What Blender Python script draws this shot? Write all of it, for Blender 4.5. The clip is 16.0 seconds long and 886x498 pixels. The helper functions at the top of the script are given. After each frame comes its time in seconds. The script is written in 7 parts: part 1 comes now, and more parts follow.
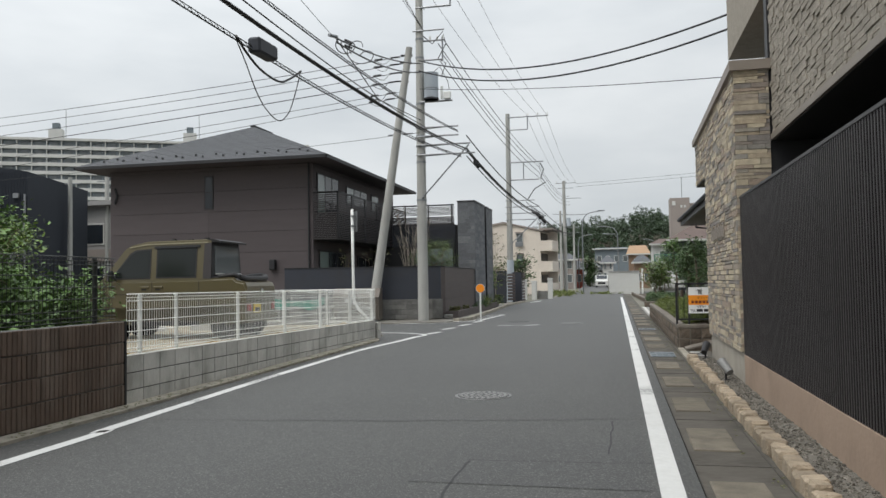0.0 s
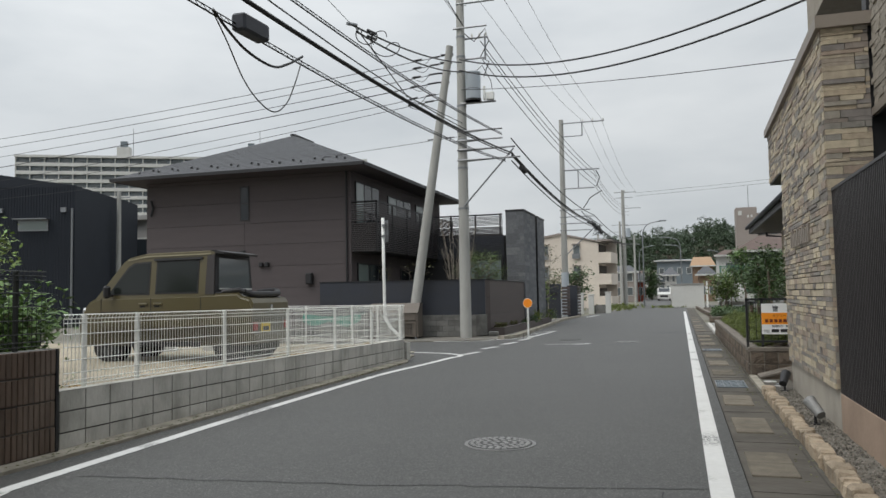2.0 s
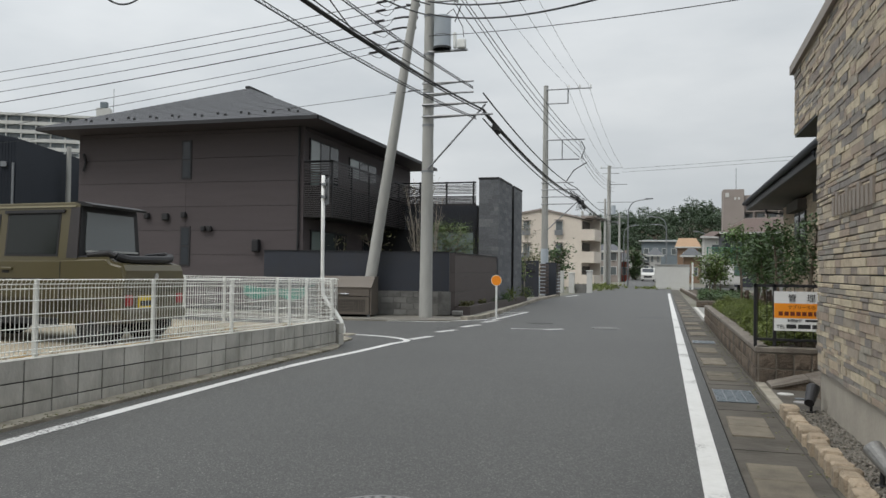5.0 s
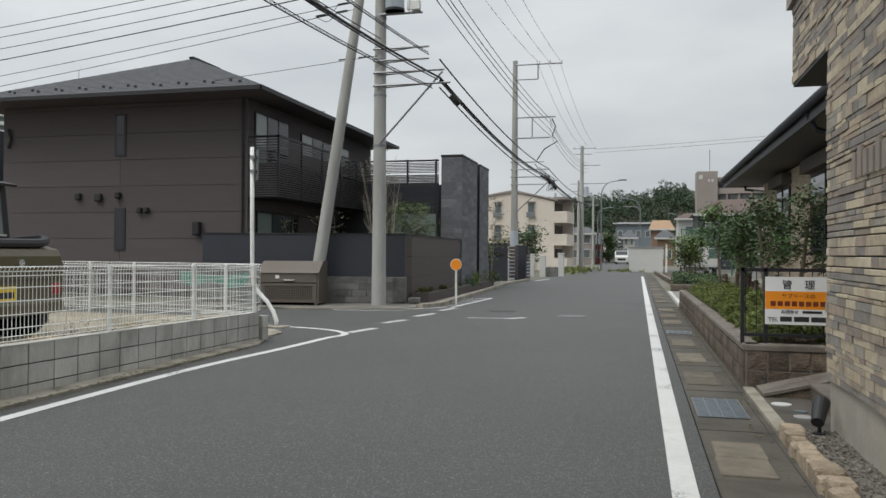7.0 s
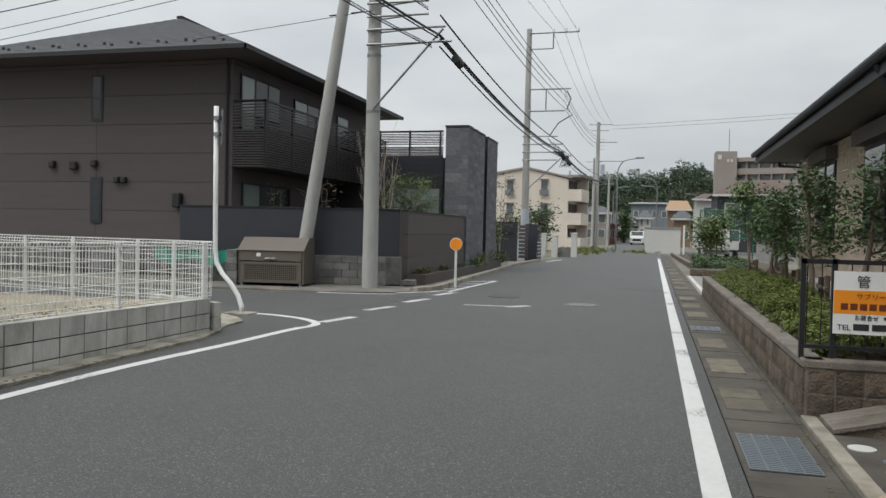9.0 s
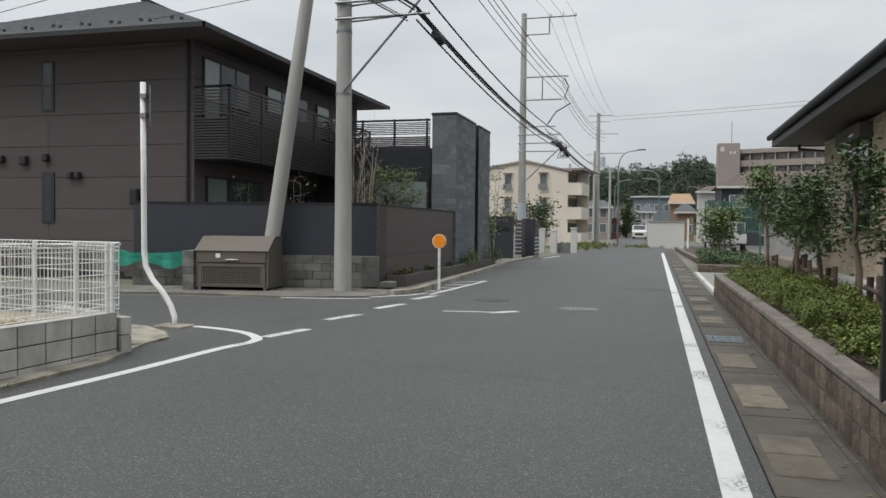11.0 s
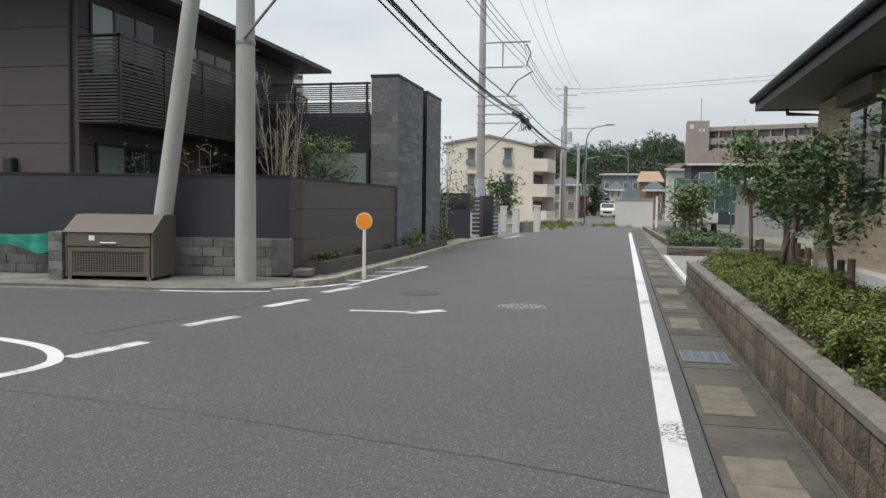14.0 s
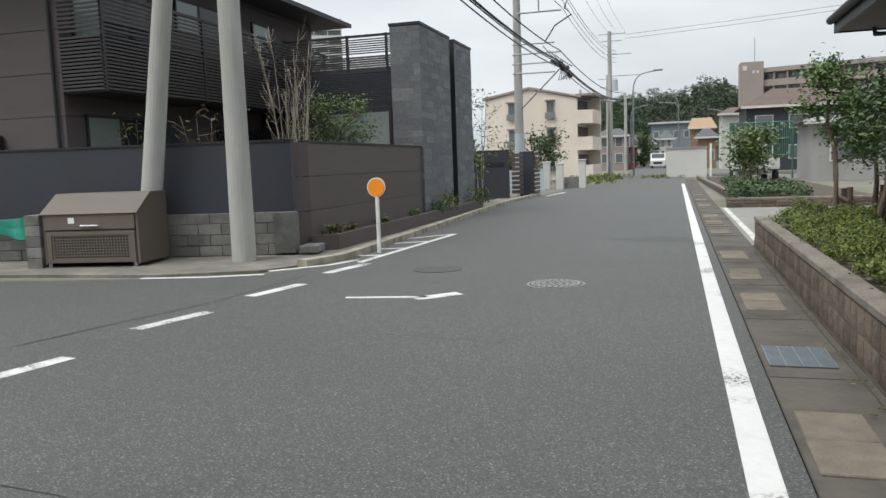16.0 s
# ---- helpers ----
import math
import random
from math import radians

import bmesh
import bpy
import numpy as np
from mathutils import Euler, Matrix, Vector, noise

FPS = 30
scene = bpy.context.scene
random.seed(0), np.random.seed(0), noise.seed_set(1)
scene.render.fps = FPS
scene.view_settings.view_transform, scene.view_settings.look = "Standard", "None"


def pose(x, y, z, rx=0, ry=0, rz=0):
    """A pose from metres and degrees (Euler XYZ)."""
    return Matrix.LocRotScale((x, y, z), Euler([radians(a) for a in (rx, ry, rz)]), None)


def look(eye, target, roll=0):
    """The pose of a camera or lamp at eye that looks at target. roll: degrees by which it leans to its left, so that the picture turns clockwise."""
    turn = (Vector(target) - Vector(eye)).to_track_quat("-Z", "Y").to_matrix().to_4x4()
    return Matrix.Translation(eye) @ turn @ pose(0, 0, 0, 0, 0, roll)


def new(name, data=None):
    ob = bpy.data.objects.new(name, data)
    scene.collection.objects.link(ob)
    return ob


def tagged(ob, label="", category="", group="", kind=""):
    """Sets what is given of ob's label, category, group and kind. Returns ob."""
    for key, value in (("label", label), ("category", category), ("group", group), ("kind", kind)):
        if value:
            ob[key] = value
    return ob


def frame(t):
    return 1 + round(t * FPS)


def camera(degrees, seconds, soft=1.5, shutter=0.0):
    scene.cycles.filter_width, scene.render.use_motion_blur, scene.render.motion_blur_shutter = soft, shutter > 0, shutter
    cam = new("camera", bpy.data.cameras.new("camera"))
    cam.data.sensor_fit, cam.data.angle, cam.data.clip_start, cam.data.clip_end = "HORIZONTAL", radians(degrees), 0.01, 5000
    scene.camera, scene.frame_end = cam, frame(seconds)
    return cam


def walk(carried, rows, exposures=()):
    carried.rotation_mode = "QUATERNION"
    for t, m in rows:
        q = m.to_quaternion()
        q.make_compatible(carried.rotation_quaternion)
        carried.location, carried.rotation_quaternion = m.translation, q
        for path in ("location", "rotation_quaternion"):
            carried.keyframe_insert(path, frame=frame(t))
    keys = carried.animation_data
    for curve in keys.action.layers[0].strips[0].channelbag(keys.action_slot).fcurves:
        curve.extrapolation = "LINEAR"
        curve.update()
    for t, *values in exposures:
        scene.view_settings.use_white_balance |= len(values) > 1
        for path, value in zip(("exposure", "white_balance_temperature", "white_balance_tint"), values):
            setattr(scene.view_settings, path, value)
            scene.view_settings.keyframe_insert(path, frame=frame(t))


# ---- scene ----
cam = camera(59.5, 16.0)
PATH = [
    (0, (0.038, -0.817, 1.32), (-0.397, 1.133, 1.404), -0.9),
    (0.5, (0.041, -0.37, 1.318), (-0.453, 1.565, 1.433), -1.5),
    (1, (0.077, 0.103, 1.322), (-0.474, 2.021, 1.442), -1.0),
    (1.5, (0.074, 0.593, 1.35), (-0.497, 2.505, 1.472), -1.8),
    (2, (0.126, 1.072, 1.354), (-0.456, 2.981, 1.474), -1.0),
    (2.5, (0.113, 1.537, 1.341), (-0.476, 3.445, 1.461), 0.7),
    (3, (0.116, 2.022, 1.324), (-0.387, 3.956, 1.392), -0.7),
    (3.5, (0.12, 2.487, 1.343), (-0.415, 4.413, 1.409), 0.6),
    (4, (0.043, 2.996, 1.355), (-0.507, 4.918, 1.422), 0.8),
    (6.5, (0.022, 5.358, 1.349), (-0.498, 7.289, 1.367), 0.4),
    (7, (0.078, 5.828, 1.35), (-0.41, 7.767, 1.362), 0.4),
    (7.5, (0.093, 6.305, 1.35), (-0.411, 8.241, 1.342), 2.7),
    (8, (0.039, 6.787, 1.375), (-0.433, 8.73, 1.334), 1.9),
    (8.5, (0.037, 7.239, 1.399), (-0.462, 9.175, 1.352), 1.1),
    (9, (-0.021, 7.731, 1.379), (-0.543, 9.661, 1.332), 1.3),
    (11.5, (-0.086, 10.116, 1.363), (-0.606, 12.046, 1.303), 0.3),
    (12, (-0.081, 10.56, 1.36), (-0.539, 12.506, 1.297), -1.0),
    (12.5, (-0.033, 11.027, 1.377), (-0.452, 12.982, 1.3), -0.1),
    (13, (-0.037, 11.505, 1.376), (-0.449, 13.459, 1.276), 0.1),
    (13.5, (0.018, 11.951, 1.369), (-0.414, 13.901, 1.267), -0.6),
    (14, (0.023, 12.412, 1.375), (-0.43, 14.356, 1.262), 0.8),
    (14.5, (0.002, 12.886, 1.4), (-0.462, 14.827, 1.277), -0.1),
    (15, (0.018, 13.366, 1.395), (-0.471, 15.3, 1.245), 0.5),
    (15.5, (-0.025, 13.832, 1.378), (-0.534, 15.756, 1.182), 0.1),
    (16, (-0.013, 14.273, 1.377), (-0.588, 16.176, 1.162), -2.0),
]
EXPOSURES = [(0.0, 0.08), (1.0, -0.06), (2.0, -0.07), (4.0, -0.05), (7.0, -0.09), (9.0, -0.05), (12.5, 0.02), (14.0, 0.18), (15.0, 0.18), (15.5, 0.2), (16.0, 0.3)]
walk(cam, [(t, look(eye, target, roll)) for t, eye, target, roll in PATH], EXPOSURES)

# ---- world, sun ----
world = bpy.data.worlds.new("overcast_sky")
world.use_nodes = True
scene.world = world
wn, wl = world.node_tree.nodes, world.node_tree.links
wn.clear()
w_out = wn.new("ShaderNodeOutputWorld")
w_bg = wn.new("ShaderNodeBackground")
w_sky = wn.new("ShaderNodeTexSky")
w_sky.sky_type, w_sky.sun_disc = "NISHITA", False
w_sky.sun_elevation, w_sky.sun_rotation = radians(55), radians(216)
w_sky.air_density, w_sky.dust_density = 1.0, 4.0
w_scale = wn.new("ShaderNodeVectorMath")
w_scale.operation = "SCALE"
w_scale.inputs[3].default_value = 0.10
w_geo = wn.new("ShaderNodeTexCoord")
w_map = wn.new("ShaderNodeMapping")
w_map.inputs["Scale"].default_value = (1.0, 1.0, 3.2)
w_noise = wn.new("ShaderNodeTexNoise")
w_noise.inputs["Scale"].default_value = 2.3
w_noise.inputs["Detail"].default_value = 6.0
w_noise.inputs["Roughness"].default_value = 0.5
w_ramp = wn.new("ShaderNodeValToRGB")
w_ramp.color_ramp.elements[0].position, w_ramp.color_ramp.elements[0].color = 0.34, (0.565, 0.605, 0.635, 1)
w_ramp.color_ramp.elements[1].position, w_ramp.color_ramp.elements[1].color = 0.66, (0.77, 0.80, 0.815, 1)
w_mix = wn.new("ShaderNodeMix")
w_mix.data_type = "RGBA"
w_mix.inputs[0].default_value = 0.92
wl.new(w_geo.outputs["Generated"], w_map.inputs["Vector"])
wl.new(w_map.outputs[0], w_noise.inputs["Vector"])
wl.new(w_noise.outputs["Fac"], w_ramp.inputs[0])
wl.new(w_sky.outputs[0], w_scale.inputs[0])
wl.new(w_scale.outputs[0], w_mix.inputs[6])
wl.new(w_ramp.outputs[0], w_mix.inputs[7])
w_sep = wn.new("ShaderNodeSeparateXYZ")
w_up = wn.new("ShaderNodeMapRange")
w_up.inputs[1].default_value, w_up.inputs[2].default_value, w_up.inputs[3].default_value, w_up.inputs[4].default_value = 0.0, 1.0, 0.98, 3.5
w_dome = wn.new("ShaderNodeVectorMath")
w_dome.operation = "SCALE"
wl.new(w_geo.outputs["Generated"], w_sep.inputs[0])
w_pow = wn.new("ShaderNodeMath")
w_pow.operation, w_pow.inputs[1].default_value = "POWER", 2.6
w_pow.use_clamp = True
wl.new(w_sep.outputs["Z"], w_pow.inputs[0])
wl.new(w_pow.outputs[0], w_up.inputs[0])
wl.new(w_mix.outputs[2], w_dome.inputs[0])
w_side = wn.new("ShaderNodeMath")
w_side.operation, w_side.inputs[1].default_value, w_side.inputs[2].default_value = "MULTIPLY_ADD", -0.14, 0.98
w_total = wn.new("ShaderNodeMath")
w_total.operation = "MULTIPLY"
wl.new(w_sep.outputs["X"], w_side.inputs[0])
wl.new(w_side.outputs[0], w_total.inputs[0])
wl.new(w_up.outputs[0], w_total.inputs[1])
wl.new(w_total.outputs[0], w_dome.inputs[3])
wl.new(w_dome.outputs[0], w_bg.inputs["Color"])
w_bg.inputs["Strength"].default_value = 1.0
wl.new(w_bg.outputs[0], w_out.inputs[0])
sun = new("sun", bpy.data.lights.new("sun", "SUN"))
sun.data.energy, sun.data.angle, sun.data.color = 1.25, radians(25), (1.0, 0.96, 0.9)
sun.matrix_world = look((-16, -8, 40), (0, 14, 0))


# ---- materials ----
def material(name, base, rough=0.8, vary=0.15, size=0.3, fine=0.1, bump=0.3, metal=0.0, per_object=0.0, island=0.0, spec=0.4, stain=None,
             stain_size=2.0, stain_amount=0.35, bump_size=None, stretch=(1, 1, 1)):
    """A surface with grain at two scales: vary at size metres, fine at a tenth of it, and stains of another colour."""
    m = bpy.data.materials.new(name)
    m.use_nodes = True
    n, l = m.node_tree.nodes, m.node_tree.links
    b = n["Principled BSDF"]
    b.inputs["Roughness"].default_value, b.inputs["Metallic"].default_value = rough, metal
    b.inputs["Specular IOR Level"].default_value = spec
    geo = n.new("ShaderNodeNewGeometry")
    mp = n.new("ShaderNodeMapping")
    mp.inputs["Scale"].default_value = stretch
    l.new(geo.outputs["Position"], mp.inputs["Vector"])

    def grain(scale, detail=3.0):
        t = n.new("ShaderNodeTexNoise")
        t.inputs["Scale"].default_value, t.inputs["Detail"].default_value = scale, detail
        l.new(mp.outputs[0], t.inputs["Vector"])
        return t.outputs["Fac"]

    def math_node(op, a, c):
        k = n.new("ShaderNodeMath")
        k.operation = op
        for i, v in enumerate((a, c)):
            if isinstance(v, (int, float)):
                k.inputs[i].default_value = v
            else:
                l.new(v, k.inputs[i])
        return k.outputs[0]

    big, small = grain(1 / size), grain(10 / size)
    value = math_node("ADD", math_node("MULTIPLY", math_node("SUBTRACT", big, 0.5), 4 * vary), 1.0)
    value = math_node("ADD", value, math_node("MULTIPLY", math_node("SUBTRACT", small, 0.5), 4 * fine))
    if per_object:
        info = n.new("ShaderNodeObjectInfo")
        value = math_node("MULTIPLY", value, math_node("ADD", math_node("MULTIPLY", info.outputs["Random"], 2 * per_object), 1 - per_object))
    if island:
        value = math_node("MULTIPLY", value, math_node("ADD", math_node("MULTIPLY", geo.outputs["Random Per Island"], 2 * island), 1 - island))
    tone = n.new("ShaderNodeMix")
    tone.data_type = "RGBA"
    tone.inputs[6].default_value = (*base, 1)
    tone.inputs[7].default_value = (*(stain or base), 1)
    if stain:
        edge = n.new("ShaderNodeMapRange")
        edge.inputs[1].default_value, edge.inputs[2].default_value = 0.45, 0.7
        edge.inputs[4].default_value = stain_amount * 2
        l.new(grain(1 / stain_size, 5.0), edge.inputs[0])
        l.new(edge.outputs[0], tone.inputs[0])
    else:
        tone.inputs[0].default_value = 0
    shade = n.new("ShaderNodeVectorMath")
    shade.operation = "SCALE"
    l.new(tone.outputs[2], shade.inputs[0])
    l.new(value, shade.inputs[3])
    l.new(shade.outputs[0], b.inputs["Base Color"])
    if bump:
        bp = n.new("ShaderNodeBump")
        bp.inputs["Strength"].default_value, bp.inputs["Distance"].default_value = bump, 0.02
        l.new(grain(1 / bump_size if bump_size else 8 / size, 4.0), bp.inputs["Height"])
        l.new(bp.outputs[0], b.inputs["Normal"])
    return m


def palette_material(name, stops, rough=0.85, bump=0.5, size=0.05, whole=False):
    """Stone whose pieces take their colours from a row of tones, one piece one tone."""
    m = material(name, (0.3, 0.3, 0.3), rough, 0.0, size, 0.0, bump)
    n, l = m.node_tree.nodes, m.node_tree.links
    ramp = n.new("ShaderNodeValToRGB")
    ramp.color_ramp.interpolation = "CONSTANT"
    while len(ramp.color_ramp.elements) < len(stops):
        ramp.color_ramp.elements.new(0.5)
    for i, c in enumerate(stops):
        ramp.color_ramp.elements[i].position = i / len(stops)
        ramp.color_ramp.elements[i].color = (*c, 1)
    if whole:
        info = n.new("ShaderNodeNewGeometry")
        l.new(info.outputs["Random Per Island"], ramp.inputs[0])
    else:
        info = n.new("ShaderNodeObjectInfo")
        l.new(info.outputs["Random"], ramp.inputs[0])
    geo = n.new("ShaderNodeNewGeometry")
    t = n.new("ShaderNodeTexNoise")
    t.inputs["Scale"].default_value, t.inputs["Detail"].default_value = 14.0, 5.0
    l.new(geo.outputs["Position"], t.inputs["Vector"])
    k = n.new("ShaderNodeMath")
    k.operation, k.inputs[1].default_value, k.inputs[2].default_value = "MULTIPLY_ADD", 0.8, 0.6
    l.new(t.outputs["Fac"], k.inputs[0])
    s = n.new("ShaderNodeVectorMath")
    s.operation = "SCALE"
    l.new(ramp.outputs[0], s.inputs[0])
    l.new(k.outputs[0], s.inputs[3])
    l.new(s.outputs[0], n["Principled BSDF"].inputs["Base Color"])
    return m


def glass_material(name, tint, rough=0.05):
    m = bpy.data.materials.new(name)
    m.use_nodes = True
    b = m.node_tree.nodes["Principled BSDF"]
    b.inputs["Base Color"].default_value = (*tint, 1)
    b.inputs["Roughness"].default_value = rough
    b.inputs["Specular IOR Level"].default_value = 0.8
    return m


def leaf_material(name, base, island=0.35):
    m = material(name, base, 0.5, 0.25, 0.5, 0.1, 0.0, island=island, spec=0.35)
    b = m.node_tree.nodes["Principled BSDF"]
    b.inputs["Subsurface Weight"].default_value = 0.0
    return m


def asphalt_material(name, base):
    """Asphalt with pale and dark aggregate grains, tyre tracks of wear and blotches."""
    m = material(name, base, 0.70, 0.09, 2.2, 0.0, 0.12, stain=tuple(0.8 * c for c in base), stain_size=1.1, stain_amount=0.25, bump_size=0.009, spec=0.55)
    n, l = m.node_tree.nodes, m.node_tree.links
    b = n["Principled BSDF"]
    prior = b.inputs["Base Color"].links[0].from_socket
    geo = n.new("ShaderNodeNewGeometry")
    tex = n.new("ShaderNodeTexVoronoi")
    tex.inputs["Scale"].default_value = 125.0
    l.new(geo.outputs["Position"], tex.inputs["Vector"])
    one = n.new("ShaderNodeSeparateColor")
    l.new(tex.outputs["Color"], one.inputs[0])
    ramp = n.new("ShaderNodeValToRGB")
    e = ramp.color_ramp.elements
    e[0].position, e[0].color = 0.0, (0.52, 0.52, 0.51, 1)
    e[1].position, e[1].color = 1.0, (2.9, 2.85, 2.7, 1)
    for at, v in ((0.45, 0.78), (0.75, 1.06), (0.92, 1.5)):
        mid = ramp.color_ramp.elements.new(at)
        mid.color = (v, v, 0.985 * v, 1)
    l.new(one.outputs[0], ramp.inputs[0])
    mul = n.new("ShaderNodeMix")
    mul.data_type, mul.blend_type = "RGBA", "MULTIPLY"
    mul.inputs[0].default_value = 1.0
    l.new(prior, mul.inputs[6])
    l.new(ramp.outputs[0], mul.inputs[7])
    l.new(mul.outputs[2], b.inputs["Base Color"])
    return m


def worn_paint(name, patch=(0.58, 0.66), grit=(0.46, 0.58)):
    """White road paint, scuffed through to the asphalt in places."""
    m = material(name, (0.56, 0.56, 0.545), 0.7, 0.05, 0.6, 0.05, 0.2, stain=(0.48, 0.48, 0.46), stain_size=0.3, stain_amount=0.3)
    n, l = m.node_tree.nodes, m.node_tree.links
    b = n["Principled BSDF"]
    prior = b.inputs["Base Color"].links[0].from_socket
    geo = n.new("ShaderNodeNewGeometry")
    spots = []
    for scale, lo, hi in ((0.9 if patch[0] > 0.5 else 3.0, *patch), (38.0, *grit)):
        tex = n.new("ShaderNodeTexNoise")
        tex.inputs["Scale"].default_value, tex.inputs["Detail"].default_value = scale, 3.0
        l.new(geo.outputs["Position"], tex.inputs["Vector"])
        r = n.new("ShaderNodeMapRange")
        r.inputs[1].default_value, r.inputs[2].default_value = lo, hi
        l.new(tex.outputs["Fac"], r.inputs[0])
        spots.append(r.outputs[0])
    both = n.new("ShaderNodeMath")
    both.operation = "MULTIPLY"
    l.new(spots[0], both.inputs[0])
    l.new(spots[1], both.inputs[1])
    mix = n.new("ShaderNodeMix")
    mix.data_type = "RGBA"
    l.new(both.outputs[0], mix.inputs[0])
    l.new(prior, mix.inputs[6])
    mix.inputs[7].default_value = (0.10, 0.10, 0.10, 1)
    l.new(mix.outputs[2], b.inputs["Base Color"])
    return m


M = {}
M["asphalt"] = asphalt_material("asphalt", (0.064, 0.064, 0.062))
M["asphalt_patch"] = asphalt_material("asphalt_patch", (0.045, 0.045, 0.045))
M["asphalt_relaid"] = asphalt_material("asphalt_relaid", (0.060, 0.060, 0.059))
M["seam"] = material("tar_seam", (0.035, 0.035, 0.036), 0.8, 0.1, 0.3, 0.05, 0.2)
M["paint"] = worn_paint("road_paint")
M["paint_worn"] = worn_paint("scuffed_road_paint", (0.40, 0.60), (0.40, 0.56))
M["concrete"] = material("concrete", (0.205, 0.20, 0.185), 0.9, 0.10, 0.6, 0.05, 0.3, stain=(0.16, 0.15, 0.135), stain_size=0.9, stain_amount=0.4)
M["gutter"] = material("gutter_concrete", (0.088, 0.079, 0.066), 0.92, 0.2, 0.5, 0.06, 0.4, stain=(0.05, 0.045, 0.037), stain_size=0.45, stain_amount=0.45)
M["slab"] = material("cover_slab", (0.150, 0.131, 0.101), 0.92, 0.2, 0.12, 0.12, 0.5, per_object=0.2, stain=(0.11, 0.097, 0.076), stain_size=0.3, stain_amount=0.45)
M["block"] = material("concrete_block", (0.50, 0.49, 0.455), 0.92, 0.09, 0.3, 0.06, 0.35, per_object=0.10, stain=(0.27, 0.265, 0.235), stain_size=0.35, stain_amount=0.4, stretch=(1, 1, 0.5))
M["mortar"] = material("mortar", (0.11, 0.11, 0.105), 0.95, 0.1, 0.2, 0.05, 0.3)
M["joint"] = material("pale_dirty_joint", (0.21, 0.19, 0.16), 0.95, 0.15, 0.2, 0.05, 0.3, stain=(0.12, 0.105, 0.085), stain_size=0.3, stain_amount=0.45)
M["dark_joint"] = material("dark_gutter_joint", (0.05, 0.046, 0.04), 0.95, 0.15, 0.2, 0.05, 0.3)
M["kerb_old"] = material("weathered_kerb", (0.30, 0.275, 0.225), 0.94, 0.18, 0.35, 0.1, 0.6, stain=(0.13, 0.115, 0.088), stain_size=0.28, stain_amount=0.45)
M["verge"] = material("dirty_verge", (0.135, 0.128, 0.113), 0.94, 0.15, 0.5, 0.1, 0.5, stain=(0.24, 0.22, 0.18), stain_size=0.6, stain_amount=0.4)
M["stick"] = material("dry_stalk", (0.42, 0.31, 0.15), 0.9, 0.2, 0.1, 0.1, 0.3)
M["leaf_maple"] = leaf_material("maple_leaf", (0.085, 0.125, 0.033), 0.45)
M["leaf_lush"] = leaf_material("lush_leaf", (0.085, 0.155, 0.036), 0.45)
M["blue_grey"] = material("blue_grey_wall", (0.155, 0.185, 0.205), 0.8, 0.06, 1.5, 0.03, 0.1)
M["soffit"] = material("brown_soffit", (0.13, 0.115, 0.105), 0.8, 0.05, 0.6, 0.03, 0.1)
M["tile"] = material("ribbed_brown_tile", (0.105, 0.073, 0.055), 0.8, 0.2, 0.25, 0.08, 0.3, per_object=0.16, stain=(0.17, 0.135, 0.11), stain_size=0.35, stain_amount=0.35, stretch=(1, 1, 0.3))
M["split"] = material("split_face_block", (0.135, 0.106, 0.08), 0.95, 0.25, 0.07, 0.3, 1.0, per_object=0.3, bump_size=0.02, stain=(0.075, 0.062, 0.05), stain_size=0.25, stain_amount=0.45)
M["cap"] = material("wall_cap", (0.19, 0.168, 0.142), 0.92, 0.2, 0.12, 0.2, 0.6, stain=(0.10, 0.085, 0.07), stain_size=0.5, stain_amount=0.4)
M["edging"] = material("edging_stone", (0.31, 0.25, 0.18), 0.9, 0.2, 0.08, 0.12, 0.9, per_object=0.22, bump_size=0.02)
M["gravel"] = material("gravel", (0.165, 0.152, 0.13), 0.95, 0.12, 0.4, 0.0, 1.0, island=0.5, bump_size=0.02)
M["lot"] = material("lot_gravel", (0.34, 0.295, 0.22), 0.95, 0.14, 0.8, 0.3, 1.0, bump_size=0.03, stain=(0.21, 0.185, 0.135), stain_size=1.1, stain_amount=0.45)
M["soil"] = material("soil", (0.07, 0.055, 0.04), 0.95, 0.2, 0.3, 0.1, 0.8)
M["ground"] = material("ground", (0.16, 0.15, 0.125), 0.95, 0.15, 3.0, 0.1, 0.4, stain=(0.09, 0.10, 0.05), stain_size=8.0, stain_amount=0.4)
M["ledge"] = palette_material("ledge_stone", [(0.427, 0.353, 0.258), (0.323, 0.277, 0.223), (0.255, 0.238, 0.210), (0.468, 0.403, 0.296), (0.220, 0.200, 0.183), (0.333, 0.267, 0.210), (0.504, 0.434, 0.318), (0.311, 0.284, 0.237), (0.246, 0.210, 0.180), (0.394, 0.336, 0.254)])
M["ledge_all"] = palette_material("ledge_stone_joined", [(0.427, 0.353, 0.258), (0.323, 0.277, 0.223), (0.255, 0.238, 0.210), (0.468, 0.403, 0.296), (0.220, 0.200, 0.183), (0.333, 0.267, 0.210), (0.504, 0.434, 0.318), (0.311, 0.284, 0.237), (0.246, 0.210, 0.180), (0.394, 0.336, 0.254)], whole=True)
M["coping"] = material("coping_metal", (0.26, 0.225, 0.19), 0.5, 0.04, 0.5, 0.02, 0.05, 0.3)
M["facade"] = material("rough_tile_facade", (0.30, 0.27, 0.225), 0.9, 0.12, 0.12, 0.1, 0.6, per_object=0.1, bump_size=0.03, island=0.12)
M["plinth"] = material("rendered_plinth", (0.32, 0.235, 0.175), 0.9, 0.05, 0.4, 0.03, 0.2, stain=(0.24, 0.175, 0.13), stain_size=0.6)
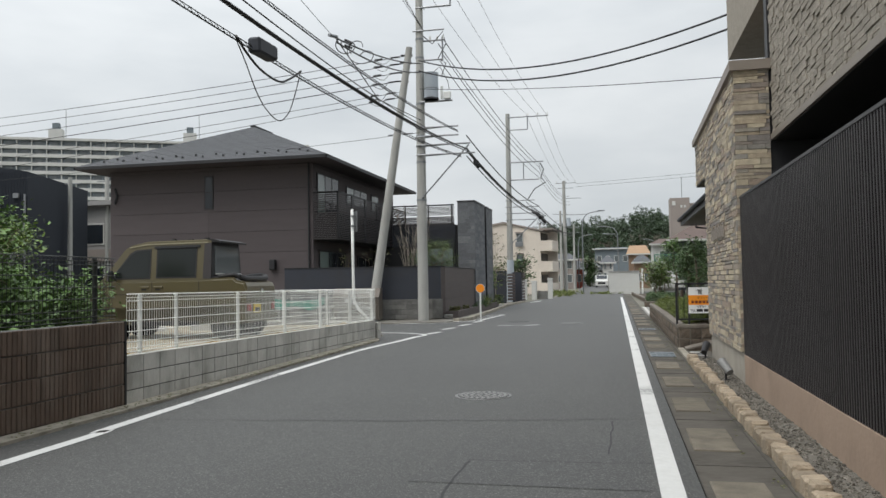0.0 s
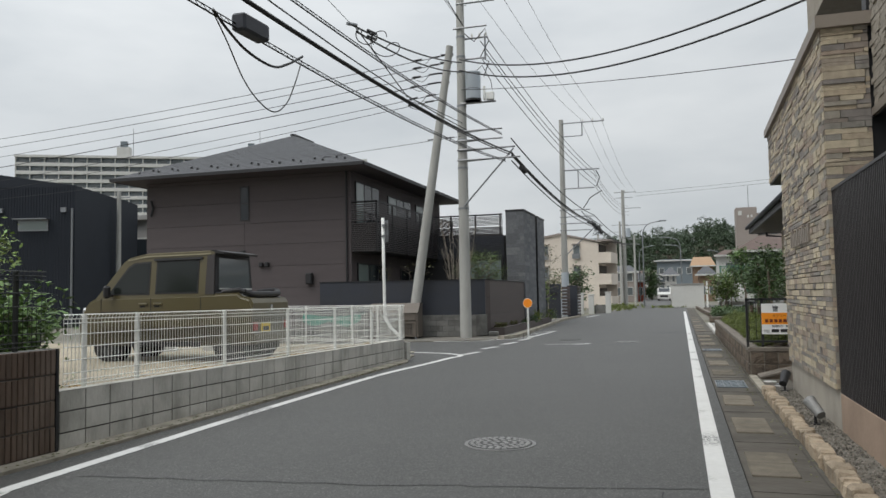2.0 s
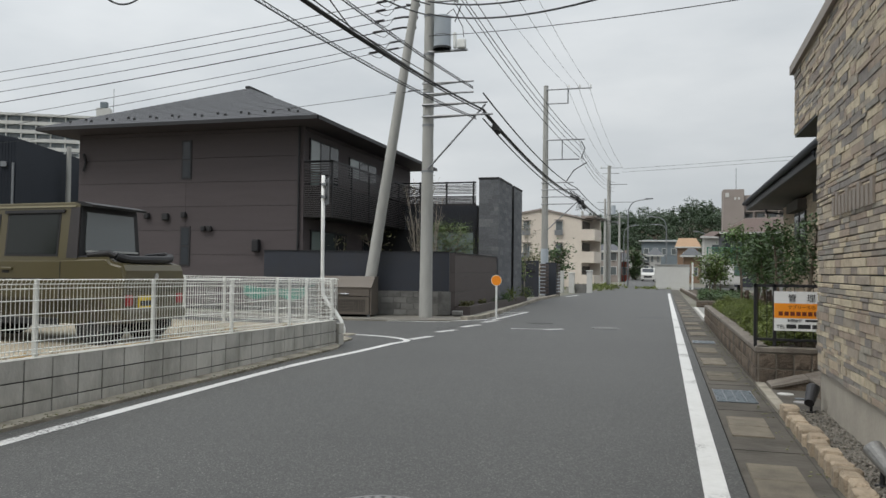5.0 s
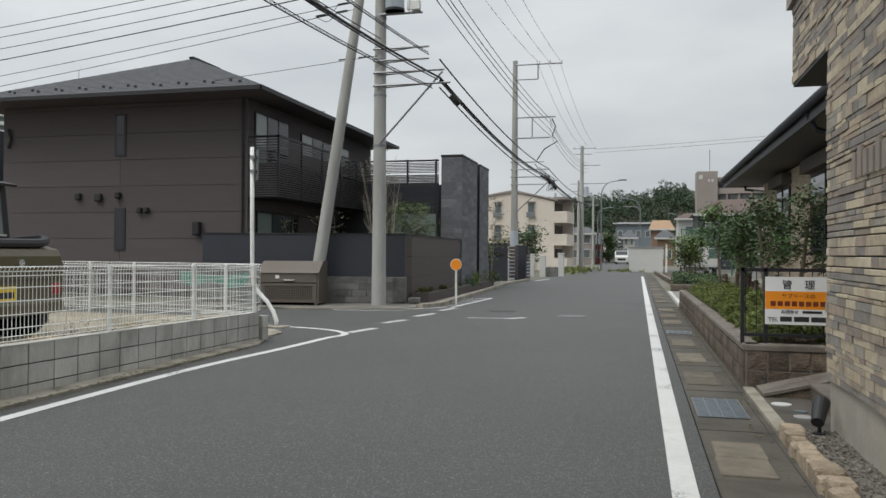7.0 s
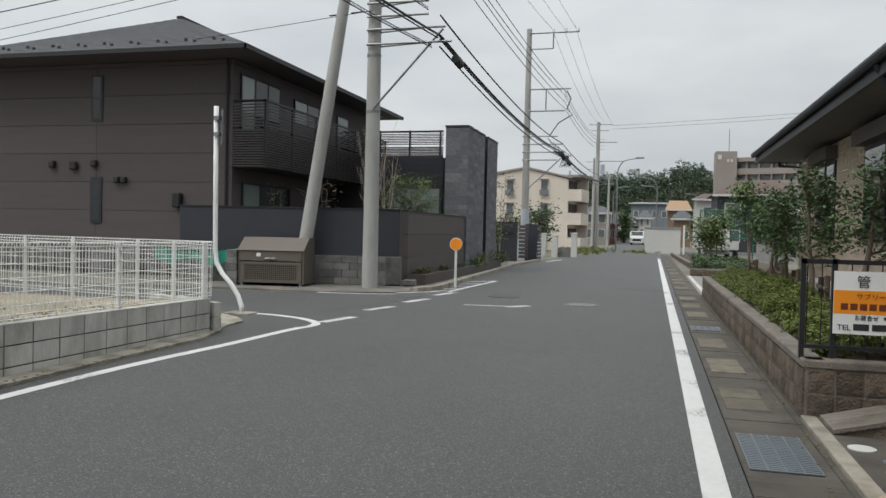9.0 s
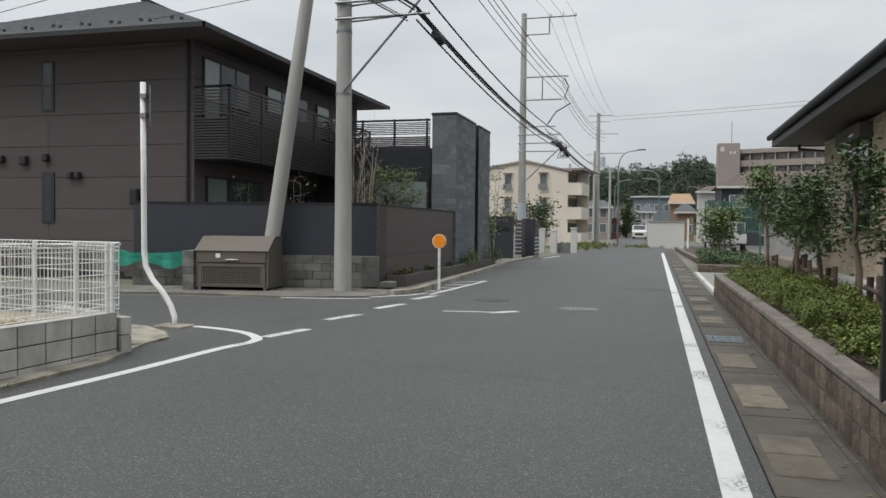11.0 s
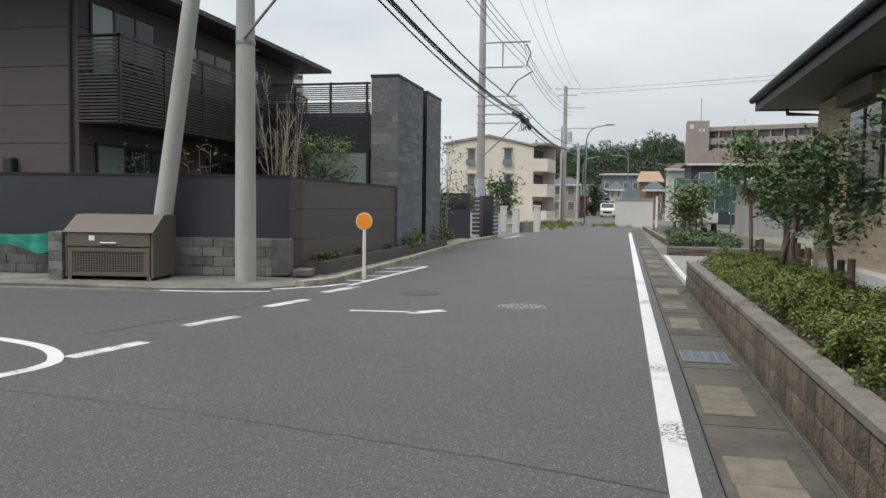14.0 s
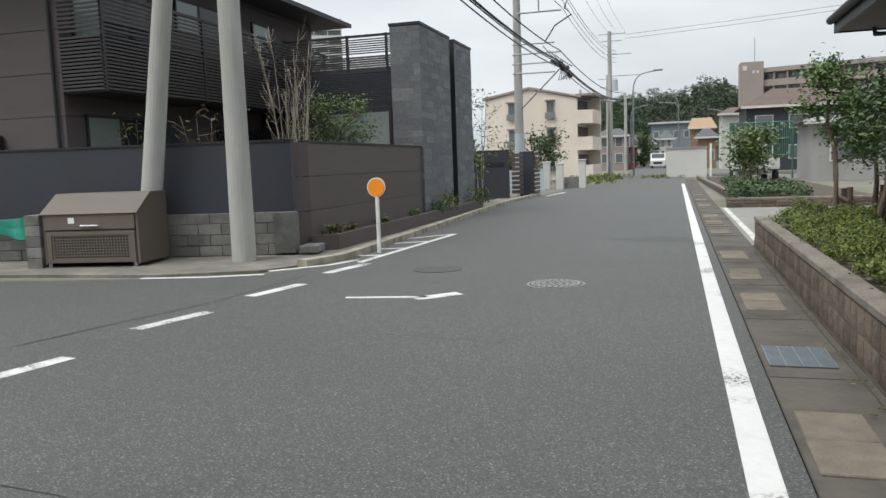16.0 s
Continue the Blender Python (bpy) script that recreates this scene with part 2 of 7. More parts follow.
M["plinth_pale"] = material("pale_plinth", (0.36, 0.33, 0.28), 0.9, 0.06, 0.4, 0.03, 0.2, stain=(0.24, 0.22, 0.19), stain_size=0.6)
M["louver"] = material("dark_slat", (0.050, 0.045, 0.046), 0.45, 0.05, 0.3, 0.02, 0.05, 0.2, per_object=0.12)
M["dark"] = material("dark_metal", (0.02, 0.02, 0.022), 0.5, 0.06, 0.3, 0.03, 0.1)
M["siding"] = material("brown_siding", (0.082, 0.069, 0.071), 0.75, 0.05, 0.5, 0.05, 0.25, per_object=0.07, bump_size=0.02, stretch=(0.3, 0.3, 3))
M["roof"] = material("dark_shingle", (0.088, 0.091, 0.098), 0.85, 0.1, 0.3, 0.1, 0.4, per_object=0.1, island=0.1)
M["navy"] = material("charcoal_panel", (0.033, 0.037, 0.048), 0.6, 0.07, 0.8, 0.03, 0.1, stain=(0.035, 0.036, 0.04), stain_size=0.7)
M["brown_panel"] = material("brown_panel", (0.088, 0.073, 0.069), 0.7, 0.06, 0.4, 0.05, 0.25, per_object=0.06, bump_size=0.03, stretch=(1, 0.3, 3))
M["slate"] = palette_material("slate_tile", [(0.128, 0.134, 0.144), (0.115, 0.12, 0.13), (0.14, 0.146, 0.154), (0.12, 0.125, 0.134), (0.165, 0.17, 0.176), (0.108, 0.114, 0.122), (0.132, 0.138, 0.146)], 0.8, 0.3)
M["grey_block"] = material("grey_garden_block", (0.165, 0.163, 0.155), 0.92, 0.14, 0.2, 0.1, 0.6, per_object=0.22, stain=(0.09, 0.089, 0.083), stain_size=0.3, stain_amount=0.4)
M["pole"] = material("pole_concrete", (0.36, 0.36, 0.34), 0.85, 0.08, 0.7, 0.04, 0.15, stain=(0.25, 0.25, 0.235), stain_size=0.6, stretch=(1, 1, 0.25))
M["galv"] = material("galvanised_steel", (0.23, 0.24, 0.25), 0.45, 0.06, 0.2, 0.03, 0.05, 0.75)
M["trafo"] = material("transformer_grey", (0.37, 0.41, 0.45), 0.5, 0.05, 0.4, 0.03, 0.05)
M["cable"] = material("black_cable", (0.018, 0.018, 0.019), 0.55, 0.05, 0.3, 0.02, 0.0)
M["white_wire"] = material("white_coated_wire", (0.74, 0.75, 0.72), 0.45, 0.03, 0.5, 0.02, 0.0)
M["white_post"] = material("white_painted_steel", (0.72, 0.73, 0.71), 0.5, 0.04, 0.4, 0.03, 0.05, stain=(0.5, 0.5, 0.47), stain_size=0.3, stain_amount=0.25)
M["black_wire"] = material("black_coated_wire", (0.02, 0.022, 0.02), 0.5, 0.05, 0.3, 0.02, 0.0)
M["olive"] = material("olive_car_paint", (0.088, 0.074, 0.037), 0.28, 0.02, 0.8, 0.0, 0.0, spec=0.5)
M["beige"] = material("khaki_car_paint", (0.24, 0.215, 0.14), 0.35, 0.02, 0.8, 0.0, 0.0)
M["trim"] = material("black_plastic", (0.018, 0.018, 0.02), 0.6, 0.04, 0.3, 0.02, 0.1)
M["tyre"] = material("tyre_rubber", (0.02, 0.02, 0.02), 0.85, 0.05, 0.2, 0.03, 0.2)
M["chrome"] = material("chrome", (0.6, 0.6, 0.6), 0.2, 0.02, 0.3, 0.0, 0.0, 1.0)
M["glass"] = glass_material("dark_glass", (0.018, 0.022, 0.027))
M["glass"].node_tree.nodes["Principled BSDF"].inputs["Specular IOR Level"].default_value = 0.45
M["car_glass"] = glass_material("tinted_car_glass", (0.012, 0.016, 0.015), 0.08)
M["car_glass"].node_tree.nodes["Principled BSDF"].inputs["Specular IOR Level"].default_value = 0.3
M["glass_pale"] = glass_material("pale_glass", (0.17, 0.21, 0.20), 0.12)
M["glass_mid"] = glass_material("window_glass", (0.10, 0.115, 0.12), 0.06)
M["red"] = material("red_lens", (0.35, 0.02, 0.02), 0.3, 0.02, 0.3, 0, 0)
M["amber"] = material("orange_reflector", (0.85, 0.27, 0.012), 0.45, 0.05, 0.1, 0.04, 0.1)
M["yellow"] = material("yellow_plate", (0.75, 0.55, 0.03), 0.5, 0.03, 0.2, 0.02, 0)
M["sign_white"] = material("sign_white", (0.78, 0.79, 0.78), 0.5, 0.02, 0.5, 0.01, 0)
M["sign_orange"] = material("sign_orange", (0.86, 0.30, 0.02), 0.5, 0.02, 0.5, 0.01, 0)
M["ink"] = material("sign_ink", (0.03, 0.03, 0.032), 0.6, 0.02, 0.3, 0.01, 0)
M["ink_brown"] = material("sign_ink_brown", (0.16, 0.035, 0.015), 0.6, 0.02, 0.3, 0.01, 0)
M["bin"] = material("bronze_metal", (0.142, 0.122, 0.103), 0.5, 0.04, 0.5, 0.03, 0.05, 0.3)
M["bin_dark"] = material("bin_void", (0.02, 0.018, 0.016), 0.8, 0.05, 0.3, 0.02, 0)
M["net"] = material("green_net", (0.03, 0.26, 0.19), 0.8, 0.15, 0.15, 0.1, 0.3)
M["bark"] = material("bark", (0.17, 0.135, 0.105), 0.9, 0.2, 0.08, 0.1, 0.6, stretch=(1, 1, 0.4))
M["pale_bark"] = material("pale_bark", (0.30, 0.265, 0.22), 0.9, 0.15, 0.08, 0.1, 0.4, stretch=(1, 1, 0.4))
M["stake"] = material("timber_stake", (0.10, 0.075, 0.058), 0.9, 0.15, 0.2, 0.08, 0.4, stretch=(1, 1, 0.2))
M["leaf"] = leaf_material("broad_leaf", (0.055, 0.095, 0.032))
M["leaf_light"] = leaf_material("light_leaf", (0.145, 0.22, 0.04))
M["leaf_hedge"] = leaf_material("hedge_leaf", (0.11, 0.14, 0.026), 0.5)
M["leaf_dry"] = leaf_material("sparse_leaf", (0.10, 0.10, 0.035))
M["leaf_wood"] = leaf_material("wood_leaf", (0.045, 0.073, 0.036), 0.2)
M["grass"] = leaf_material("grass_blade", (0.13, 0.16, 0.04))
M["cream"] = material("cream_wall", (0.64, 0.575, 0.50), 0.9, 0.05, 2.0, 0.03, 0.1, stain=(0.55, 0.49, 0.43), stain_size=3.0)
M["white_wall"] = material("white_wall", (0.52, 0.52, 0.50), 0.9, 0.05, 2.0, 0.03, 0.1, stain=(0.45, 0.45, 0.43), stain_size=3.0)
M["grey_wall"] = material("grey_wall", (0.30, 0.295, 0.29), 0.9, 0.05, 2.0, 0.03, 0.1, stain=(0.22, 0.215, 0.21), stain_size=3.0)
M["taupe_wall"] = material("taupe_wall", (0.27, 0.235, 0.215), 0.9, 0.05, 2.0, 0.03, 0.1)
M["van_glass"] = material("dark_car_window", (0.014, 0.017, 0.016), 0.12, 0.03, 0.5, 0.02, 0.0, spec=0.35)
# near black that stands for deep shade in gaps and wheel arches
M["gap_shade"] = material("black_gap_shade", (0.007, 0.007, 0.007), 0.9, 0.1, 0.5, 0.02, 0.0, spec=0.05)
M["black_wall"] = material("black_corrugated", (0.022, 0.026, 0.034), 0.7, 0.06, 1.0, 0.03, 0.1, spec=0.2)
M["tan_wall"] = material("tan_wall", (0.215, 0.145, 0.10), 0.9, 0.06, 2.0, 0.03, 0.1)
M["red_roof"] = material("brown_roof", (0.105, 0.075, 0.065), 0.85, 0.1, 0.5, 0.06, 0.3)
M["orange_roof"] = material("orange_roof", (0.31, 0.205, 0.125), 0.85, 0.08, 0.5, 0.06, 0.2)
M["brick_pale"] = material("pale_brick", (0.58, 0.48, 0.37), 0.9, 0.08, 0.3, 0.05, 0.4, per_object=0.1, island=0.12, bump_size=0.03)
M["iron"] = material("cast_iron", (0.21, 0.21, 0.205), 0.6, 0.12, 0.2, 0.08, 0.3, 0.4)
M["iron_dark"] = material("worn_iron_lid", (0.055, 0.055, 0.055), 0.7, 0.12, 0.2, 0.08, 0.3, 0.2)
M["steel_grate"] = material("steel_grate", (0.17, 0.20, 0.22), 0.5, 0.08, 0.2, 0.05, 0.1, 0.5)
M["red_wall"] = material("red_wall", (0.36, 0.085, 0.06), 0.8, 0.05, 1.0, 0.03, 0.1)
M["green_mesh"] = material("green_mesh", (0.05, 0.16, 0.11), 0.6, 0.05, 0.3, 0.03, 0)


# ---- mesh helpers ----
def mesh_of(bm, name, mat, smooth=False):
    me = bpy.data.meshes.new(name)
    bm.to_mesh(me)
    bm.free()
    for mm in (mat if isinstance(mat, (list, tuple)) else [mat]):
        me.materials.append(mm)
    if smooth:
        for p in me.polygons:
            p.use_smooth = True
    return me


def root(name, m, label, category, group="", kind=""):
    ob = new(name)
    ob.empty_display_size = 0.1
    ob.matrix_basis = m if isinstance(m, Matrix) else Matrix.Translation(m)
    return tagged(ob, label, category, group, kind)


def part(name, bm, mat, parent, label="", smooth=False, at=None):
    me = bm if isinstance(bm, bpy.types.Mesh) else mesh_of(bm, name, mat, smooth)
    ob = new(name, me)
    ob.parent = parent
    if at is not None:
        ob.matrix_basis = at
    if label:
        ob["label"] = label
    return ob


def solo(name, bm, mat, label, category, kind="", group="", smooth=False, at=None):
    ob = new(name, mesh_of(bm, name, mat, smooth))
    if at is not None:
        ob.matrix_basis = at
    return tagged(ob, label, category, group, kind)


def box(bm, x0, x1, y0, y1, z0, z1, bevel=0.0):
    x0, x1, y0, y1, z0, z1 = min(x0, x1), max(x0, x1), min(y0, y1), max(y0, y1), min(z0, z1), max(z0, z1)
    v = [bm.verts.new(p) for p in ((x0, y0, z0), (x1, y0, z0), (x1, y1, z0), (x0, y1, z0), (x0, y0, z1), (x1, y0, z1), (x1, y1, z1), (x0, y1, z1))]
    for f in ((3, 2, 1, 0), (4, 5, 6, 7), (0, 1, 5, 4), (1, 2, 6, 5), (2, 3, 7, 6), (3, 0, 4, 7)):
        bm.faces.new([v[k] for k in f])
    if bevel:
        edges = list({e for q in v for e in q.link_edges})
        bmesh.ops.bevel(bm, geom=edges, offset=bevel, segments=1, affect="EDGES")
    return bm


def boxed(x0, x1, y0, y1, z0, z1, bevel=0.0):
    return box(bmesh.new(), x0, x1, y0, y1, z0, z1, bevel)


def rod(bm, a, b, r0, r1=None, n=10):
    a, b = Vector(a), Vector(b)
    r1 = r0 if r1 is None else r1
    q = (b - a).to_track_quat("Z", "Y")
    spin = [(math.cos(2 * math.pi * k / n), math.sin(2 * math.pi * k / n)) for k in range(n)]
    lo = [bm.verts.new(a + q @ Vector((c * r0, d * r0, 0))) for c, d in spin]
    hi = [bm.verts.new(b + q @ Vector((c * r1, d * r1, 0))) for c, d in spin]
    bm.faces.new(lo[::-1])
    bm.faces.new(hi)
    for k in range(n):
        bm.faces.new((lo[k], lo[(k + 1) % n], hi[(k + 1) % n], hi[k]))
    return bm


def pebble(bm, p, s, rng):
    """A small uneven stone."""
    turn = Euler((rng.random() * 3, rng.random() * 3, rng.random() * 6)).to_matrix()
    rod(bm, Vector(p) - turn @ Vector((0, 0, s * 0.5)), Vector(p) + turn @ Vector((0, 0, s * 0.5)), s, s * 0.5, 5)


def rodded(a, b, r0, r1=None, n=10):
    return rod(bmesh.new(), a, b, r0, r1, n)


def tube(bm, pts, r, n=6, taper=1.0):
    """A round bar along a row of points."""
    pts = [Vector(p) for p in pts]
    rings = []
    for i, p in enumerate(pts):
        d = (pts[min(i + 1, len(pts) - 1)] - pts[max(i - 1, 0)]).normalized()
        u = d.cross(Vector((0, 0, 1)))
        u = u.normalized() if u.length > 1e-4 else Vector((1, 0, 0))
        w = d.cross(u)
        k = r * (1 + (taper - 1) * i / max(1, len(pts) - 1))
        rings.append([bm.verts.new(p + k * (math.cos(a) * u + math.sin(a) * w)) for a in (2 * math.pi * j / n for j in range(n))])
    for a, b in zip(rings, rings[1:]):
        for j in range(n):
            bm.faces.new((a[j], a[(j + 1) % n], b[(j + 1) % n], b[j]))
    for ring in (rings[0][::-1], rings[-1]):
        if n > 2:
            bm.faces.new(ring)
    return bm


def prism(bm, outline, axis, a, b):
    """An outline in two axes pushed along the third from a to b."""
    def place(p, q):
        return {"x": (q, p[0], p[1]), "y": (p[0], q, p[1]), "z": (p[0], p[1], q)}[axis]
    lo = [bm.verts.new(place(p, a)) for p in outline]
    hi = [bm.verts.new(place(p, b)) for p in outline]
    k = len(outline)
    bm.faces.new(lo[::-1])
    bm.faces.new(hi)
    for i in range(k):
        bm.faces.new((lo[i], lo[(i + 1) % k], hi[(i + 1) % k], hi[i]))
    bmesh.ops.recalc_face_normals(bm, faces=bm.faces)
    return bm


def sheet(bm, pts):
    bm.faces.new([bm.verts.new(p) for p in pts])
    return bm


def hang(a, b, sag, n=14):
    """Points of a cable that hangs from a to b."""
    a, b = Vector(a), Vector(b)
    return [a.lerp(b, i / n) - Vector((0, 0, 4 * sag * (i / n) * (1 - i / n))) for i in range(n + 1)]


def smooth(pts, k=6):
    """A rounded line through a few points."""
    p = [Vector(q) for q in pts]
    p = [p[0]] + p + [p[-1]]
    out = []
    for i in range(1, len(p) - 2):
        for j in range(k):
            u = j / k
            out.append(0.5 * (2 * p[i] + (p[i + 1] - p[i - 1]) * u + (2 * p[i - 1] - 5 * p[i] + 4 * p[i + 1] - p[i + 2]) * u * u + (3 * p[i] - p[i - 1] - 3 * p[i + 1] + p[i + 2]) * u ** 3))
    return out + [p[-2]]


def leaves(points, count, size, rng, spread, flat=0.5):
    """Leaf blades strewn round the given points, as one mesh."""
    verts, faces = [], []
    for i in range(count):
        c = points[rng.randrange(len(points))]
        p = c + Vector((rng.gauss(0, spread), rng.gauss(0, spread), rng.gauss(0, spread * 0.8)))
        s = size * rng.uniform(0.6, 1.3)
        u = Vector((rng.gauss(0, 1), rng.gauss(0, 1), rng.gauss(0, flat))).normalized()
        w = u.cross(Vector((rng.gauss(0, 0.6), rng.gauss(0, 0.6), 1))).normalized()
        k = len(verts)
        verts += [p - u * s, p + w * s * 0.45, p + u * s, p - w * s * 0.45]
        faces.append((k, k + 1, k + 2, k + 3))
    me = bpy.data.meshes.new("crown")
    me.from_pydata([tuple(v) for v in verts], [], faces)
    return me


def tree(base, height, spread, seed, label, trunk_r=0.045, stems=1, leaf="leaf", blades=2600, leaf_size=0.05, clump=0.13, bark="bark", bare=0.4, group="", twigs=5, lean=0.12,
         category="tree", name="tree"):
    """Tapered stems with limbs and a crown of many blades in clumps."""
    rng = random.Random(seed)
    t = root(name, base, label, category, group)
    wood, tips = bmesh.new(), []
    for s in range(stems):
        a = rng.uniform(0, 6.28)
        out = spread * (0.25 if stems == 1 else 0.55)
        pts = []
        off = Vector((math.cos(a), math.sin(a), 0)) * (0.0 if stems == 1 else 0.08)
        for i in range(7):
            f = i / 6
            pts.append(off + Vector((math.cos(a) * out * f * f + rng.gauss(0, 0.02), math.sin(a) * out * f * f + rng.gauss(0, 0.02), height * 0.93 * f)))
        tube(wood, pts, trunk_r / (1 if stems == 1 else 1.8), 7, 0.25)
        for k in range(twigs):
            f = bare + (1 - bare) * (k + rng.random()) / twigs
            i = min(5, int(f * 6))
            p = pts[i].lerp(pts[i + 1], f * 6 - i)
            b = rng.uniform(0, 6.28)
            reach = spread * rng.uniform(0.55, 1.0) * (1.1 - 0.5 * f)
            q = p + Vector((math.cos(b) * reach, math.sin(b) * reach, reach * rng.uniform(0.15, 0.7)))
            mid = p.lerp(q, 0.5) + Vector((0, 0, rng.uniform(-0.05, 0.06)))
            tube(wood, [p, mid, q], trunk_r * 0.4, 5, 0.35)
            tips += [mid, q, q + Vector((rng.gauss(0, 0.1), rng.gauss(0, 0.1), 0.08)), p.lerp(q, 0.75)]
        tips.append(pts[-1])
    part("trunk", wood, M[bark], t, smooth=True)
    me = leaves(tips, blades, leaf_size, rng, clump)
    me.materials.append(M[leaf])
    part("crown", me, None, t)
    return t


# ---- ground and road ----
bm = bmesh.new()
sheet(bm, [(-900, -300, -0.03), (900, -300, -0.03), (900, 1500, -0.03), (-900, 1500, -0.03)])
solo("ground", bm, M["ground"], "bare grey brown ground reaching to the horizon", "ground", "structure")
bm = bmesh.new()
sheet(bm, [(-5.15, -14, 0), (0.53, -14, 0), (0.53, 70, 0), (-3.6, 70, 0), (-5.2, 50, 0), (-5.55, 42, 0), (-5.2, 33, 0), (-4.7, 25.2, 0), (-5.25, 23.55, 0),
           (-6.9, 22.95, 0), (-60, 14.5, 0), (-60, 8.0, 0), (-7.3, 18.1, 0), (-5.75, 17.25, 0), (-5.35, 16, 0), (-5.1, 10, 0)])
bmesh.ops.triangulate(bm, faces=bm.faces)
road = solo("road", bm, M["asphalt"], "worn grey asphalt street with a side street", "road", "structure")
bm = bmesh.new()
sheet(bm, [(-3.6, 70, 0.0), (-0.8, 70, 0.0), (-1.6, 170, 0.5), (-6.5, 170, 0.5)])
solo("road_far", bm, M["asphalt"], "asphalt street that climbs beyond the crossing", "road", "structure")
bm = bmesh.new()
sheet(bm, [(-30, 72.5, 0.003), (-3.4, 70.2, 0.003), (-0.7, 70.2, 0.003), (14, 74, 0.003), (14, 80, 0.003), (-30, 80, 0.003)])
solo("road_cross", bm, M["asphalt_patch"], "asphalt cross street at the end of the block", "road", "structure")
for x0, x1, y0, y1 in ((-1.35, 0.2, 4.2, 5.7),):
    solo("road_patch", sheet(bmesh.new(), [(x0, y0, 0.003), (x1, y0, 0.003), (x1, y1 - 0.1, 0.003), (x0 + 0.15, y1, 0.003)]), M["asphalt_relaid"],
         "darker relaid patch of asphalt", "road patch", "structure")
solo("road_patch", sheet(bmesh.new(), [(-1.2, 27.9, 0.003), (-0.5, 27.5, 0.003), (0.25, 27.35, 0.003), (0.25, 28.1, 0.003), (-0.25, 28.4, 0.003), (-0.7, 28.1, 0.003)]), M["asphalt_patch"],
     "darker wavy seam of asphalt", "road patch", "structure")


def stripe(pts, width, z=0.004):
    """A painted line of even width along a row of points."""
    bm = bmesh.new()
    rows = []
    for i, p in enumerate(pts):
        p = Vector((*p, z))
        d = (Vector((*pts[min(i + 1, len(pts) - 1)], z)) - Vector((*pts[max(i - 1, 0)], z))).normalized()
        s = Vector((-d.y, d.x, 0)) * width / 2
        rows.append((bm.verts.new(p - s), bm.verts.new(p + s)))
    for a, b in zip(rows, rows[1:]):
        bm.faces.new((a[0], b[0], b[1], a[1]))
    bmesh.ops.recalc_face_normals(bm, faces=bm.faces)
    for f in bm.faces:
        if f.normal.z < 0:
            f.normal_flip()
    return bm


def crack(pts, width, seed):
    r = random.Random(seed)
    fine = []
    for a, b in zip(pts, pts[1:]):
        k = max(2, int((Vector(b) - Vector(a)).length / 0.12))
        fine += [(a[0] + (b[0] - a[0]) * i / k + r.gauss(0, 0.008), a[1] + (b[1] - a[1]) * i / k + r.gauss(0, 0.012)) for i in range(k)]
    return solo("road_seam", stripe(fine + [pts[-1]], width, 0.0035), M["seam"], "dark tar seam across the asphalt", "road seam", "structure")



def marking(name, pts, width, label, z=0.004, rounded=False, mat="paint"):
    if rounded:
        pts = [(p.x, p.y) for p in smooth([(*q, 0) for q in pts])]
    return solo(name, stripe(pts, width, z), M[mat], label, "road marking", "structure")


marking("edge_line", [(0.345, -12), (0.345, 20), (0.345, 28.4), (0.345, 56)], 0.15, "worn white edge line on the asphalt")
marking("edge_line", [(-4.45, -8), (-4.52, 4.2), (-4.60, 5.5), (-4.68, 7), (-4.78, 9), (-4.85, 11), (-4.90, 13), (-4.88, 14.3), (-4.76, 15.8), (-4.70, 17.2), (-4.62, 17.75), (-4.72, 18.1), (-5.15, 18.5), (-5.8, 18.75), (-6.35, 18.8)],
        0.13, "white edge line curling round the corner", rounded=True)
for a, b in (((-4.66, 18.2), (-4.50, 19.05)), ((-4.68, 20.05), (-4.48, 20.9)), ((-4.55, 21.8), (-4.35, 22.7)), ((-4.46, 23.6), (-4.28, 24.6))):
    marking("lane_dash", [a, b], 0.17, "worn white dash across the mouth of the side street", mat="paint_worn")
marking("stop_mark", [(-3.40, 21.82), (-2.52, 21.95)], 0.09, "thin white bar of a painted tee mark")
marking("stop_mark", [(-2.62, 21.82), (-2.24, 22.2)], 0.2, "worn white stub of a painted tee mark", mat="paint_worn")
for p in ([(-4.45, 24.7), (-4.4, 25.8), (-4.23, 29.1)], [(-4.23, 29.1), (-4.95, 28.2)], [(-4.95, 27.3), (-4.36, 27.7)], [(-5.0, 26.4), (-4.40, 26.6)], [(-5.0, 25.5), (-4.45, 25.6)],
          [(-5.4, 23.75), (-4.8, 24.4), (-4.6, 25.0)], [(-6.9, 22.98), (-6.0, 23.15), (-5.3, 23.45)]):
    marking("hatch_line", p, 0.11, "white line of the hatched corner area", 0.004 + 0.001 * (len(p) == 3))
marking("lane_dash", [(-4.95, 45.0), (-4.65, 48.5)], 0.16, "short white line by the driveway")


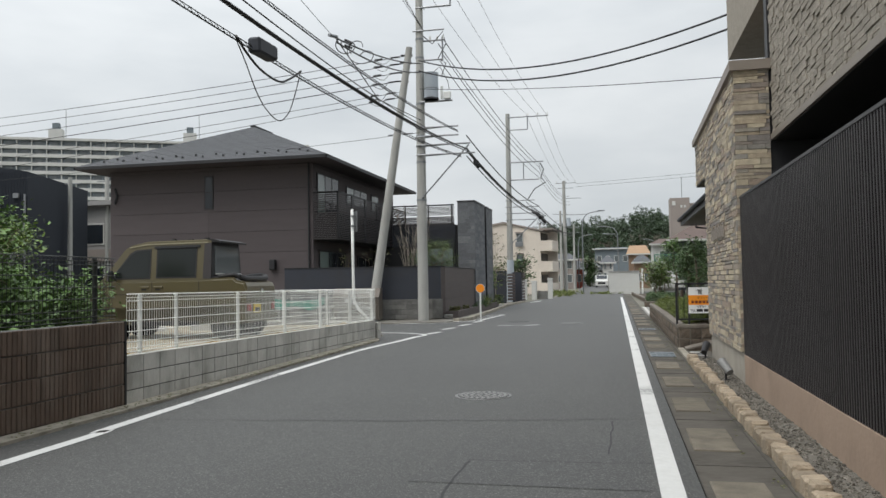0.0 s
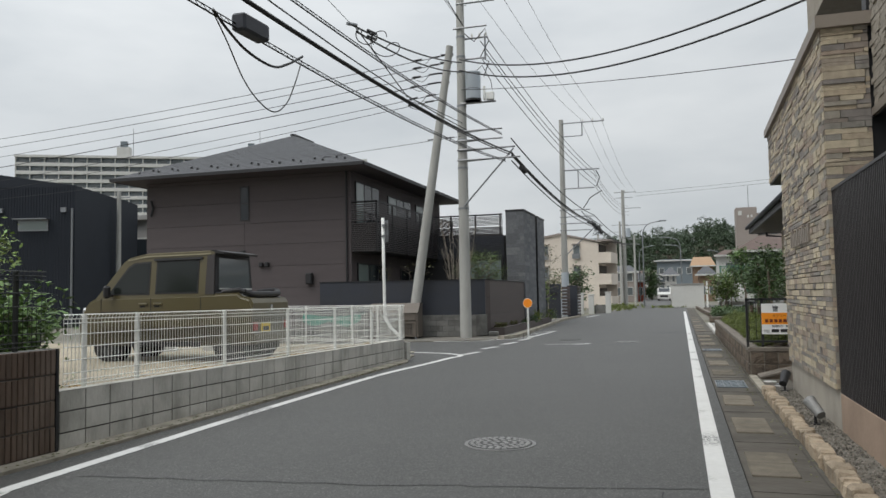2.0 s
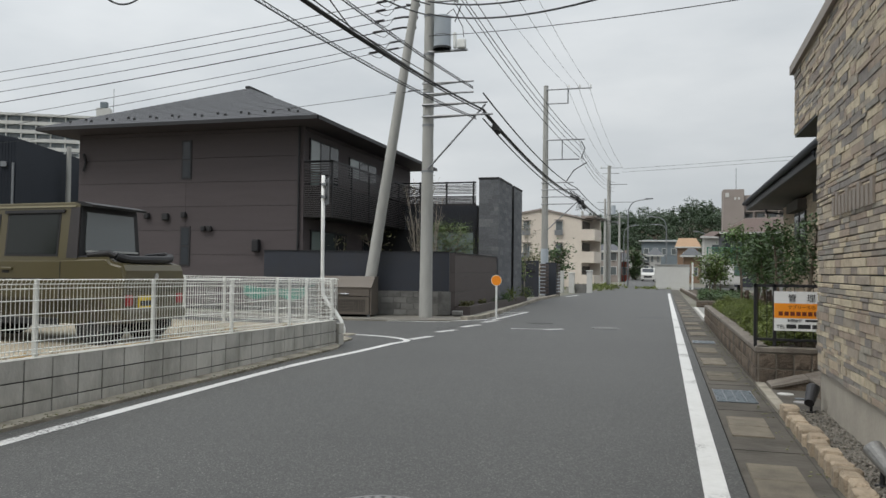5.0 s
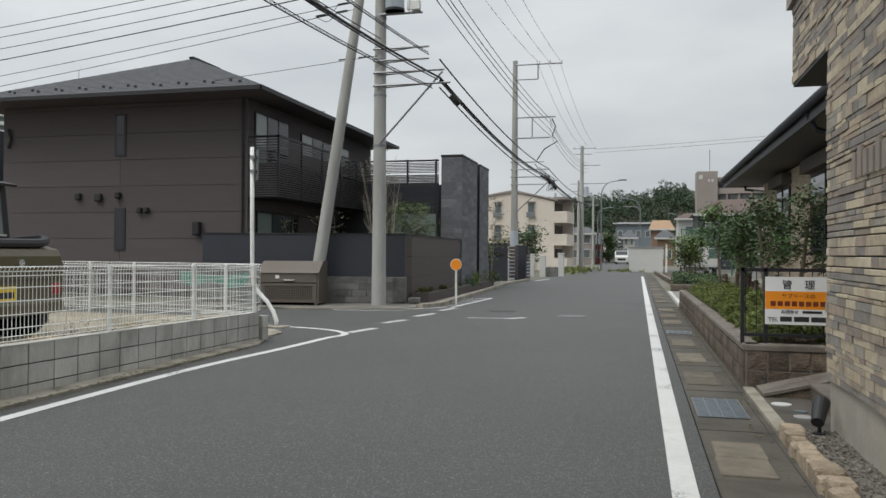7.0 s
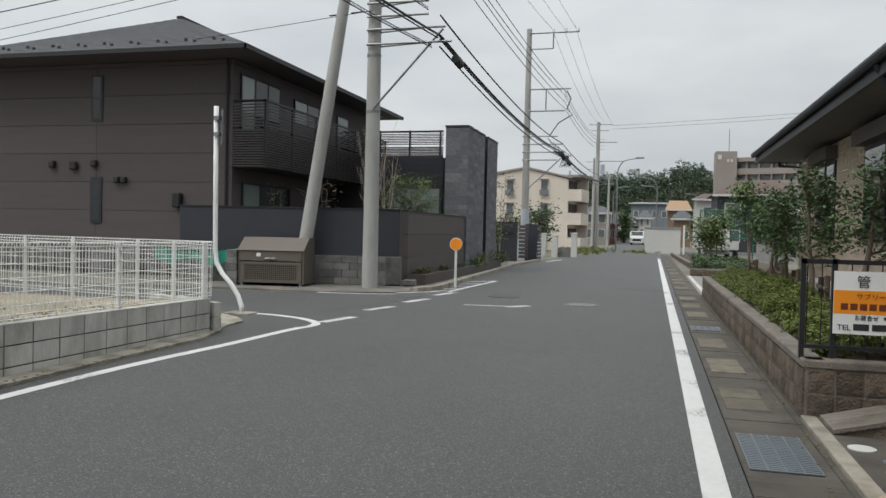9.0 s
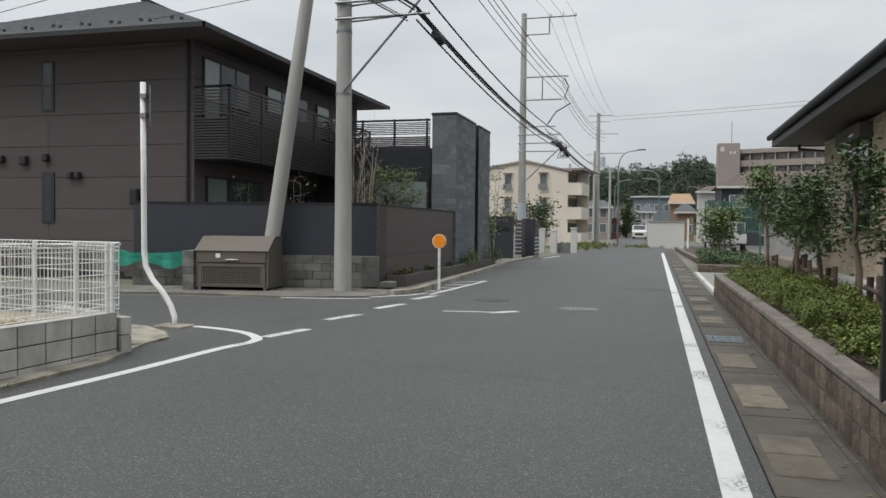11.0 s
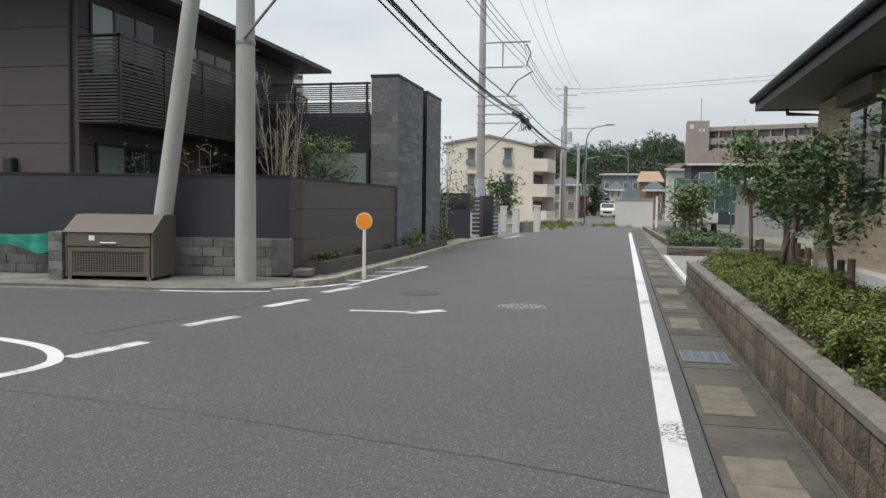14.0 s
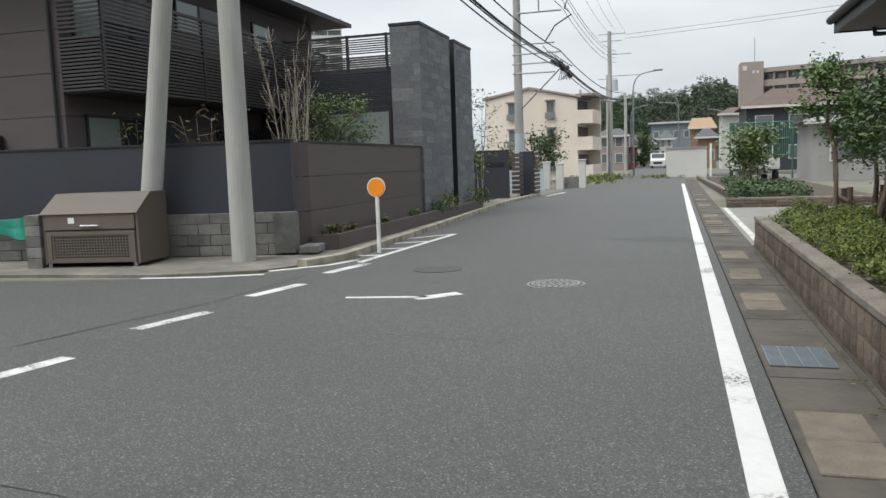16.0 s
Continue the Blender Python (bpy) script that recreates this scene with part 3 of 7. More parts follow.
def manhole(x, y, r, label):
    t = root("manhole_cover", (x, y, 0), label, "manhole cover")
    part("frame", rod(bmesh.new(), (0, 0, -0.03), (0, 0, 0.005), r, n=40), M["iron"], t)
    part("lid", rod(bmesh.new(), (0, 0, -0.03), (0, 0, 0.009), r * 0.9, n=40), M["iron_dark"], t)
    bm = bmesh.new()
    for ring, k in ((0.2, 6), (0.42, 12), (0.62, 18), (0.79, 26)):
        for i in range(k):
            a = 2 * math.pi * (i + 0.5 * (k % 4)) / k
            c, s = math.cos(a) * r * ring, math.sin(a) * r * ring
            rod(bm, (c, s, 0.008), (c, s, 0.014), r * 0.085, r * 0.06, 6)
    part("tread", bm, M["iron"], t, "raised worn tread pattern")


for i, (pts, w) in enumerate((([(-4.4, 6.1), (-2.05, 6.34), (0.26, 6.74)], 0.014), ([(-4.6, 17.1), (-3.5, 17.0), (-2.37, 16.85), (-0.7, 16.52), (0.3, 16.23)], 0.007),
                                 ([(-1.06, 4.85), (-1.04, 3.6)], 0.02), ([(-1.06, 4.85), (0.25, 4.95)], 0.016), ([(-0.03, 6.6), (-0.05, 5.2)], 0.012),
                                 ([(-5.3, 19.3), (-4.75, 21.5), (-4.65, 23.4)], 0.02), ([(-2.6, 20.2), (-1.2, 20.0)], 0.008))):
    crack(pts, w, i)
manhole(-1.49, 8.05, 0.325, "round cast iron manhole cover with a raised pattern")
manhole(-1.31, 22.92, 0.33, "round cast iron manhole cover with a raised pattern")
solo("manhole_cover", rod(bmesh.new(), (-3.05, 24.05, -0.03), (-3.05, 24.05, 0.006), 0.33, n=36), M["asphalt_patch"], "round asphalt coated manhole cover", "manhole cover")

# gutter of the right verge with its covers
solo("gutter", boxed(0.53, 1.09, -12, 26.7, -0.05, 0.012), M["gutter"], "stained concrete gutter strip along the street", "gutter", "structure")
solo("gutter", boxed(0.53, 1.09, 26.7, 66, -0.05, 0.012), M["gutter"], "stained concrete gutter strip along the street", "gutter", "structure")
slab_mesh = mesh_of(boxed(0.58, 0.91, -0.215, 0.215, 0.0, 0.024, 0.006), "cover_slab", M["slab"])
for y in (2.2, 4.0, 5.8, 7.59, 9.39, 11.25, 14.68, 16.4, 18.18, 21.9, 23.7, 25.5, 29, 31, 33, 37, 40, 43):
    for k in (-0.22, 0.225):
        ob = new("cover_slab", slab_mesh)
        ob.location = (random.uniform(-0.01, 0.01), y + k, random.uniform(-0.003, 0.003))
        tagged(ob, "pale concrete gutter cover slab", "cover slab", "gutter covers")


bm = bmesh.new()
for i in range(33):
    y = 1.3 + 1.8 * i
    box(bm, 0.545, 1.08, y - 0.003, y + 0.003, 0.0, 0.0155)
box(bm, 0.53, 0.537, -5, 60, 0.0, 0.0155)
box(bm, 1.045, 1.053, -5, 26, 0.0, 0.0155)
solo("gutter_joint", bm, M["dark_joint"], "dark open joints of the concrete gutter", "gutter joint", "stuff")


def drain_grate(y0, y1):
    t = root("drain_grate", (0.77, (y0 + y1) / 2, 0.012), "blue grey steel drain grate in the gutter", "drain grate")
    w, h = 0.2, (y1 - y0) / 2
    part("pan", boxed(-w, w, -h, h, -0.04, 0.004), M["dark"], t)
    for i in range(5):
        x = -w + 2 * w * i / 4
        part("bar", boxed(x - 0.004, x + 0.004, -h, h, 0.0, 0.012), M["galv"], t)
    n = 22
    bm = bmesh.new()
    for i in range(n):
        y = -h + 2 * h * (i + 0.5) / n
        box(bm, -w, w, y - h / n * 0.6, y + h / n * 0.6, -0.005, 0.009)
    part("mesh", bm, M["steel_grate"], t)


drain_grate(12.58, 13.45)
drain_grate(19.55, 20.1)

# left kerb strip beside the block wall and round the garden corner
solo("kerb", prism(bmesh.new(), [(-5.28, -10), (-4.98, -10), (-5.02, 6.5), (-5.1, 10), (-5.22, 16.0), (-5.6, 17.1), (-6.9, 18.25), (-6.9, 18.9), (-7.2, 18.0), (-6.0, 17.0), (-5.45, 16.2), (-5.28, 10)][:5] + [(-5.6, 17.15), (-5.75, 16.6), (-5.3, 10)], "z", -0.05, 0.03),
     M["kerb_old"], "cracked pale concrete kerb strip at the foot of the wall", "kerb", "structure")
solo("kerb", prism(bmesh.new(), [(-7.4, 17.6), (-6.0, 16.75), (-5.62, 17.16), (-5.66, 17.7), (-6.0, 18.1), (-6.55, 18.48), (-7.4, 18.6)], "z", -0.05, 0.028), M["kerb_old"],
     "cracked sandy concrete strip round the corner of the wall", "kerb", "structure")
solo("post_footing", boxed(-6.46, -6.04, 18.5, 18.82, -0.05, 0.03, 0.012), M["kerb_old"], "small square concrete footing of the cranked post", "footing", "structure")
solo("pavement", prism(bmesh.new(), [(-30, 19.3), (-9.0, 23.15), (-6.9, 23.25), (-5.55, 23.75), (-5.0, 24.7), (-5.35, 32), (-5.75, 40), (-5.6, 46), (-6.6, 46), (-6.9, 34), (-6.0, 25.9), (-6.2, 25.6), (-12, 24.5), (-30, 20.8)], "z", -0.05, 0.014),
     M["verge"], "dirty grey concrete verge at the garden wall", "pavement", "structure")
bm = bmesh.new()
prism(bm, [(-5.25, 24.3), (-4.95, 24.9), (-5.25, 32), (-5.65, 40), (-5.5, 46), (-5.35, 46), (-5.47, 40), (-5.08, 32), (-4.78, 25.0), (-5.05, 24.2)], "z", -0.05, 0.1)
solo("kerb", bm, M["kerb_old"], "pale concrete kerb in front of the garden planter", "kerb", "structure")

# ---- raised lot with its block wall ----
TILT = lambda y: 0.55 - 0.011 * (y - 7)
bm = bmesh.new()
v = [bm.verts.new(p) for p in ((-5.42, 6.8, TILT(6.8) - 0.03), (-5.42, 12, TILT(12) - 0.03), (-5.6, 16.6, TILT(16.6) - 0.03), (-7.0, 6.8, 0.32), (-7.0, 12, 0.31), (-7.0, 17.3, 0.30), (-40, 6.8, 0.3), (-40, 12, 0.3), (-40, 17.3, 0.3))]
for f in ((0, 3, 4, 1), (1, 4, 5, 2), (3, 6, 7, 4), (4, 7, 8, 5)):
    bm.faces.new([v[k] for k in f[::-1]])
bmesh.ops.recalc_face_normals(bm, faces=bm.faces)
solo("parking_lot", bm, M["lot"], "raised parking lot of pale gravel", "parking lot", "structure")
rng = random.Random(5)
bm = bmesh.new()
for i in range(1500):
    x, y = -5.5 - abs(rng.gauss(0, 0.9)), rng.uniform(6.9, 16.4)
    f = min(1.0, (-5.42 - x) / 1.58)
    pebble(bm, (x, y, (TILT(y) - 0.03) * (1 - f) + 0.315 * f), rng.uniform(0.006, 0.017), rng)
solo("lot_pebbles", bm, M["lot"], "loose pale pebbles along the lot edge", "gravel", "stuff")

rng = random.Random(61)
for x, y in ((-5.75, 7.6), (-5.8, 9.6), (-6.1, 10.2), (-5.7, 11.4), (-5.9, 12.6), (-6.3, 13.1), (-5.75, 14.2), (-6.6, 14.9), (-5.9, 15.6)):
    fz = min(1.0, (-5.42 - x) / 1.58)
    for k in range(3):
        a, n, p = rng.uniform(0, 6.28), rng.uniform(0.08, 0.24), Vector((0, 0, 0.01))
        bm = tube(bmesh.new(), [p, p + Vector((math.cos(a) * n * 0.5, math.sin(a) * n * 0.5, rng.uniform(0.01, 0.05))), p + Vector((math.cos(a) * n, math.sin(a) * n, rng.uniform(0.0, 0.02)))], rng.uniform(0.008, 0.02), 6, 0.6)
        solo("dry_stalk", bm, M["stick"], "broken tan plant stalk lying on the gravel", "debris", group="lot debris",
             at=Matrix.Translation((x + rng.gauss(0, 0.06), y + rng.gauss(0, 0.06), (TILT(y) - 0.03) * (1 - fz) + 0.315 * fz)))
wall = root("block_wall", pose(-5.26, 6.8, 0, 0, 0, 1.3), "low grey concrete block retaining wall", "block wall", "", "structure")
N, L = 29, (16.55 - 6.8) / 29
core = bmesh.new()
ob = part("core", prism(core, [(0.0, -0.1), (16.5 - 6.8, -0.1), (16.5 - 6.8, TILT(16.5) - 0.01), (0.0, TILT(6.8) - 0.01)], "x", -0.12, -0.014), M["mortar"], wall, "recessed grey mortar")
block_mesh = mesh_of(boxed(-0.012, 0.0, 0.006, L - 0.006, 0.006, 0.184, 0.003), "block", M["block"])
for i in range(N):
    for k in range(3):
        y = i * L
        z = TILT(6.8 + y + L / 2) - 0.19 * (k + 1)
        part("block", block_mesh, None, wall, at=Matrix.Translation((rng.uniform(-0.002, 0.002), y, z)) @ Matrix.Rotation(-0.011, 4, "X"))
bm = boxed(-0.14, 0.002, 0, 16.55 - 6.8, -0.012, 0.0)
part("top_face", bm, M["block"], wall, at=Matrix.Translation((0, 0, TILT(6.8))) @ Matrix.Rotation(-0.011, 4, "X"))
end = root("block_wall", (-5.42, 16.55, 0), "short return of the concrete block wall", "block wall", "", "structure")
for i in range(5):
    for k in range(2):
        part("block", boxed(-0.34 * (i + 1) + 0.005, -0.34 * i - 0.005, -0.01, 0.1, 0.02 + 0.19 * k, 0.2 + 0.19 * k, 0.004), M["block"], end, at=Matrix.Rotation(radians(-27), 4, "Z"))

# ribbed brown tile wall with a dark mesh fence and shrubs behind it
wall = root("tile_wall", (-5.22, -4.0, 0), "low wall of ribbed dark brown tiles", "tile wall", "", "structure")
part("core", boxed(-0.2, -0.02, 0, 10.72, -0.05, 0.935), M["mortar"], wall, "recessed joints")
tile_mesh = mesh_of(boxed(-0.02, 0.0, 0.004, 0.056, 0.005, 0.222, 0.006), "tile", M["tile"])
for i in range(75):
    for k in range(4):
        part("tile", tile_mesh, None, wall, at=Matrix.Translation((rng.uniform(-0.005, 0.003), 10.72 - 0.06 * (i + 1), 0.03 + 0.228 * k)))
bm = bmesh.new()
for i in range(104):
    for k in range(4):
        x = rng.uniform(-0.005, 0.003)
        box(bm, -0.02 + x, x, 0.004 + 0.06 * i, 0.056 + 0.06 * i, 0.035 + 0.228 * k, 0.252 + 0.228 * k)
ob = part("tile_rest", bm, M["tile"], wall)
ob["kind"] = "stuff"
part("wall_end", boxed(-0.2, 0.004, 10.72, 10.75, 0, 0.94), M["dark"], wall)


def mesh_fence(name, a, b, z0, z1, step, mats, posts, label, foot=0.0, pitch=0.06, r=0.004, ripple=True):
    """A welded wire panel fence from a to b with posts at the given distances."""
    a, b = Vector((*a, 0)), Vector((*b, 0))
    d = (b - a).normalized()
    side = Vector((-d.y, d.x, 0))
    n = (b - a).length
    t = root(name, a, label, "fence")
    for s in posts:
        zf = z0(s) if callable(z0) else z0
        zt = z1(s) if callable(z1) else z1
        part("post", rodded(d * s + side * 0.03 + Vector((0, 0, zf - foot)), d * s + side * 0.03 + Vector((0, 0, zt + 0.0)), 0.024, n=10), mats[1], t, smooth=False)
    f0 = z0 if callable(z0) else (lambda s: z0)
    f1 = z1 if callable(z1) else (lambda s: z1)
    k = int(n / pitch)
    h = f1(0) - f0(0)
    q0, q1 = Vector((0, 0, 0.03)), Vector((0, 0, h - 0.04))
    wire = mesh_of(tube(bmesh.new(), [q0, q1] + ([q1 + side * -0.02 + Vector((0, 0, 0.03)), q1 + Vector((0, 0, 0.045))] if ripple else []), r, 3), "upright_wire", mats[0])
    for i in range(min(k + 1, 290)):
        s = i * pitch
        part("upright_wire", wire, None, t, at=Matrix.Translation(d * s + Vector((0, 0, f0(s)))) @ Matrix.Diagonal((1, 1, (f1(s) - f0(s)) / h, 1)))
    levels = [0.03, 0.07] + [0.14 + 0.12 * j for j in range(20)]
    for z in [q for q in levels if q < h - 0.1] + [h - 0.08, h - 0.04, h]:
        part("cross_wire", tube(bmesh.new(), [d * s + Vector((0, 0, f0(s) + z * (f1(s) - f0(s)) / h)) for s in (0, n / 2, n)], r * 1.3, 4), mats[0], t)
    return t


mesh_fence("wire_fence", (-5.36, 6.95), (-5.5, 16.6), lambda s: TILT(6.95 + s), lambda s: 1.235 - 0.007 * s, 0, (M["white_wire"], M["white_post"]),
           [0.3, 1.08, 2.77, 4.48, 6.16, 7.85, 9.5], "white welded wire fence on the block wall", 0.05, 0.05)
mesh_fence("wire_fence", (-5.55, 16.65), (-10.8, 17.55), 0.36, 1.17, 0, (M["white_wire"], M["white_post"]), [0.05, 0.6, 1.25, 2.5, 3.5],
           "white welded wire fence along the side street", 0.05, 0.06)
mesh_fence("wire_fence", (-5.33, -4.0), (-5.33, 6.7), 0.94, 1.63, 0, (M["black_wire"], M["black_wire"]), [0.4, 2.4, 4.4, 6.4, 8.4, 10.4],
           "dark welded wire fence on the tile wall", 0.02, 0.05)
solo("side_post", rodded((-8.6, 8.9, 0.25), (-8.6, 8.9, 1.85), 0.04), M["galv"], "plain grey steel post in the lot", "post")

# ---- stone gate wall and louvred yard of the building ----
X = 1.47
gate = root("gate_wall", (X, 9.0, 0), "gate wall clad in mixed ledge stone with a metal coping", "gate wall", "", "structure")
core = bmesh.new()
box(core, 0.02, 0.40, 0.02, 3.22, 0.42, 3.86)
box(core, 0.02, 0.40, 3.22, 4.6, 2.95, 3.70)
part("core", core, M["mortar"], gate, "recessed mortar joints")
part("plinth", boxed(0.03, 0.4, 0.0, 3.25, -0.05, 0.42), M["plinth_pale"], gate, "pale rendered plinth")
cp = bmesh.new()
prism(cp, [(-0.06, 3.80), (4.68, 3.66), (4.68, 3.76), (-0.06, 3.92)], "x", -0.05, 0.46)
part("coping", cp, M["coping"], gate, "brown grey metal coping")
rng = random.Random(11)
stone_meshes = {}


def stone(w, h, d):
    key = (round(w, 2), round(h, 2), round(d, 3))
    if key not in stone_meshes:
        stone_meshes[key] = mesh_of(boxed(-d, 0.02, 0.003, key[0] - 0.003, 0.002, key[1] - 0.002, 0.004), "stone", M["ledge"])
    return stone_meshes[key]


rest = bmesh.new()
made = 0
z = 0.43
while z < 3.84:
    h = rng.choice((0.032, 0.04, 0.045, 0.05, 0.06, 0.075))
    h = min(h, 3.86 - z)
    y = 0.0
    stop = 3.24 if z < 2.93 else 4.6
    while y < stop - 0.02:
        w = min(rng.choice((0.1, 0.14, 0.18, 0.24, 0.3, 0.36, 0.44)), stop - y)
        if stop - y - w < 0.06:
            w = stop - y
        top = 3.86 - 0.03 * y
        if z + h < top:
            d = rng.choice((0.003, 0.006, 0.009, 0.014))
            near = 1.0 < z < 2.2 and y > 0.3
            if near and made < 300:
                part("stone", stone(w, h, d), None, gate, at=Matrix.Translation((0, y, z)))
                made += 1
            else:
                box(rest, -d, 0.02, y + 0.003, y + w - 0.003, z + 0.002, z + h - 0.002)
        y += w
    # the narrow end that faces down the street
    x = 0.0
    while x < 0.39:
        w = min(rng.choice((0.14, 0.2, 0.28, 0.36)), 0.40 - x)
        d = rng.choice((0.004, 0.01, 0.016))
        box(rest, x + 0.003, x + w - 0.003, -d, 0.02, z + 0.002, z + h - 0.002)
        x += w
    z += h
ob = part("stone_rest", rest, M["ledge_all"], gate)
ob["kind"] = "stuff"
part("soffit", boxed(0.0, 0.4, 3.26, 4.6, 2.92, 2.95), M["dark"], gate)
# raised letters that cannot be read: plain bars
for i in range(11):
    part("letter_bar", boxed(-0.03, -0.012, 1.05 + 0.13 * i, 1.05 + 0.13 * i + 0.085, 1.86, 1.86 + (0.16 if i % 3 else 0.2)), M["coping"], gate)

fence = root("louvre_fence", (1.55, -4, 0.40), "tall fence of close dark upright slats on a rendered base", "fence")
slat_mesh = mesh_of(boxed(-0.05, -0.044, -0.010, 0.010, 0.0, 1.86), "slat", M["louver"])
for i in range(236):
    part("slat", slat_mesh, None, fence, at=Matrix.Translation((0, 13.0 - 0.0275 - 0.055 * i, 0.0)))
# added black sheet paints the shade between the slats
part("backing", boxed(-0.045, 0.03, 0, 13.0, 0.0, 1.86), M["gap_shade"], fence)
part("top_rail", boxed(-0.055, 0.04, 0, 13.0, 1.86, 1.885), M["louver"], fence)
base = solo("fence_base", boxed(1.5, 1.7, -4, 9.0, -0.05, 0.40, 0.01), M["plinth"], "rendered pinkish beige base wall of the louvred fence", "base wall", "structure")

# the upper storey behind it
bld = root("apartment_block", (1.9, -6, 0), "beige tiled apartment block with a recessed ground floor", "building")
part("wall", boxed(0.0, 6, 0, 15.0, 3.0, 9.0), M["facade"], bld, "rough pale tile cladding")
bm = bmesh.new()
rng = random.Random(3)
z = 3.0
while z < 6.6:
    y = 6.0 + rng.uniform(0, 0.1)
    while y < 14.9:
        w = rng.uniform(0.1, 0.22)
        box(bm, -rng.uniform(0.006, 0.022), 0.01, y, min(y + w - 0.006, 15.0), z, z + 0.052)
        y += w
    z += 0.058
ob = part("tile_rest", bm, M["facade"], bld, "rough split tiles")
ob["kind"] = "stuff"
part("joint", boxed(-0.004, 0.01, 0, 15, 3.62, 3.64), M["mortar"], bld)
# soffit and recessed walls are near black: the recess's shade as colour
part("soffit", boxed(0.0, 6, 0, 15.0, 2.93, 3.0), M["dark"], bld, "soffit, near black for its shade")
part("edge_trim", boxed(-0.03, 0.02, 0, 15.0, 2.94, 3.01), M["coping"], bld)
part("rear_wall", boxed(3.5, 3.7, 0, 15.0, -0.05, 2.93), M["dark"], bld, "recessed ground floor wall, near black for its shade")
part("end_wall", boxed(-0.025, 6, 15.03, 15.2, -0.05, 4.84), M["dark"], bld, "recessed end wall, near black for its shade")
part("corner_wall", boxed(0.0, 6, 15.0, 18.4, 4.85, 9.0), M["facade"], bld, "upper corner wall")
part("balcony_panel", boxed(0.05, 0.1, 15.02, 18.3, 5.3, 6.4), M["glass_pale"], bld, "frosted balcony panel")

# gravel bed and stone edging in front
solo("gravel_bed", boxed(1.2, 1.55, -8, 12.12, -0.05, 0.05), M["gravel"], "strip of grey gravel at the wall", "gravel", "structure")
rng = random.Random(8)
bm = bmesh.new()
for i in range(3600):
    s = rng.uniform(0.006, 0.016)
    pebble(bm, (rng.uniform(1.22, 1.5), rng.uniform(2.2, 12.1), 0.052), s, rng)
solo("loose_gravel", bm, M["gravel"], "loose grey gravel stones", "gravel", "stuff")
edging = root("stone_edging", (1.09, 0, 0), "row of rough sandstone edging blocks along the gravel bed", "edging", "", "structure")
y = 0.8
for i in range(80):
    w = rng.uniform(0.12, 0.19)
    if y + w > 12.12:
        break
    bm = boxed(rng.uniform(-0.02, 0.015), rng.uniform(0.11, 0.15), 0.004, w - 0.006, -0.02, rng.uniform(0.10, 0.135), 0.018)
    for vv in bm.verts:
        vv.co += Vector((rng.uniform(-0.008, 0.008), rng.uniform(-0.008, 0.008), rng.uniform(-0.008, 0.008)))
    part("stone", bm, M["edging"], edging, at=Matrix.Translation((0, y, 0)))
    y += w


def spotlight(x, y, turn, head="dark"):
    t = root("garden_spotlight", pose(x, y, 0.05, 0, 0, turn), "small dark garden spotlight on a short stem", "spotlight")
    part("stem", rodded((0, 0, -0.03), (0, 0, 0.13), 0.014), M["trim"], t)
    part("foot", rodded((0, 0, -0.01), (0, 0, 0.012), 0.045, n=14), M["trim"], t)
    part("head", rodded((0, -0.09, 0.10), (0, 0.09, 0.22), 0.045, 0.062, 16), M[head], t, smooth=False)
    part("lens", rodded((0, 0.088, 0.2195), (0, 0.094, 0.224), 0.052, n=16), M["glass_mid"], t, "clear lens")


spotlight(1.33, 9.35, 25, "iron")
spotlight(1.37, 12.0, -20)

# ---- planter and hedge on the right ----
def split_wall(name, at, length, courses, label, cap=True, h=0.19, w=0.20):
    t = root(name, at, label, "planter wall", "", "structure")
    part("core", boxed(-0.15, -0.010, 0, length, -0.05, courses * h), M["joint"], t, "pale recessed joints")
    n = int(length / w)
    w = length / n
    meshes = []
    for q in range(4):
        r = random.Random(q)
        bm = boxed(-0.012, 0.004, 0.009, w - 0.009, 0.009, h - 0.009, 0.003)
        bmesh.ops.subdivide_edges(bm, edges=bm.edges, cuts=3, use_grid_fill=True)
        for vv in bm.verts:
            if vv.co.x > -0.005 and 0.02 < vv.co.y < w - 0.02 and 0.015 < vv.co.z < h - 0.015:
                vv.co.x += r.uniform(0.001, 0.010)
        meshes.append(mesh_of(bm, "block", M["split"]))
    for i in range(n):
        for k in range(courses):
            part("block", random.choice(meshes), None, t, at=Matrix.Translation((0, i * w, k * h)))
    if cap:
        part("cap", boxed(-0.16, 0.012, -0.01, length, courses * h, courses * h + 0.07, 0.012), M["cap"], t, "weathered flat cap")
    return t


split_wall("planter_wall", pose(1.12, 26.65, 0.012, 0, 0, 180), 12.5, 2, "low planter wall of brown split-face blocks")
split_wall("planter_wall", pose(1.14, 14.15, 0.012, 0, 0, -90), 3.0, 2, "low planter wall of brown split-face blocks")
split_wall("planter_wall", pose(1.2, 64.0, 0.0, 0, 0, 181), 28.0, 1, "very low block edging of the far planter", h=0.16, w=0.4)
split_wall("planter_wall", pose(1.25, 35.7, 0.0, 0, 0, -90), 4.5, 2, "low block edging of the far planter", h=0.1, w=0.4)
solo("planter_soil", boxed(1.27, 3.0, 14.3, 26.6, -0.05, 0.40), M["soil"], "dark soil in the planter", "soil", "structure")
solo("planter_soil", boxed(1.8, 5.5, 36.1, 64, -0.05, 0.1), M["soil"], "dark soil in the planter", "soil", "structure")
solo("driveway", boxed(1.09, 8, 26.7, 36.0, -0.05, 0.02), M["concrete"], "pale concrete driveway between the planters", "driveway", "structure")
solo("driveway_edge", boxed(1.16, 1.27, 27.0, 35.5, 0.0, 0.03, 0.004), M["block"], "pale concrete edge strip across the driveway", "edge strip", "structure")


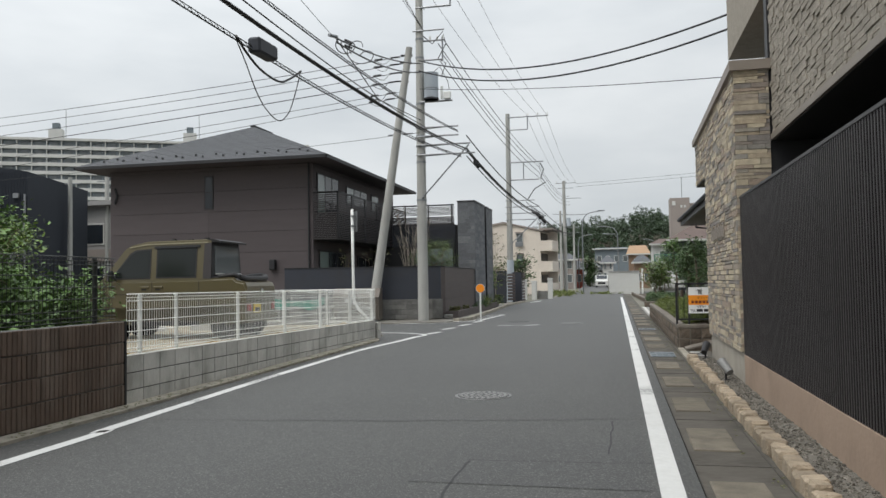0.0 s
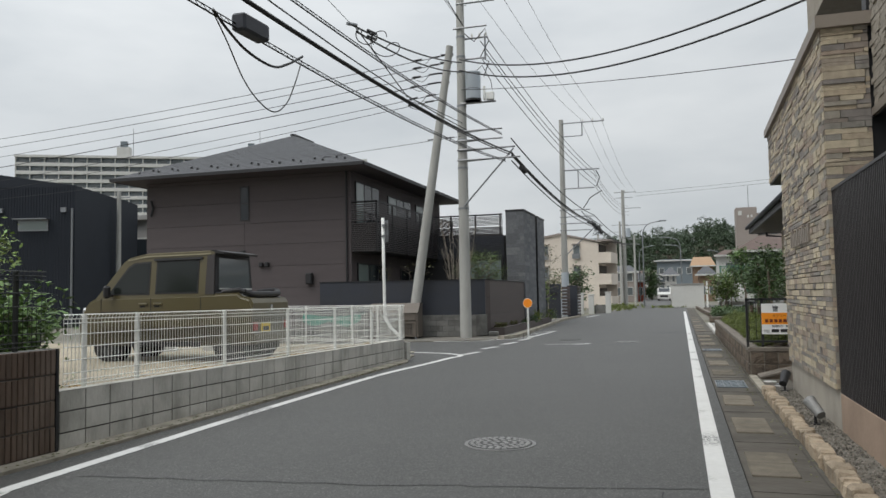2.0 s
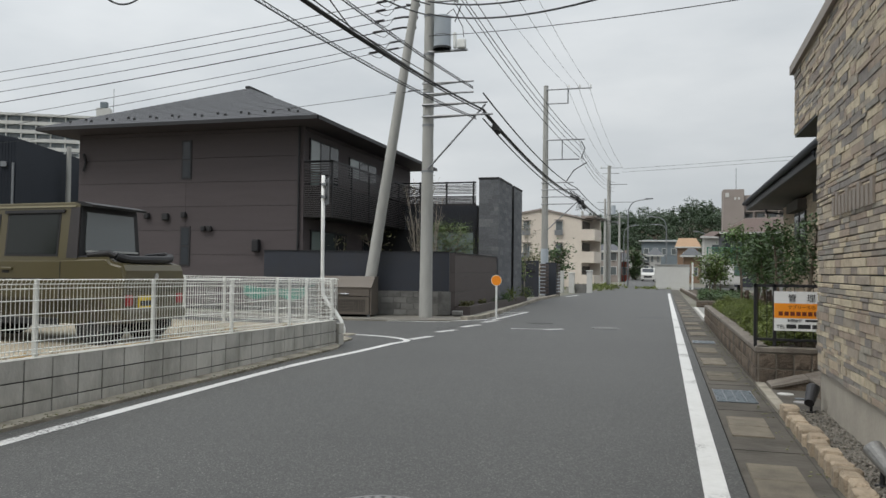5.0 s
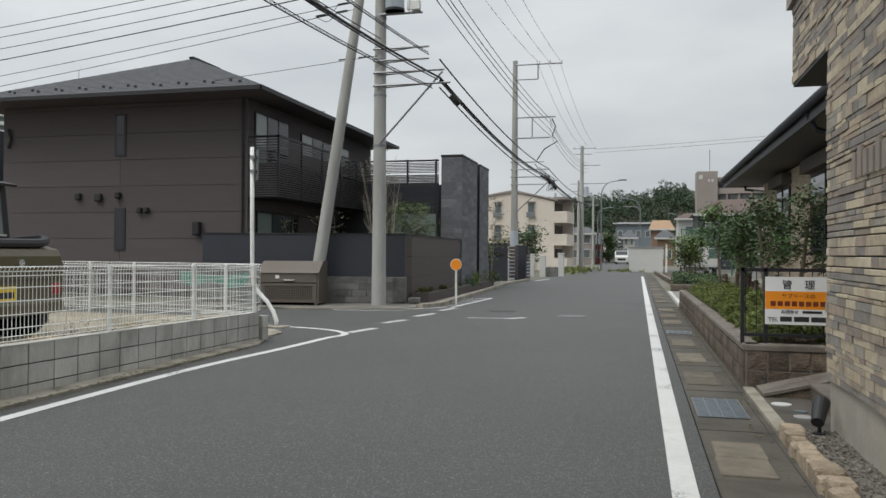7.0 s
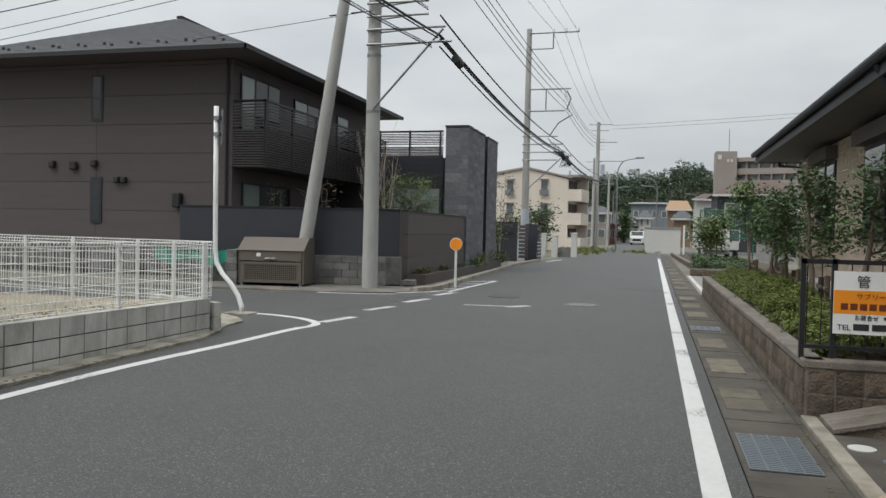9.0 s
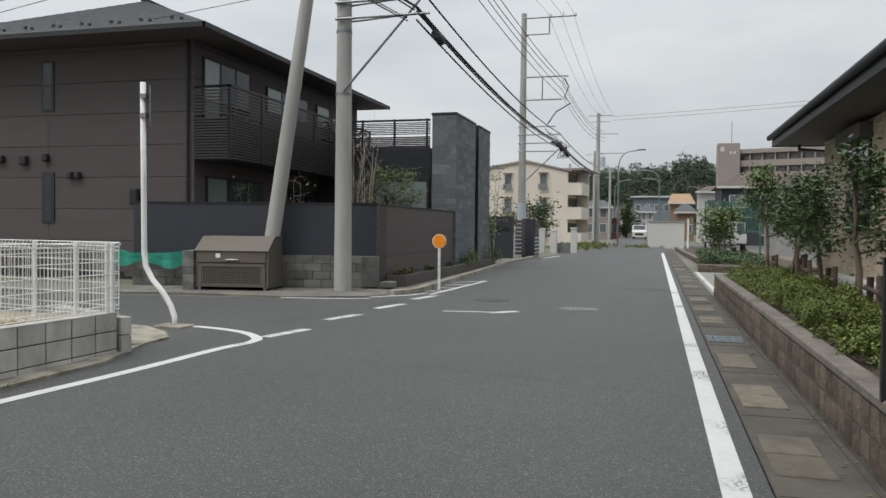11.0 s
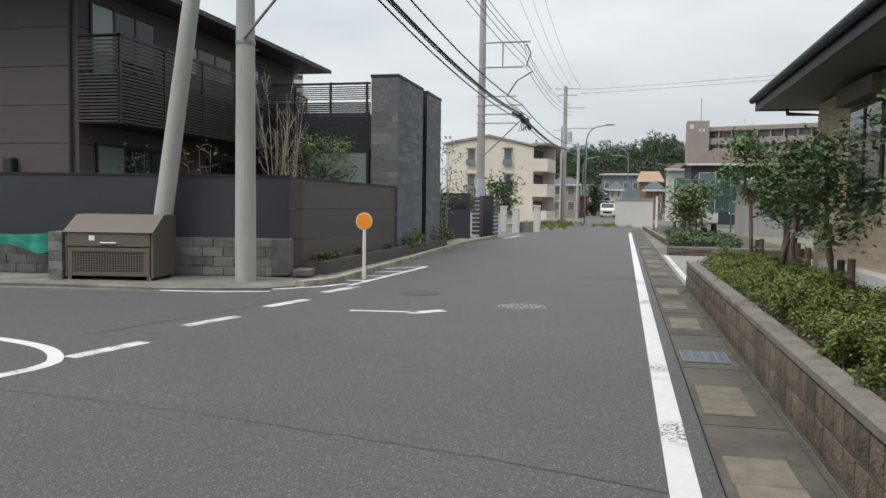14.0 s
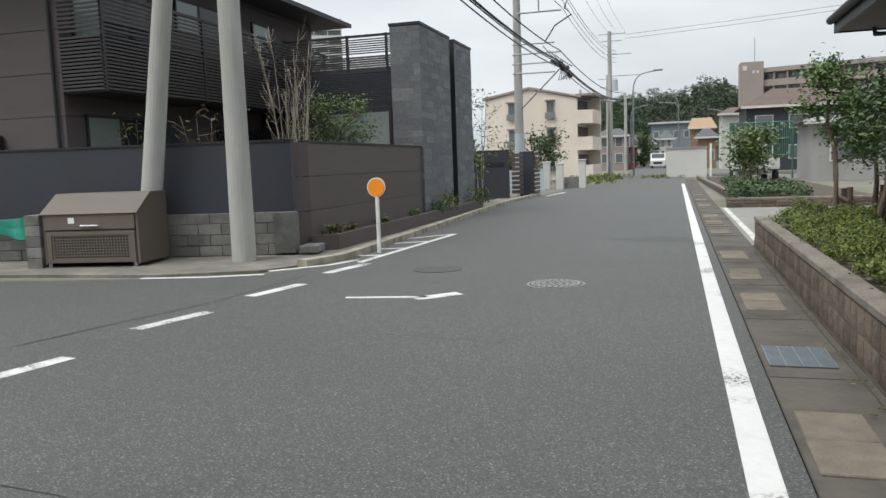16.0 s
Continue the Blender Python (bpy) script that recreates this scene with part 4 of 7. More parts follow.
def hedge(x0, x1, y0, y1, z0, z1, count, seed, leaf="leaf_hedge", label="clipped low hedge with small yellow green leaves", size=0.015):
    """A mass of small blades over a lumpy surface, on twigs."""
    rng = random.Random(seed)
    pts = []
    for i in range(int((x1 - x0) * (y1 - y0) * 60)):
        x, y = rng.uniform(x0, x1), rng.uniform(y0, y1)
        top = z1 + 0.2 * noise.noise(Vector((x * 2.2, y * 1.6, seed))) - 0.12 * (abs((x - (x0 + x1) / 2) / ((x1 - x0) / 2)) ** 4)
        pts.append(Vector((x, y, z0 + (top - z0) * rng.uniform(0.45, 1.0))))
    t = root("hedge", (0, 0, 0), label, "hedge", "", "stuff")
    me = leaves(pts, count, size, rng, 0.045)
    me.materials.append(M[leaf])
    part("crown", me, None, t)
    bm = bmesh.new()
    for i in range(160):
        p = pts[rng.randrange(len(pts))]
        tube(bm, [(p.x, p.y, z0 - 0.05), p], 0.005, 3)
    part("twigs", bm, M["bark"], t)
    return t


hedge(1.3, 2.1, 14.5, 20.5, 0.4, 0.68, 120000, 1)
hedge(1.3, 2.5, 20.5, 26.4, 0.4, 0.64, 70000, 2)
hedge(1.45, 3.4, 36.0, 40.5, 0.1, 0.55, 6000, 3, "leaf", "low dark green hedge by the driveway", 0.05)
hedge(1.9, 3.2, 41, 52, 0.1, 0.45, 5000, 4, "leaf", "low dark green hedge by the driveway", 0.05)

for i, (x, y, h, s, leaf, n) in enumerate(((1.95, 18.4, 1.85, 0.55, "leaf", 1300), (1.95, 20.4, 1.7, 0.42, "leaf", 1300), (2.05, 22.6, 1.75, 0.5, "leaf", 1700),
                                           (2.2, 23.9, 1.85, 0.6, "leaf", 2000), (1.95, 25.2, 2.15, 0.6, "leaf_lush", 2300), (2.6, 26.1, 1.7, 0.55, "leaf", 2000), (2.1, 16.6, 1.8, 0.5, "leaf", 1100))):
    tree((x, y, 0.4), h, s, 40 + i, "young evergreen with glossy leaves beside timber stakes", 0.045, 1, leaf, int(n * 1.5), 0.034, 0.10, "bark", 0.4, "planter trees", 9)
    st = root("tree_stake", (x + 0.12, y - 0.05, 0.38), "short timber stakes with a tied cross bar", "tree stake", "tree stakes")
    part("stake", rodded((0, -0.16, 0), (0, -0.16, 0.55), 0.035, n=8), M["stake"], st)
    part("stake", rodded((0, 0.2, 0), (0, 0.2, 0.52), 0.035, n=8), M["stake"], st)
    part("cross_bar", rodded((-0.02, -0.25, 0.38), (-0.02, 0.3, 0.4), 0.028, n=8), M["stake"], st)
for i, (x, y) in enumerate(((2.0, 39.4), (2.35, 40.2))):
    tree((x, y, 0.1), 2.0, 0.5, 60 + i, "small round tree in the far planter", 0.06, 2, "leaf_maple", 1500, 0.07, 0.2, "bark", 0.45, "", 7)

# ---- management board on a black rail fence ----
rail = root("rail_fence", (1.1, 14.3, 0.45), "black steel rail fence on the planter wall", "fence")
for x in (0.02, 0.24, 1.0, 1.9):
    part("post", boxed(x - 0.018, x + 0.018, -0.02, 0.02, 0.0, 0.78), M["dark"], rail)
part("top_rail", boxed(0.0, 1.95, -0.02, 0.02, 0.74, 0.775), M["dark"], rail)
part("bottom_rail", boxed(0.0, 1.95, -0.015, 0.015, 0.08, 0.11), M["dark"], rail)
for i in range(18):
    part("bar", rodded((0.05 + 0.105 * i, 0, 0.1), (0.05 + 0.105 * i, 0, 0.74), 0.005, n=5), M["dark"], rail)


def writing(text, size, x, z, mat, parent, name="lettering"):
    c = bpy.data.curves.new(name, "FONT")
    c.body, c.size, c.align_x, c.extrude = text, size, "CENTER", 0.0015
    ob = new(name, c)
    me = bpy.data.meshes.new_from_object(ob)
    bpy.data.objects.remove(ob)
    me.materials.append(mat)
    return part(name, me, None, parent, at=Matrix.Translation((x, -0.009, z)) @ Matrix.Rotation(radians(90), 4, "X"))


sign = root("management_sign", (1.64, 14.25, 0.66), "white and orange management company board with black writing", "sign")
part("board", boxed(-0.31, 0.31, -0.006, 0.008, 0.0, 0.48), M["sign_white"], sign, "white board")
part("band", boxed(-0.31, 0.31, -0.0075, -0.004, 0.155, 0.335), M["sign_orange"], sign, "orange band")
writing("管    理", 0.10, 0.0, 0.365, M["ink"], sign)
writing("サブリースの", 0.052, 0.0, 0.27, M["ink_brown"], sign)
for i, w in enumerate((0.05, 0.05, 0.05, 0.05, 0.05, 0.05, 0.05, 0.05)):
    part("name_bar", boxed(-0.26 + 0.066 * i, -0.26 + 0.066 * i + w, -0.009, -0.007, 0.185, 0.235), M["ink_brown"], sign)
writing("お問合せ", 0.042, -0.08, 0.112, M["ink"], sign)
part("name_bar", boxed(0.04, 0.22, -0.0085, -0.006, 0.115, 0.14), M["ink"], sign)
writing("TEL", 0.06, -0.235, 0.03, M["ink"], sign)
part("number_bar", boxed(-0.17, -0.06, -0.0085, -0.006, 0.03, 0.08), M["ink"], sign)
part("number_bar", boxed(-0.04, 0.1, -0.0085, -0.006, 0.03, 0.08), M["ink"], sign)
part("number_bar", boxed(0.12, 0.28, -0.0085, -0.006, 0.03, 0.08), M["ink"], sign)

# entry step with paving and small covers
entry = root("entry_paving", (1.12, 12.95, 0.0), "worn tiled entry step between the gate wall and planter", "entry", "", "structure")
part("slab", boxed(0.0, 3.0, -0.82, 1.18, -0.05, 0.03), M["gutter"], entry)
part("edge_strip", boxed(-0.02, 0.09, -0.82, 1.17, -0.05, 0.04, 0.006), M["kerb_old"], entry, "pale concrete edge strip")
# lit tops take the paler material, shaded sides the darker one
part("riser", boxed(0.50, 3.0, -0.62, 0.62, 0.03, 0.155), M["split"], entry, "rough riser in a darker shade tone")
for k in range(4):
    part("tread_tile", boxed(0.49 + 0.42 * k, 0.49 + 0.42 * k + 0.41, -0.63, 0.62, 0.155, 0.185, 0.004), M["cap"], entry, "worn brown paving tile")
for k in range(3):
    x0, x1, z0, z1 = 0.10 + 0.42 * k, 0.51 + 0.42 * k, 0.035 + 0.105 * k, 0.14 + 0.105 * k
    for y0, y1 in ((0.63, 0.86), (0.87, 1.10)):
        part("ramp_tile", prism(bmesh.new(), [(x0, z0), (x1, z1), (x1, z1 + 0.03), (x0, z0 + 0.03)], "y", y0, y1), M["cap"], entry, "sloping paving tile")
    part("ramp_side", prism(bmesh.new(), [(x0, 0.0), (x1, 0.0), (x1, z1), (x0, z0)], "y", 0.65, 1.08), M["split"], entry, "ramp body in a darker shade tone")
for x, y, r, mm in ((0.2, 0.30, 0.085, "white_wall"), (0.3, 0.0, 0.055, "steel_grate"), (0.28, -0.24, 0.08, "grey_wall")):
    part("small_cover", rodded((x, y, 0.02), (x, y, 0.037), r, n=20), M[mm], entry)

# ---- pale brick house on the right ----
hr = root("brick_house", (3.1, 12.6, 0), "single storey pale brick house with a dark hipped roof", "house")
part("wall", boxed(0.0, 9.0, 0.0, 13.75, -0.05, 3.05), M["brick_pale"], hr, "pale split brick wall")
rng = random.Random(21)
bm = bmesh.new()
z = 0.45
while z < 3.1:
    y = 2.5 + rng.uniform(0, 0.2)
    while y < 13.6:
        w = rng.uniform(0.16, 0.5)
        inside = any(a - 0.02 < y + w and y < b + 0.02 and 1.36 < z + 0.05 and z < 2.9 for a, b in ((5.85, 8.35), (10.25, 11.85)))
        if not inside:
            box(bm, -rng.uniform(0.004, 0.018), 0.005, y, min(y + w - 0.004, 13.75), z, z + 0.035)
        y += w
    z += 0.041
ob = part("brick_rest", bm, M["brick_pale"], hr)
ob["kind"] = "stuff"
part("plinth", boxed(-0.02, 9, -0.02, 13.77, -0.05, 0.43), M["plinth_pale"], hr, "pale render plinth")
ex0, ex1, ey0, ey1, ez = -0.84, 9.8, -0.9, 14.75, 3.15
bm = bmesh.new()
vs = [bm.verts.new(p) for p in ((ex0, ey0, ez + 0.22), (ex1, ey0, ez + 0.22), (ex1, ey1, ez + 0.22), (ex0, ey1, ez + 0.22), (4.5, 4.4, 5.3), (4.5, 9.4, 5.3))]
for f in ((0, 1, 4), (1, 2, 5, 4), (2, 3, 5), (3, 0, 4, 5)):
    bm.faces.new([vs[i] for i in f])
part("roof", bm, M["roof"], hr, "dark grey roof")
part("soffit", boxed(ex0 + 0.03, ex1, ey0, ey1 - 0.03, ez, ez + 0.03), M["soffit"], hr, "brown soffit")
for a in ((ex0, ex0 + 0.05, ey0, ey1, ez - 0.02, ez + 0.22), (ex0 + 0.05, ex1, ey1 - 0.05, ey1, ez - 0.02, ez + 0.22)):
    part("fascia", boxed(*a), M["dark"], hr)
part("rain_gutter", tube(bmesh.new(), [(ex0 - 0.05, ey0, ez + 0.17), (ex0 - 0.05, ey1, ez + 0.17)], 0.06, 10), M["navy"], hr, "dark half-round gutter")
part("downpipe", tube(bmesh.new(), [(ex0 - 0.02, 4.4, ez + 0.12), (ex0 + 0.1, 4.4, ez - 0.12), (-0.1, 4.4, ez - 0.3), (-0.06, 4.4, ez - 0.5)], 0.04, 8), M["navy"], hr)
part("downpipe", tube(bmesh.new(), [(ex0 + 0.5, 14.6, ez + 0.1), (ex0 + 0.5, 14.5, ez - 0.1), (0.1, 13.85, ez - 0.2), (0.1, 13.85, 0.4)], 0.035, 8), M["navy"], hr)
for a, b in ((5.9, 8.3), (10.3, 11.8)):
    w = part("window", boxed(-0.03, 0.02, a, b, 1.42, 2.8), M["dark"], hr, "dark framed window")
    part("pane", boxed(-0.036, -0.028, a + 0.07, (a + b) / 2 - 0.03, 1.49, 2.73), M["glass"], w)
    part("pane", boxed(-0.036, -0.028, (a + b) / 2 + 0.03, b - 0.07, 1.49, 2.73), M["glass"], w)
    part("frame_bar", boxed(-0.05, -0.036, (a + b) / 2 - 0.03, (a + b) / 2 + 0.03, 1.42, 2.8), M["trim"], w)
    part("window_sill", boxed(-0.07, 0.0, a - 0.04, b + 0.04, 1.37, 1.42), M["dark"], w)
    part("shutter_box", boxed(-0.2, 0.02, a - 0.08, b + 0.08, 2.82, 3.05), M["soffit"], hr, "roller shutter housing")
part("window_sill", boxed(-0.25, 0.0, 8.9, 12.3, 0.40, 0.62), M["white_post"], hr, "white air conditioner plinth")

# ---- dark brown house across the side street ----
hs = root("brown_house", (-19.6, 26.4, 0), "two storey dark brown panelled house with a grey hipped roof", "house")
W, D, H = 8.6, 10.7, 5.86
part("body", boxed(0.03, W - 0.03, 0.03, D, -0.05, H), M["dark"], hs, "dark panel joints")
winF = ((4.13, 4.51, 4.25, 5.55), (4.13, 4.51, 1.38, 2.68))
rows = [0.15 + 0.8 * i for i in range(8)]
for z0 in rows:
    z1 = min(z0 + 0.79, H)
    if z1 - z0 < 0.1:
        continue
    part("panel", boxed(0.0, W / 2, -0.004, 0.03, z0, z1, 0.004), M["siding"], hs)
    part("panel", boxed(W / 2 + 0.004, W, -0.004, 0.03, z0, z1, 0.004), M["siding"], hs)
for z0 in rows:
    z1 = min(z0 + 0.79, H)
    if z1 - z0 > 0.1:
        part("panel", boxed(W - 0.03, W + 0.004, 0.0, D, z0, z1, 0.004), M["siding"], hs)
for x0, x1, z0, z1 in winF:
    w = part("window", boxed(x0, x1, -0.03, 0.02, z0, z1), M["dark"], hs, "narrow dark framed window")
    part("pane", boxed(x0 + 0.06, x1 - 0.06, -0.035, -0.028, z0 + 0.06, (z0 + z1) / 2 - 0.02), M["glass"], w)
    part("pane", boxed(x0 + 0.06, x1 - 0.06, -0.035, -0.028, (z0 + z1) / 2 + 0.02, z1 - 0.06), M["glass"], w)
for x, z, s in ((2.85, 3.04, 0.10), (3.58, 3.0, 0.12), (4.27, 3.06, 0.095), (5.03, 2.6, 0.085), (5.26, 2.6, 0.085)):
    part("wall_vent", boxed(x - s, x + s, -0.14, 0.0, z - s, z + s, 0.03), M["dark"], hs, "dark hooded vent")
part("meter_box", boxed(6.88, 7.12, -0.2, 0.0, 1.85, 2.25, 0.03), M["trim"], hs, "black meter box")
part("downpipe", rodded((W - 0.15, -0.06, 0), (W - 0.15, -0.06, H), 0.035), M["dark"], hs)
part("downpipe", tube(bmesh.new(), [(0.25, -0.08, 5.2), (0.35, -0.08, 4.9), (0.25, -0.08, 4.6)], 0.05, 8), M["trim"], hs)
# roof
a0, a1, b0, b1, e = -0.8, W + 1.0, -1.15, 11.6, 5.77
apex0, apex1 = (4.1, 4.25, 8.3), (4.1, 5.9, 8.3)
bm = bmesh.new()
vs = [bm.verts.new(p) for p in ((a0, b0, e + 0.2), (a1, b0, e + 0.2), (a1, b1, e + 0.2), (a0, b1, e + 0.2), apex0, apex1)]
for f in ((0, 1, 4), (1, 2, 5, 4), (2, 3, 5), (3, 0, 4, 5)):
    bm.faces.new([vs[i] for i in f])
roof = part("roof", bm, M["roof"], hs, "grey shingle roof")
# shingle courses and snow guards
bm = bmesh.new()
for k in range(26):
    f = k / 26
    z = e + 0.2 + (8.3 - e - 0.2) * f + 0.012
    p, q = Vector((a0, b0, z)).lerp(Vector((*apex0[:2], z)), f), Vector((a1, b0, z)).lerp(Vector((*apex0[:2], z)), f)
    box(bm, p.x, q.x, p.y - 0.004, p.y + 0.02, z - 0.02, z)
    p, q = Vector((a1, b0, z)).lerp(Vector((*apex0[:2], z)), f), Vector((a1, b1, z)).lerp(Vector((*apex1[:2], z)), f)
    box(bm, p.x - 0.02, p.x + 0.004, p.y, q.y, z - 0.02, z)
ob = part("shingle_course", bm, M["roof"], roof)
ob["kind"] = "stuff"
for k in range(21):
    f = 0.085 + 0.045 * (k % 2)
    x = a0 + 1.0 + (a1 - a0 - 1.9) * k / 20
    part("snow_guard", boxed(x - 0.035, x + 0.035, b0 + 5.4 * f - 0.02, b0 + 5.4 * f + 0.03, e + 0.2 + 2.38 * f, e + 0.265 + 2.38 * f), M["dark"], roof)
part("ridge_cap", boxed(4.0, 4.2, apex0[1] - 0.1, apex1[1] + 0.1, 8.28, 8.36), M["dark"], roof)
part("soffit", boxed(a0 + 0.02, a1 - 0.02, b0 + 0.02, b1, e + 0.105, e + 0.135), M["siding"], hs, "brown soffit")
for q in ((a0, a1, b0, b0 + 0.04), (a1 - 0.04, a1, b0, b1), (a0, a0 + 0.04, b0, b1)):
    part("fascia", boxed(q[0], q[1], q[2], q[3], e + 0.09, e + 0.2), M["dark"], hs, "dark fascia and gutter")
# street side: windows behind the balcony
for y0, y1, z0, z1, g in ((0.35, 2.6, 3.4, 5.55, "glass_mid"), (3.6, 6.3, 4.6, 5.4, "glass_mid"), (7.0, 8.0, 4.6, 5.4, "glass_mid"), (0.5, 3.4, 0.5, 2.6, "glass_mid"), (5, 8, 0.5, 2.5, "glass")):
    w = part("window", boxed(W - 0.02, W + 0.05, y0, y1, z0, z1), M["dark"], hs, "dark framed window")
    n = 3 if y1 - y0 > 1.5 else 1
    for i in range(n):
        s = (y1 - y0) / n
        # the first pane's pale colour has the sky reflection painted in
        part("pane", boxed(W + 0.045, W + 0.055, y0 + i * s + 0.05, y0 + (i + 1) * s - 0.05, z0 + 0.06, z1 - 0.06), M["glass_pale" if i == 0 and g == "glass_mid" else "glass"], w)
# balcony of fine dark slats
bal = part("balcony", boxed(W, W + 0.93, 0.05, D - 1.2, 2.95, 3.08), M["dark"], hs, "slatted dark balcony")
bm = bmesh.new()
bx0, bx1, by0, by1 = W + 0.02, W + 1.0, -0.03, D - 1.2
z = 2.98
while z < 4.70:
    if z < 4.0 or z > 4.05:
        gap = 0.068 if z < 4.0 else 0.08
        box(bm, bx1 - 0.03, bx1, by0, by1, z, z + 0.04)
        box(bm, bx0, bx1, by0, by0 + 0.03, z, z + 0.04)
        z += gap
    else:
        z += 0.05
part("slat_rest", bm, M["louver"], bal, "fine horizontal slats")["kind"] = "stuff"
# black sheets added behind the lower slats as painted shade in their gaps
part("liner", boxed(bx1 - 0.06, bx1 - 0.035, by0 + 0.04, by1, 3.0, 3.95), M["gap_shade"], bal)
part("liner", boxed(bx0, bx1 - 0.06, by0 + 0.035, by0 + 0.06, 3.0, 3.95), M["gap_shade"], bal)
for y in (by0 + 0.03, by0 + 1.6, by0 + 3.2, by0 + 4.8, by0 + 6.4, by1 - 0.03):
    part("post", boxed(bx1 - 0.05, bx1 + 0.01, y - 0.03, y + 0.03, 2.95, 4.74), M["dark"], bal)
part("handrail", boxed(bx1 - 0.06, bx1 + 0.01, by0, by1, 4.70, 4.76), M["dark"], bal)
part("handrail", boxed(bx0, bx1, by0, by0 + 0.05, 4.70, 4.76), M["dark"], bal)
# low wing with its terrace
wing = part("wing", boxed(W + 0.05, 12.6, 7.2, 13.0, -0.05, 3.9), M["dark"], hs, "charcoal single storey wing")
bm = bmesh.new()
for i in range(16):
    box(bm, W + 0.06, 12.55, 7.15, 7.2, 2.95 + 0.06 * i, 2.99 + 0.06 * i)
part("cladding", bm, M["navy"], wing, "horizontal charcoal cladding")["kind"] = "stuff"
part("window_frame", boxed(10.6, 12.5, 7.13, 7.2, 1.0, 2.95), M["dark"], wing)
# reflection on this pane is put into its pale base colour
part("pane", boxed(10.7, 12.42, 7.12, 7.13, 1.1, 2.82), M["glass_pale"], wing, "pane with a pale reflection in its colour")
rail = part("terrace_rail", boxed(W + 0.1, 12.5, 7.22, 7.27, 3.9, 3.95), M["louver"], wing, "slatted terrace railing")
for i in range(14):
    if i != 6:
        part("slat", boxed(W + 0.1, 12.5, 7.22, 7.25, 3.95 + 0.058 * i, 3.95 + 0.058 * i + (0.045 if i < 7 else 0.03)), M["louver"], rail)
for x in (9.0, 10.2, 11.3, 12.4):
    part("post", boxed(x - 0.03, x + 0.03, 7.18, 7.24, 3.9, 4.85), M["dark"], rail)
part("handrail", boxed(W + 0.1, 12.5, 7.19, 7.26, 4.78, 4.84), M["dark"], rail)

# slate clad tower slabs
def slate_slab(y0, y1, x0, x1, h):
    t = root("slate_tower", (x0, y0, 0), "tall wall slab clad in grey slate tiles", "wall slab")
    part("core", boxed(0.01, x1 - x0 - 0.01, 0.01, y1 - y0, -0.05, h - 0.03), M["mortar"], t)
    rng = random.Random(int(y0 * 10))
    z = 0.0
    while z < h - 0.1:
        hh = min(0.15, h - z)
        x = -rng.uniform(0, 0.3)
        while x < x1 - x0:
            w = 0.6
            p, q = max(0, x), min(x + w, x1 - x0)
            if q - p > 0.02:
                part("tile", boxed(p + 0.002, q - 0.002, -rng.uniform(0, 0.008), 0.02, z + 0.002, z + hh - 0.002), M["slate"], t)
            x += w
        y = -rng.uniform(0, 0.6)
        while y < y1 - y0:
            p, q = max(0.0, y), min(y + 0.6, y1 - y0)
            if q - p > 0.02:
                d = rng.uniform(0, 0.008)
                part("tile", boxed(x1 - x0 - 0.02, x1 - x0 + d, p + 0.002, q - 0.002, z + 0.002, z + hh - 0.002), M["slate"], t)
            y += 0.6
        z += hh
    part("cap", boxed(-0.02, x1 - x0 + 0.02, -0.02, y1 - y0 + 0.02, h - 0.02, h + 0.05), M["dark"], t, "dark metal cap")


slate_slab(32.65, 35.25, -6.75, -5.98, 4.83)
slate_slab(35.75, 37.6, -6.75, -5.98, 4.83)
solo("tower_liner", boxed(-6.5, -5.975, 35.72, 35.745, 0.0, 4.82), M["dark"], "dark metal edge strip of the slate slab", "edge strip")
solo("tower_slot", boxed(-6.7, -6.2, 35.25, 35.74, -0.05, 4.7), M["dark"], "dark recessed slot between the slate slabs", "wall slab")

# garden walls
TURN = math.degrees(math.atan2(1.0, 5.2))
gw = root("garden_wall", pose(-11.35, 24.55, 0, 0, 0, TURN), "charcoal garden wall above grey blocks", "garden wall", "", "structure")
part("panel", boxed(0, 5.5, 0.05, 0.2, 0.72, 1.85), M["navy"], gw, "smooth charcoal panel")
part("cap", boxed(-0.02, 5.52, 0.03, 0.22, 1.85, 1.88), M["dark"], gw)
rng = random.Random(31)
part("core", boxed(0, 5.5, 0.02, 0.2, -0.05, 0.72), M["mortar"], gw)
gb = mesh_of(boxed(0.004, 0.386, -0.02, 0.03, 0.003, 0.172, 0.008), "block", M["grey_block"])
for k in range(4):
    for i in range(15):
        x = i * 0.39 - (0.19 if k % 2 else 0)
        if x > 5.1:
            continue
        part("block", gb, None, gw, at=Matrix.Translation((x, rng.uniform(-0.008, 0.008), 0.02 + 0.175 * k)))
for k in range(5):
    for y0, y1 in ((-1.12, -0.73), (-0.72, -0.33), (-0.32, -0.02)):
        part("pier_block", boxed(1.62, 1.86, y0, y1, 0.01 + 0.165 * k, 0.17 + 0.165 * k, 0.008), M["grey_block"], gw, "weathered pier block")
part("end_block", boxed(5.2, 5.55, -0.10, 0.15, 0.05, 0.72, 0.01), M["grey_block"], gw)
part("step_block", boxed(5.6, 5.9, -0.1, 0.4, 0.04, 0.16, 0.01), M["grey_block"], gw)

g2 = root("garden_wall", pose(-5.92, 25.75, 0, 0, 0, 1.0), "brown panelled garden wall with a planting strip", "garden wall", "", "structure")
for k, (z0, z1) in enumerate(((0.12, 0.68), (0.69, 1.26), (1.27, 1.84))):
    part("panel", boxed(-0.15, 0.0, 0.45, 6.95, z0, z1, 0.003), M["brown_panel"], g2)
    part("panel", prism(bmesh.new(), [(-0.28, 0.0), (0.0, 0.45), (-0.1, 0.46), (-0.38, 0.02)], "z", z0, z1), M["brown_panel"], g2)
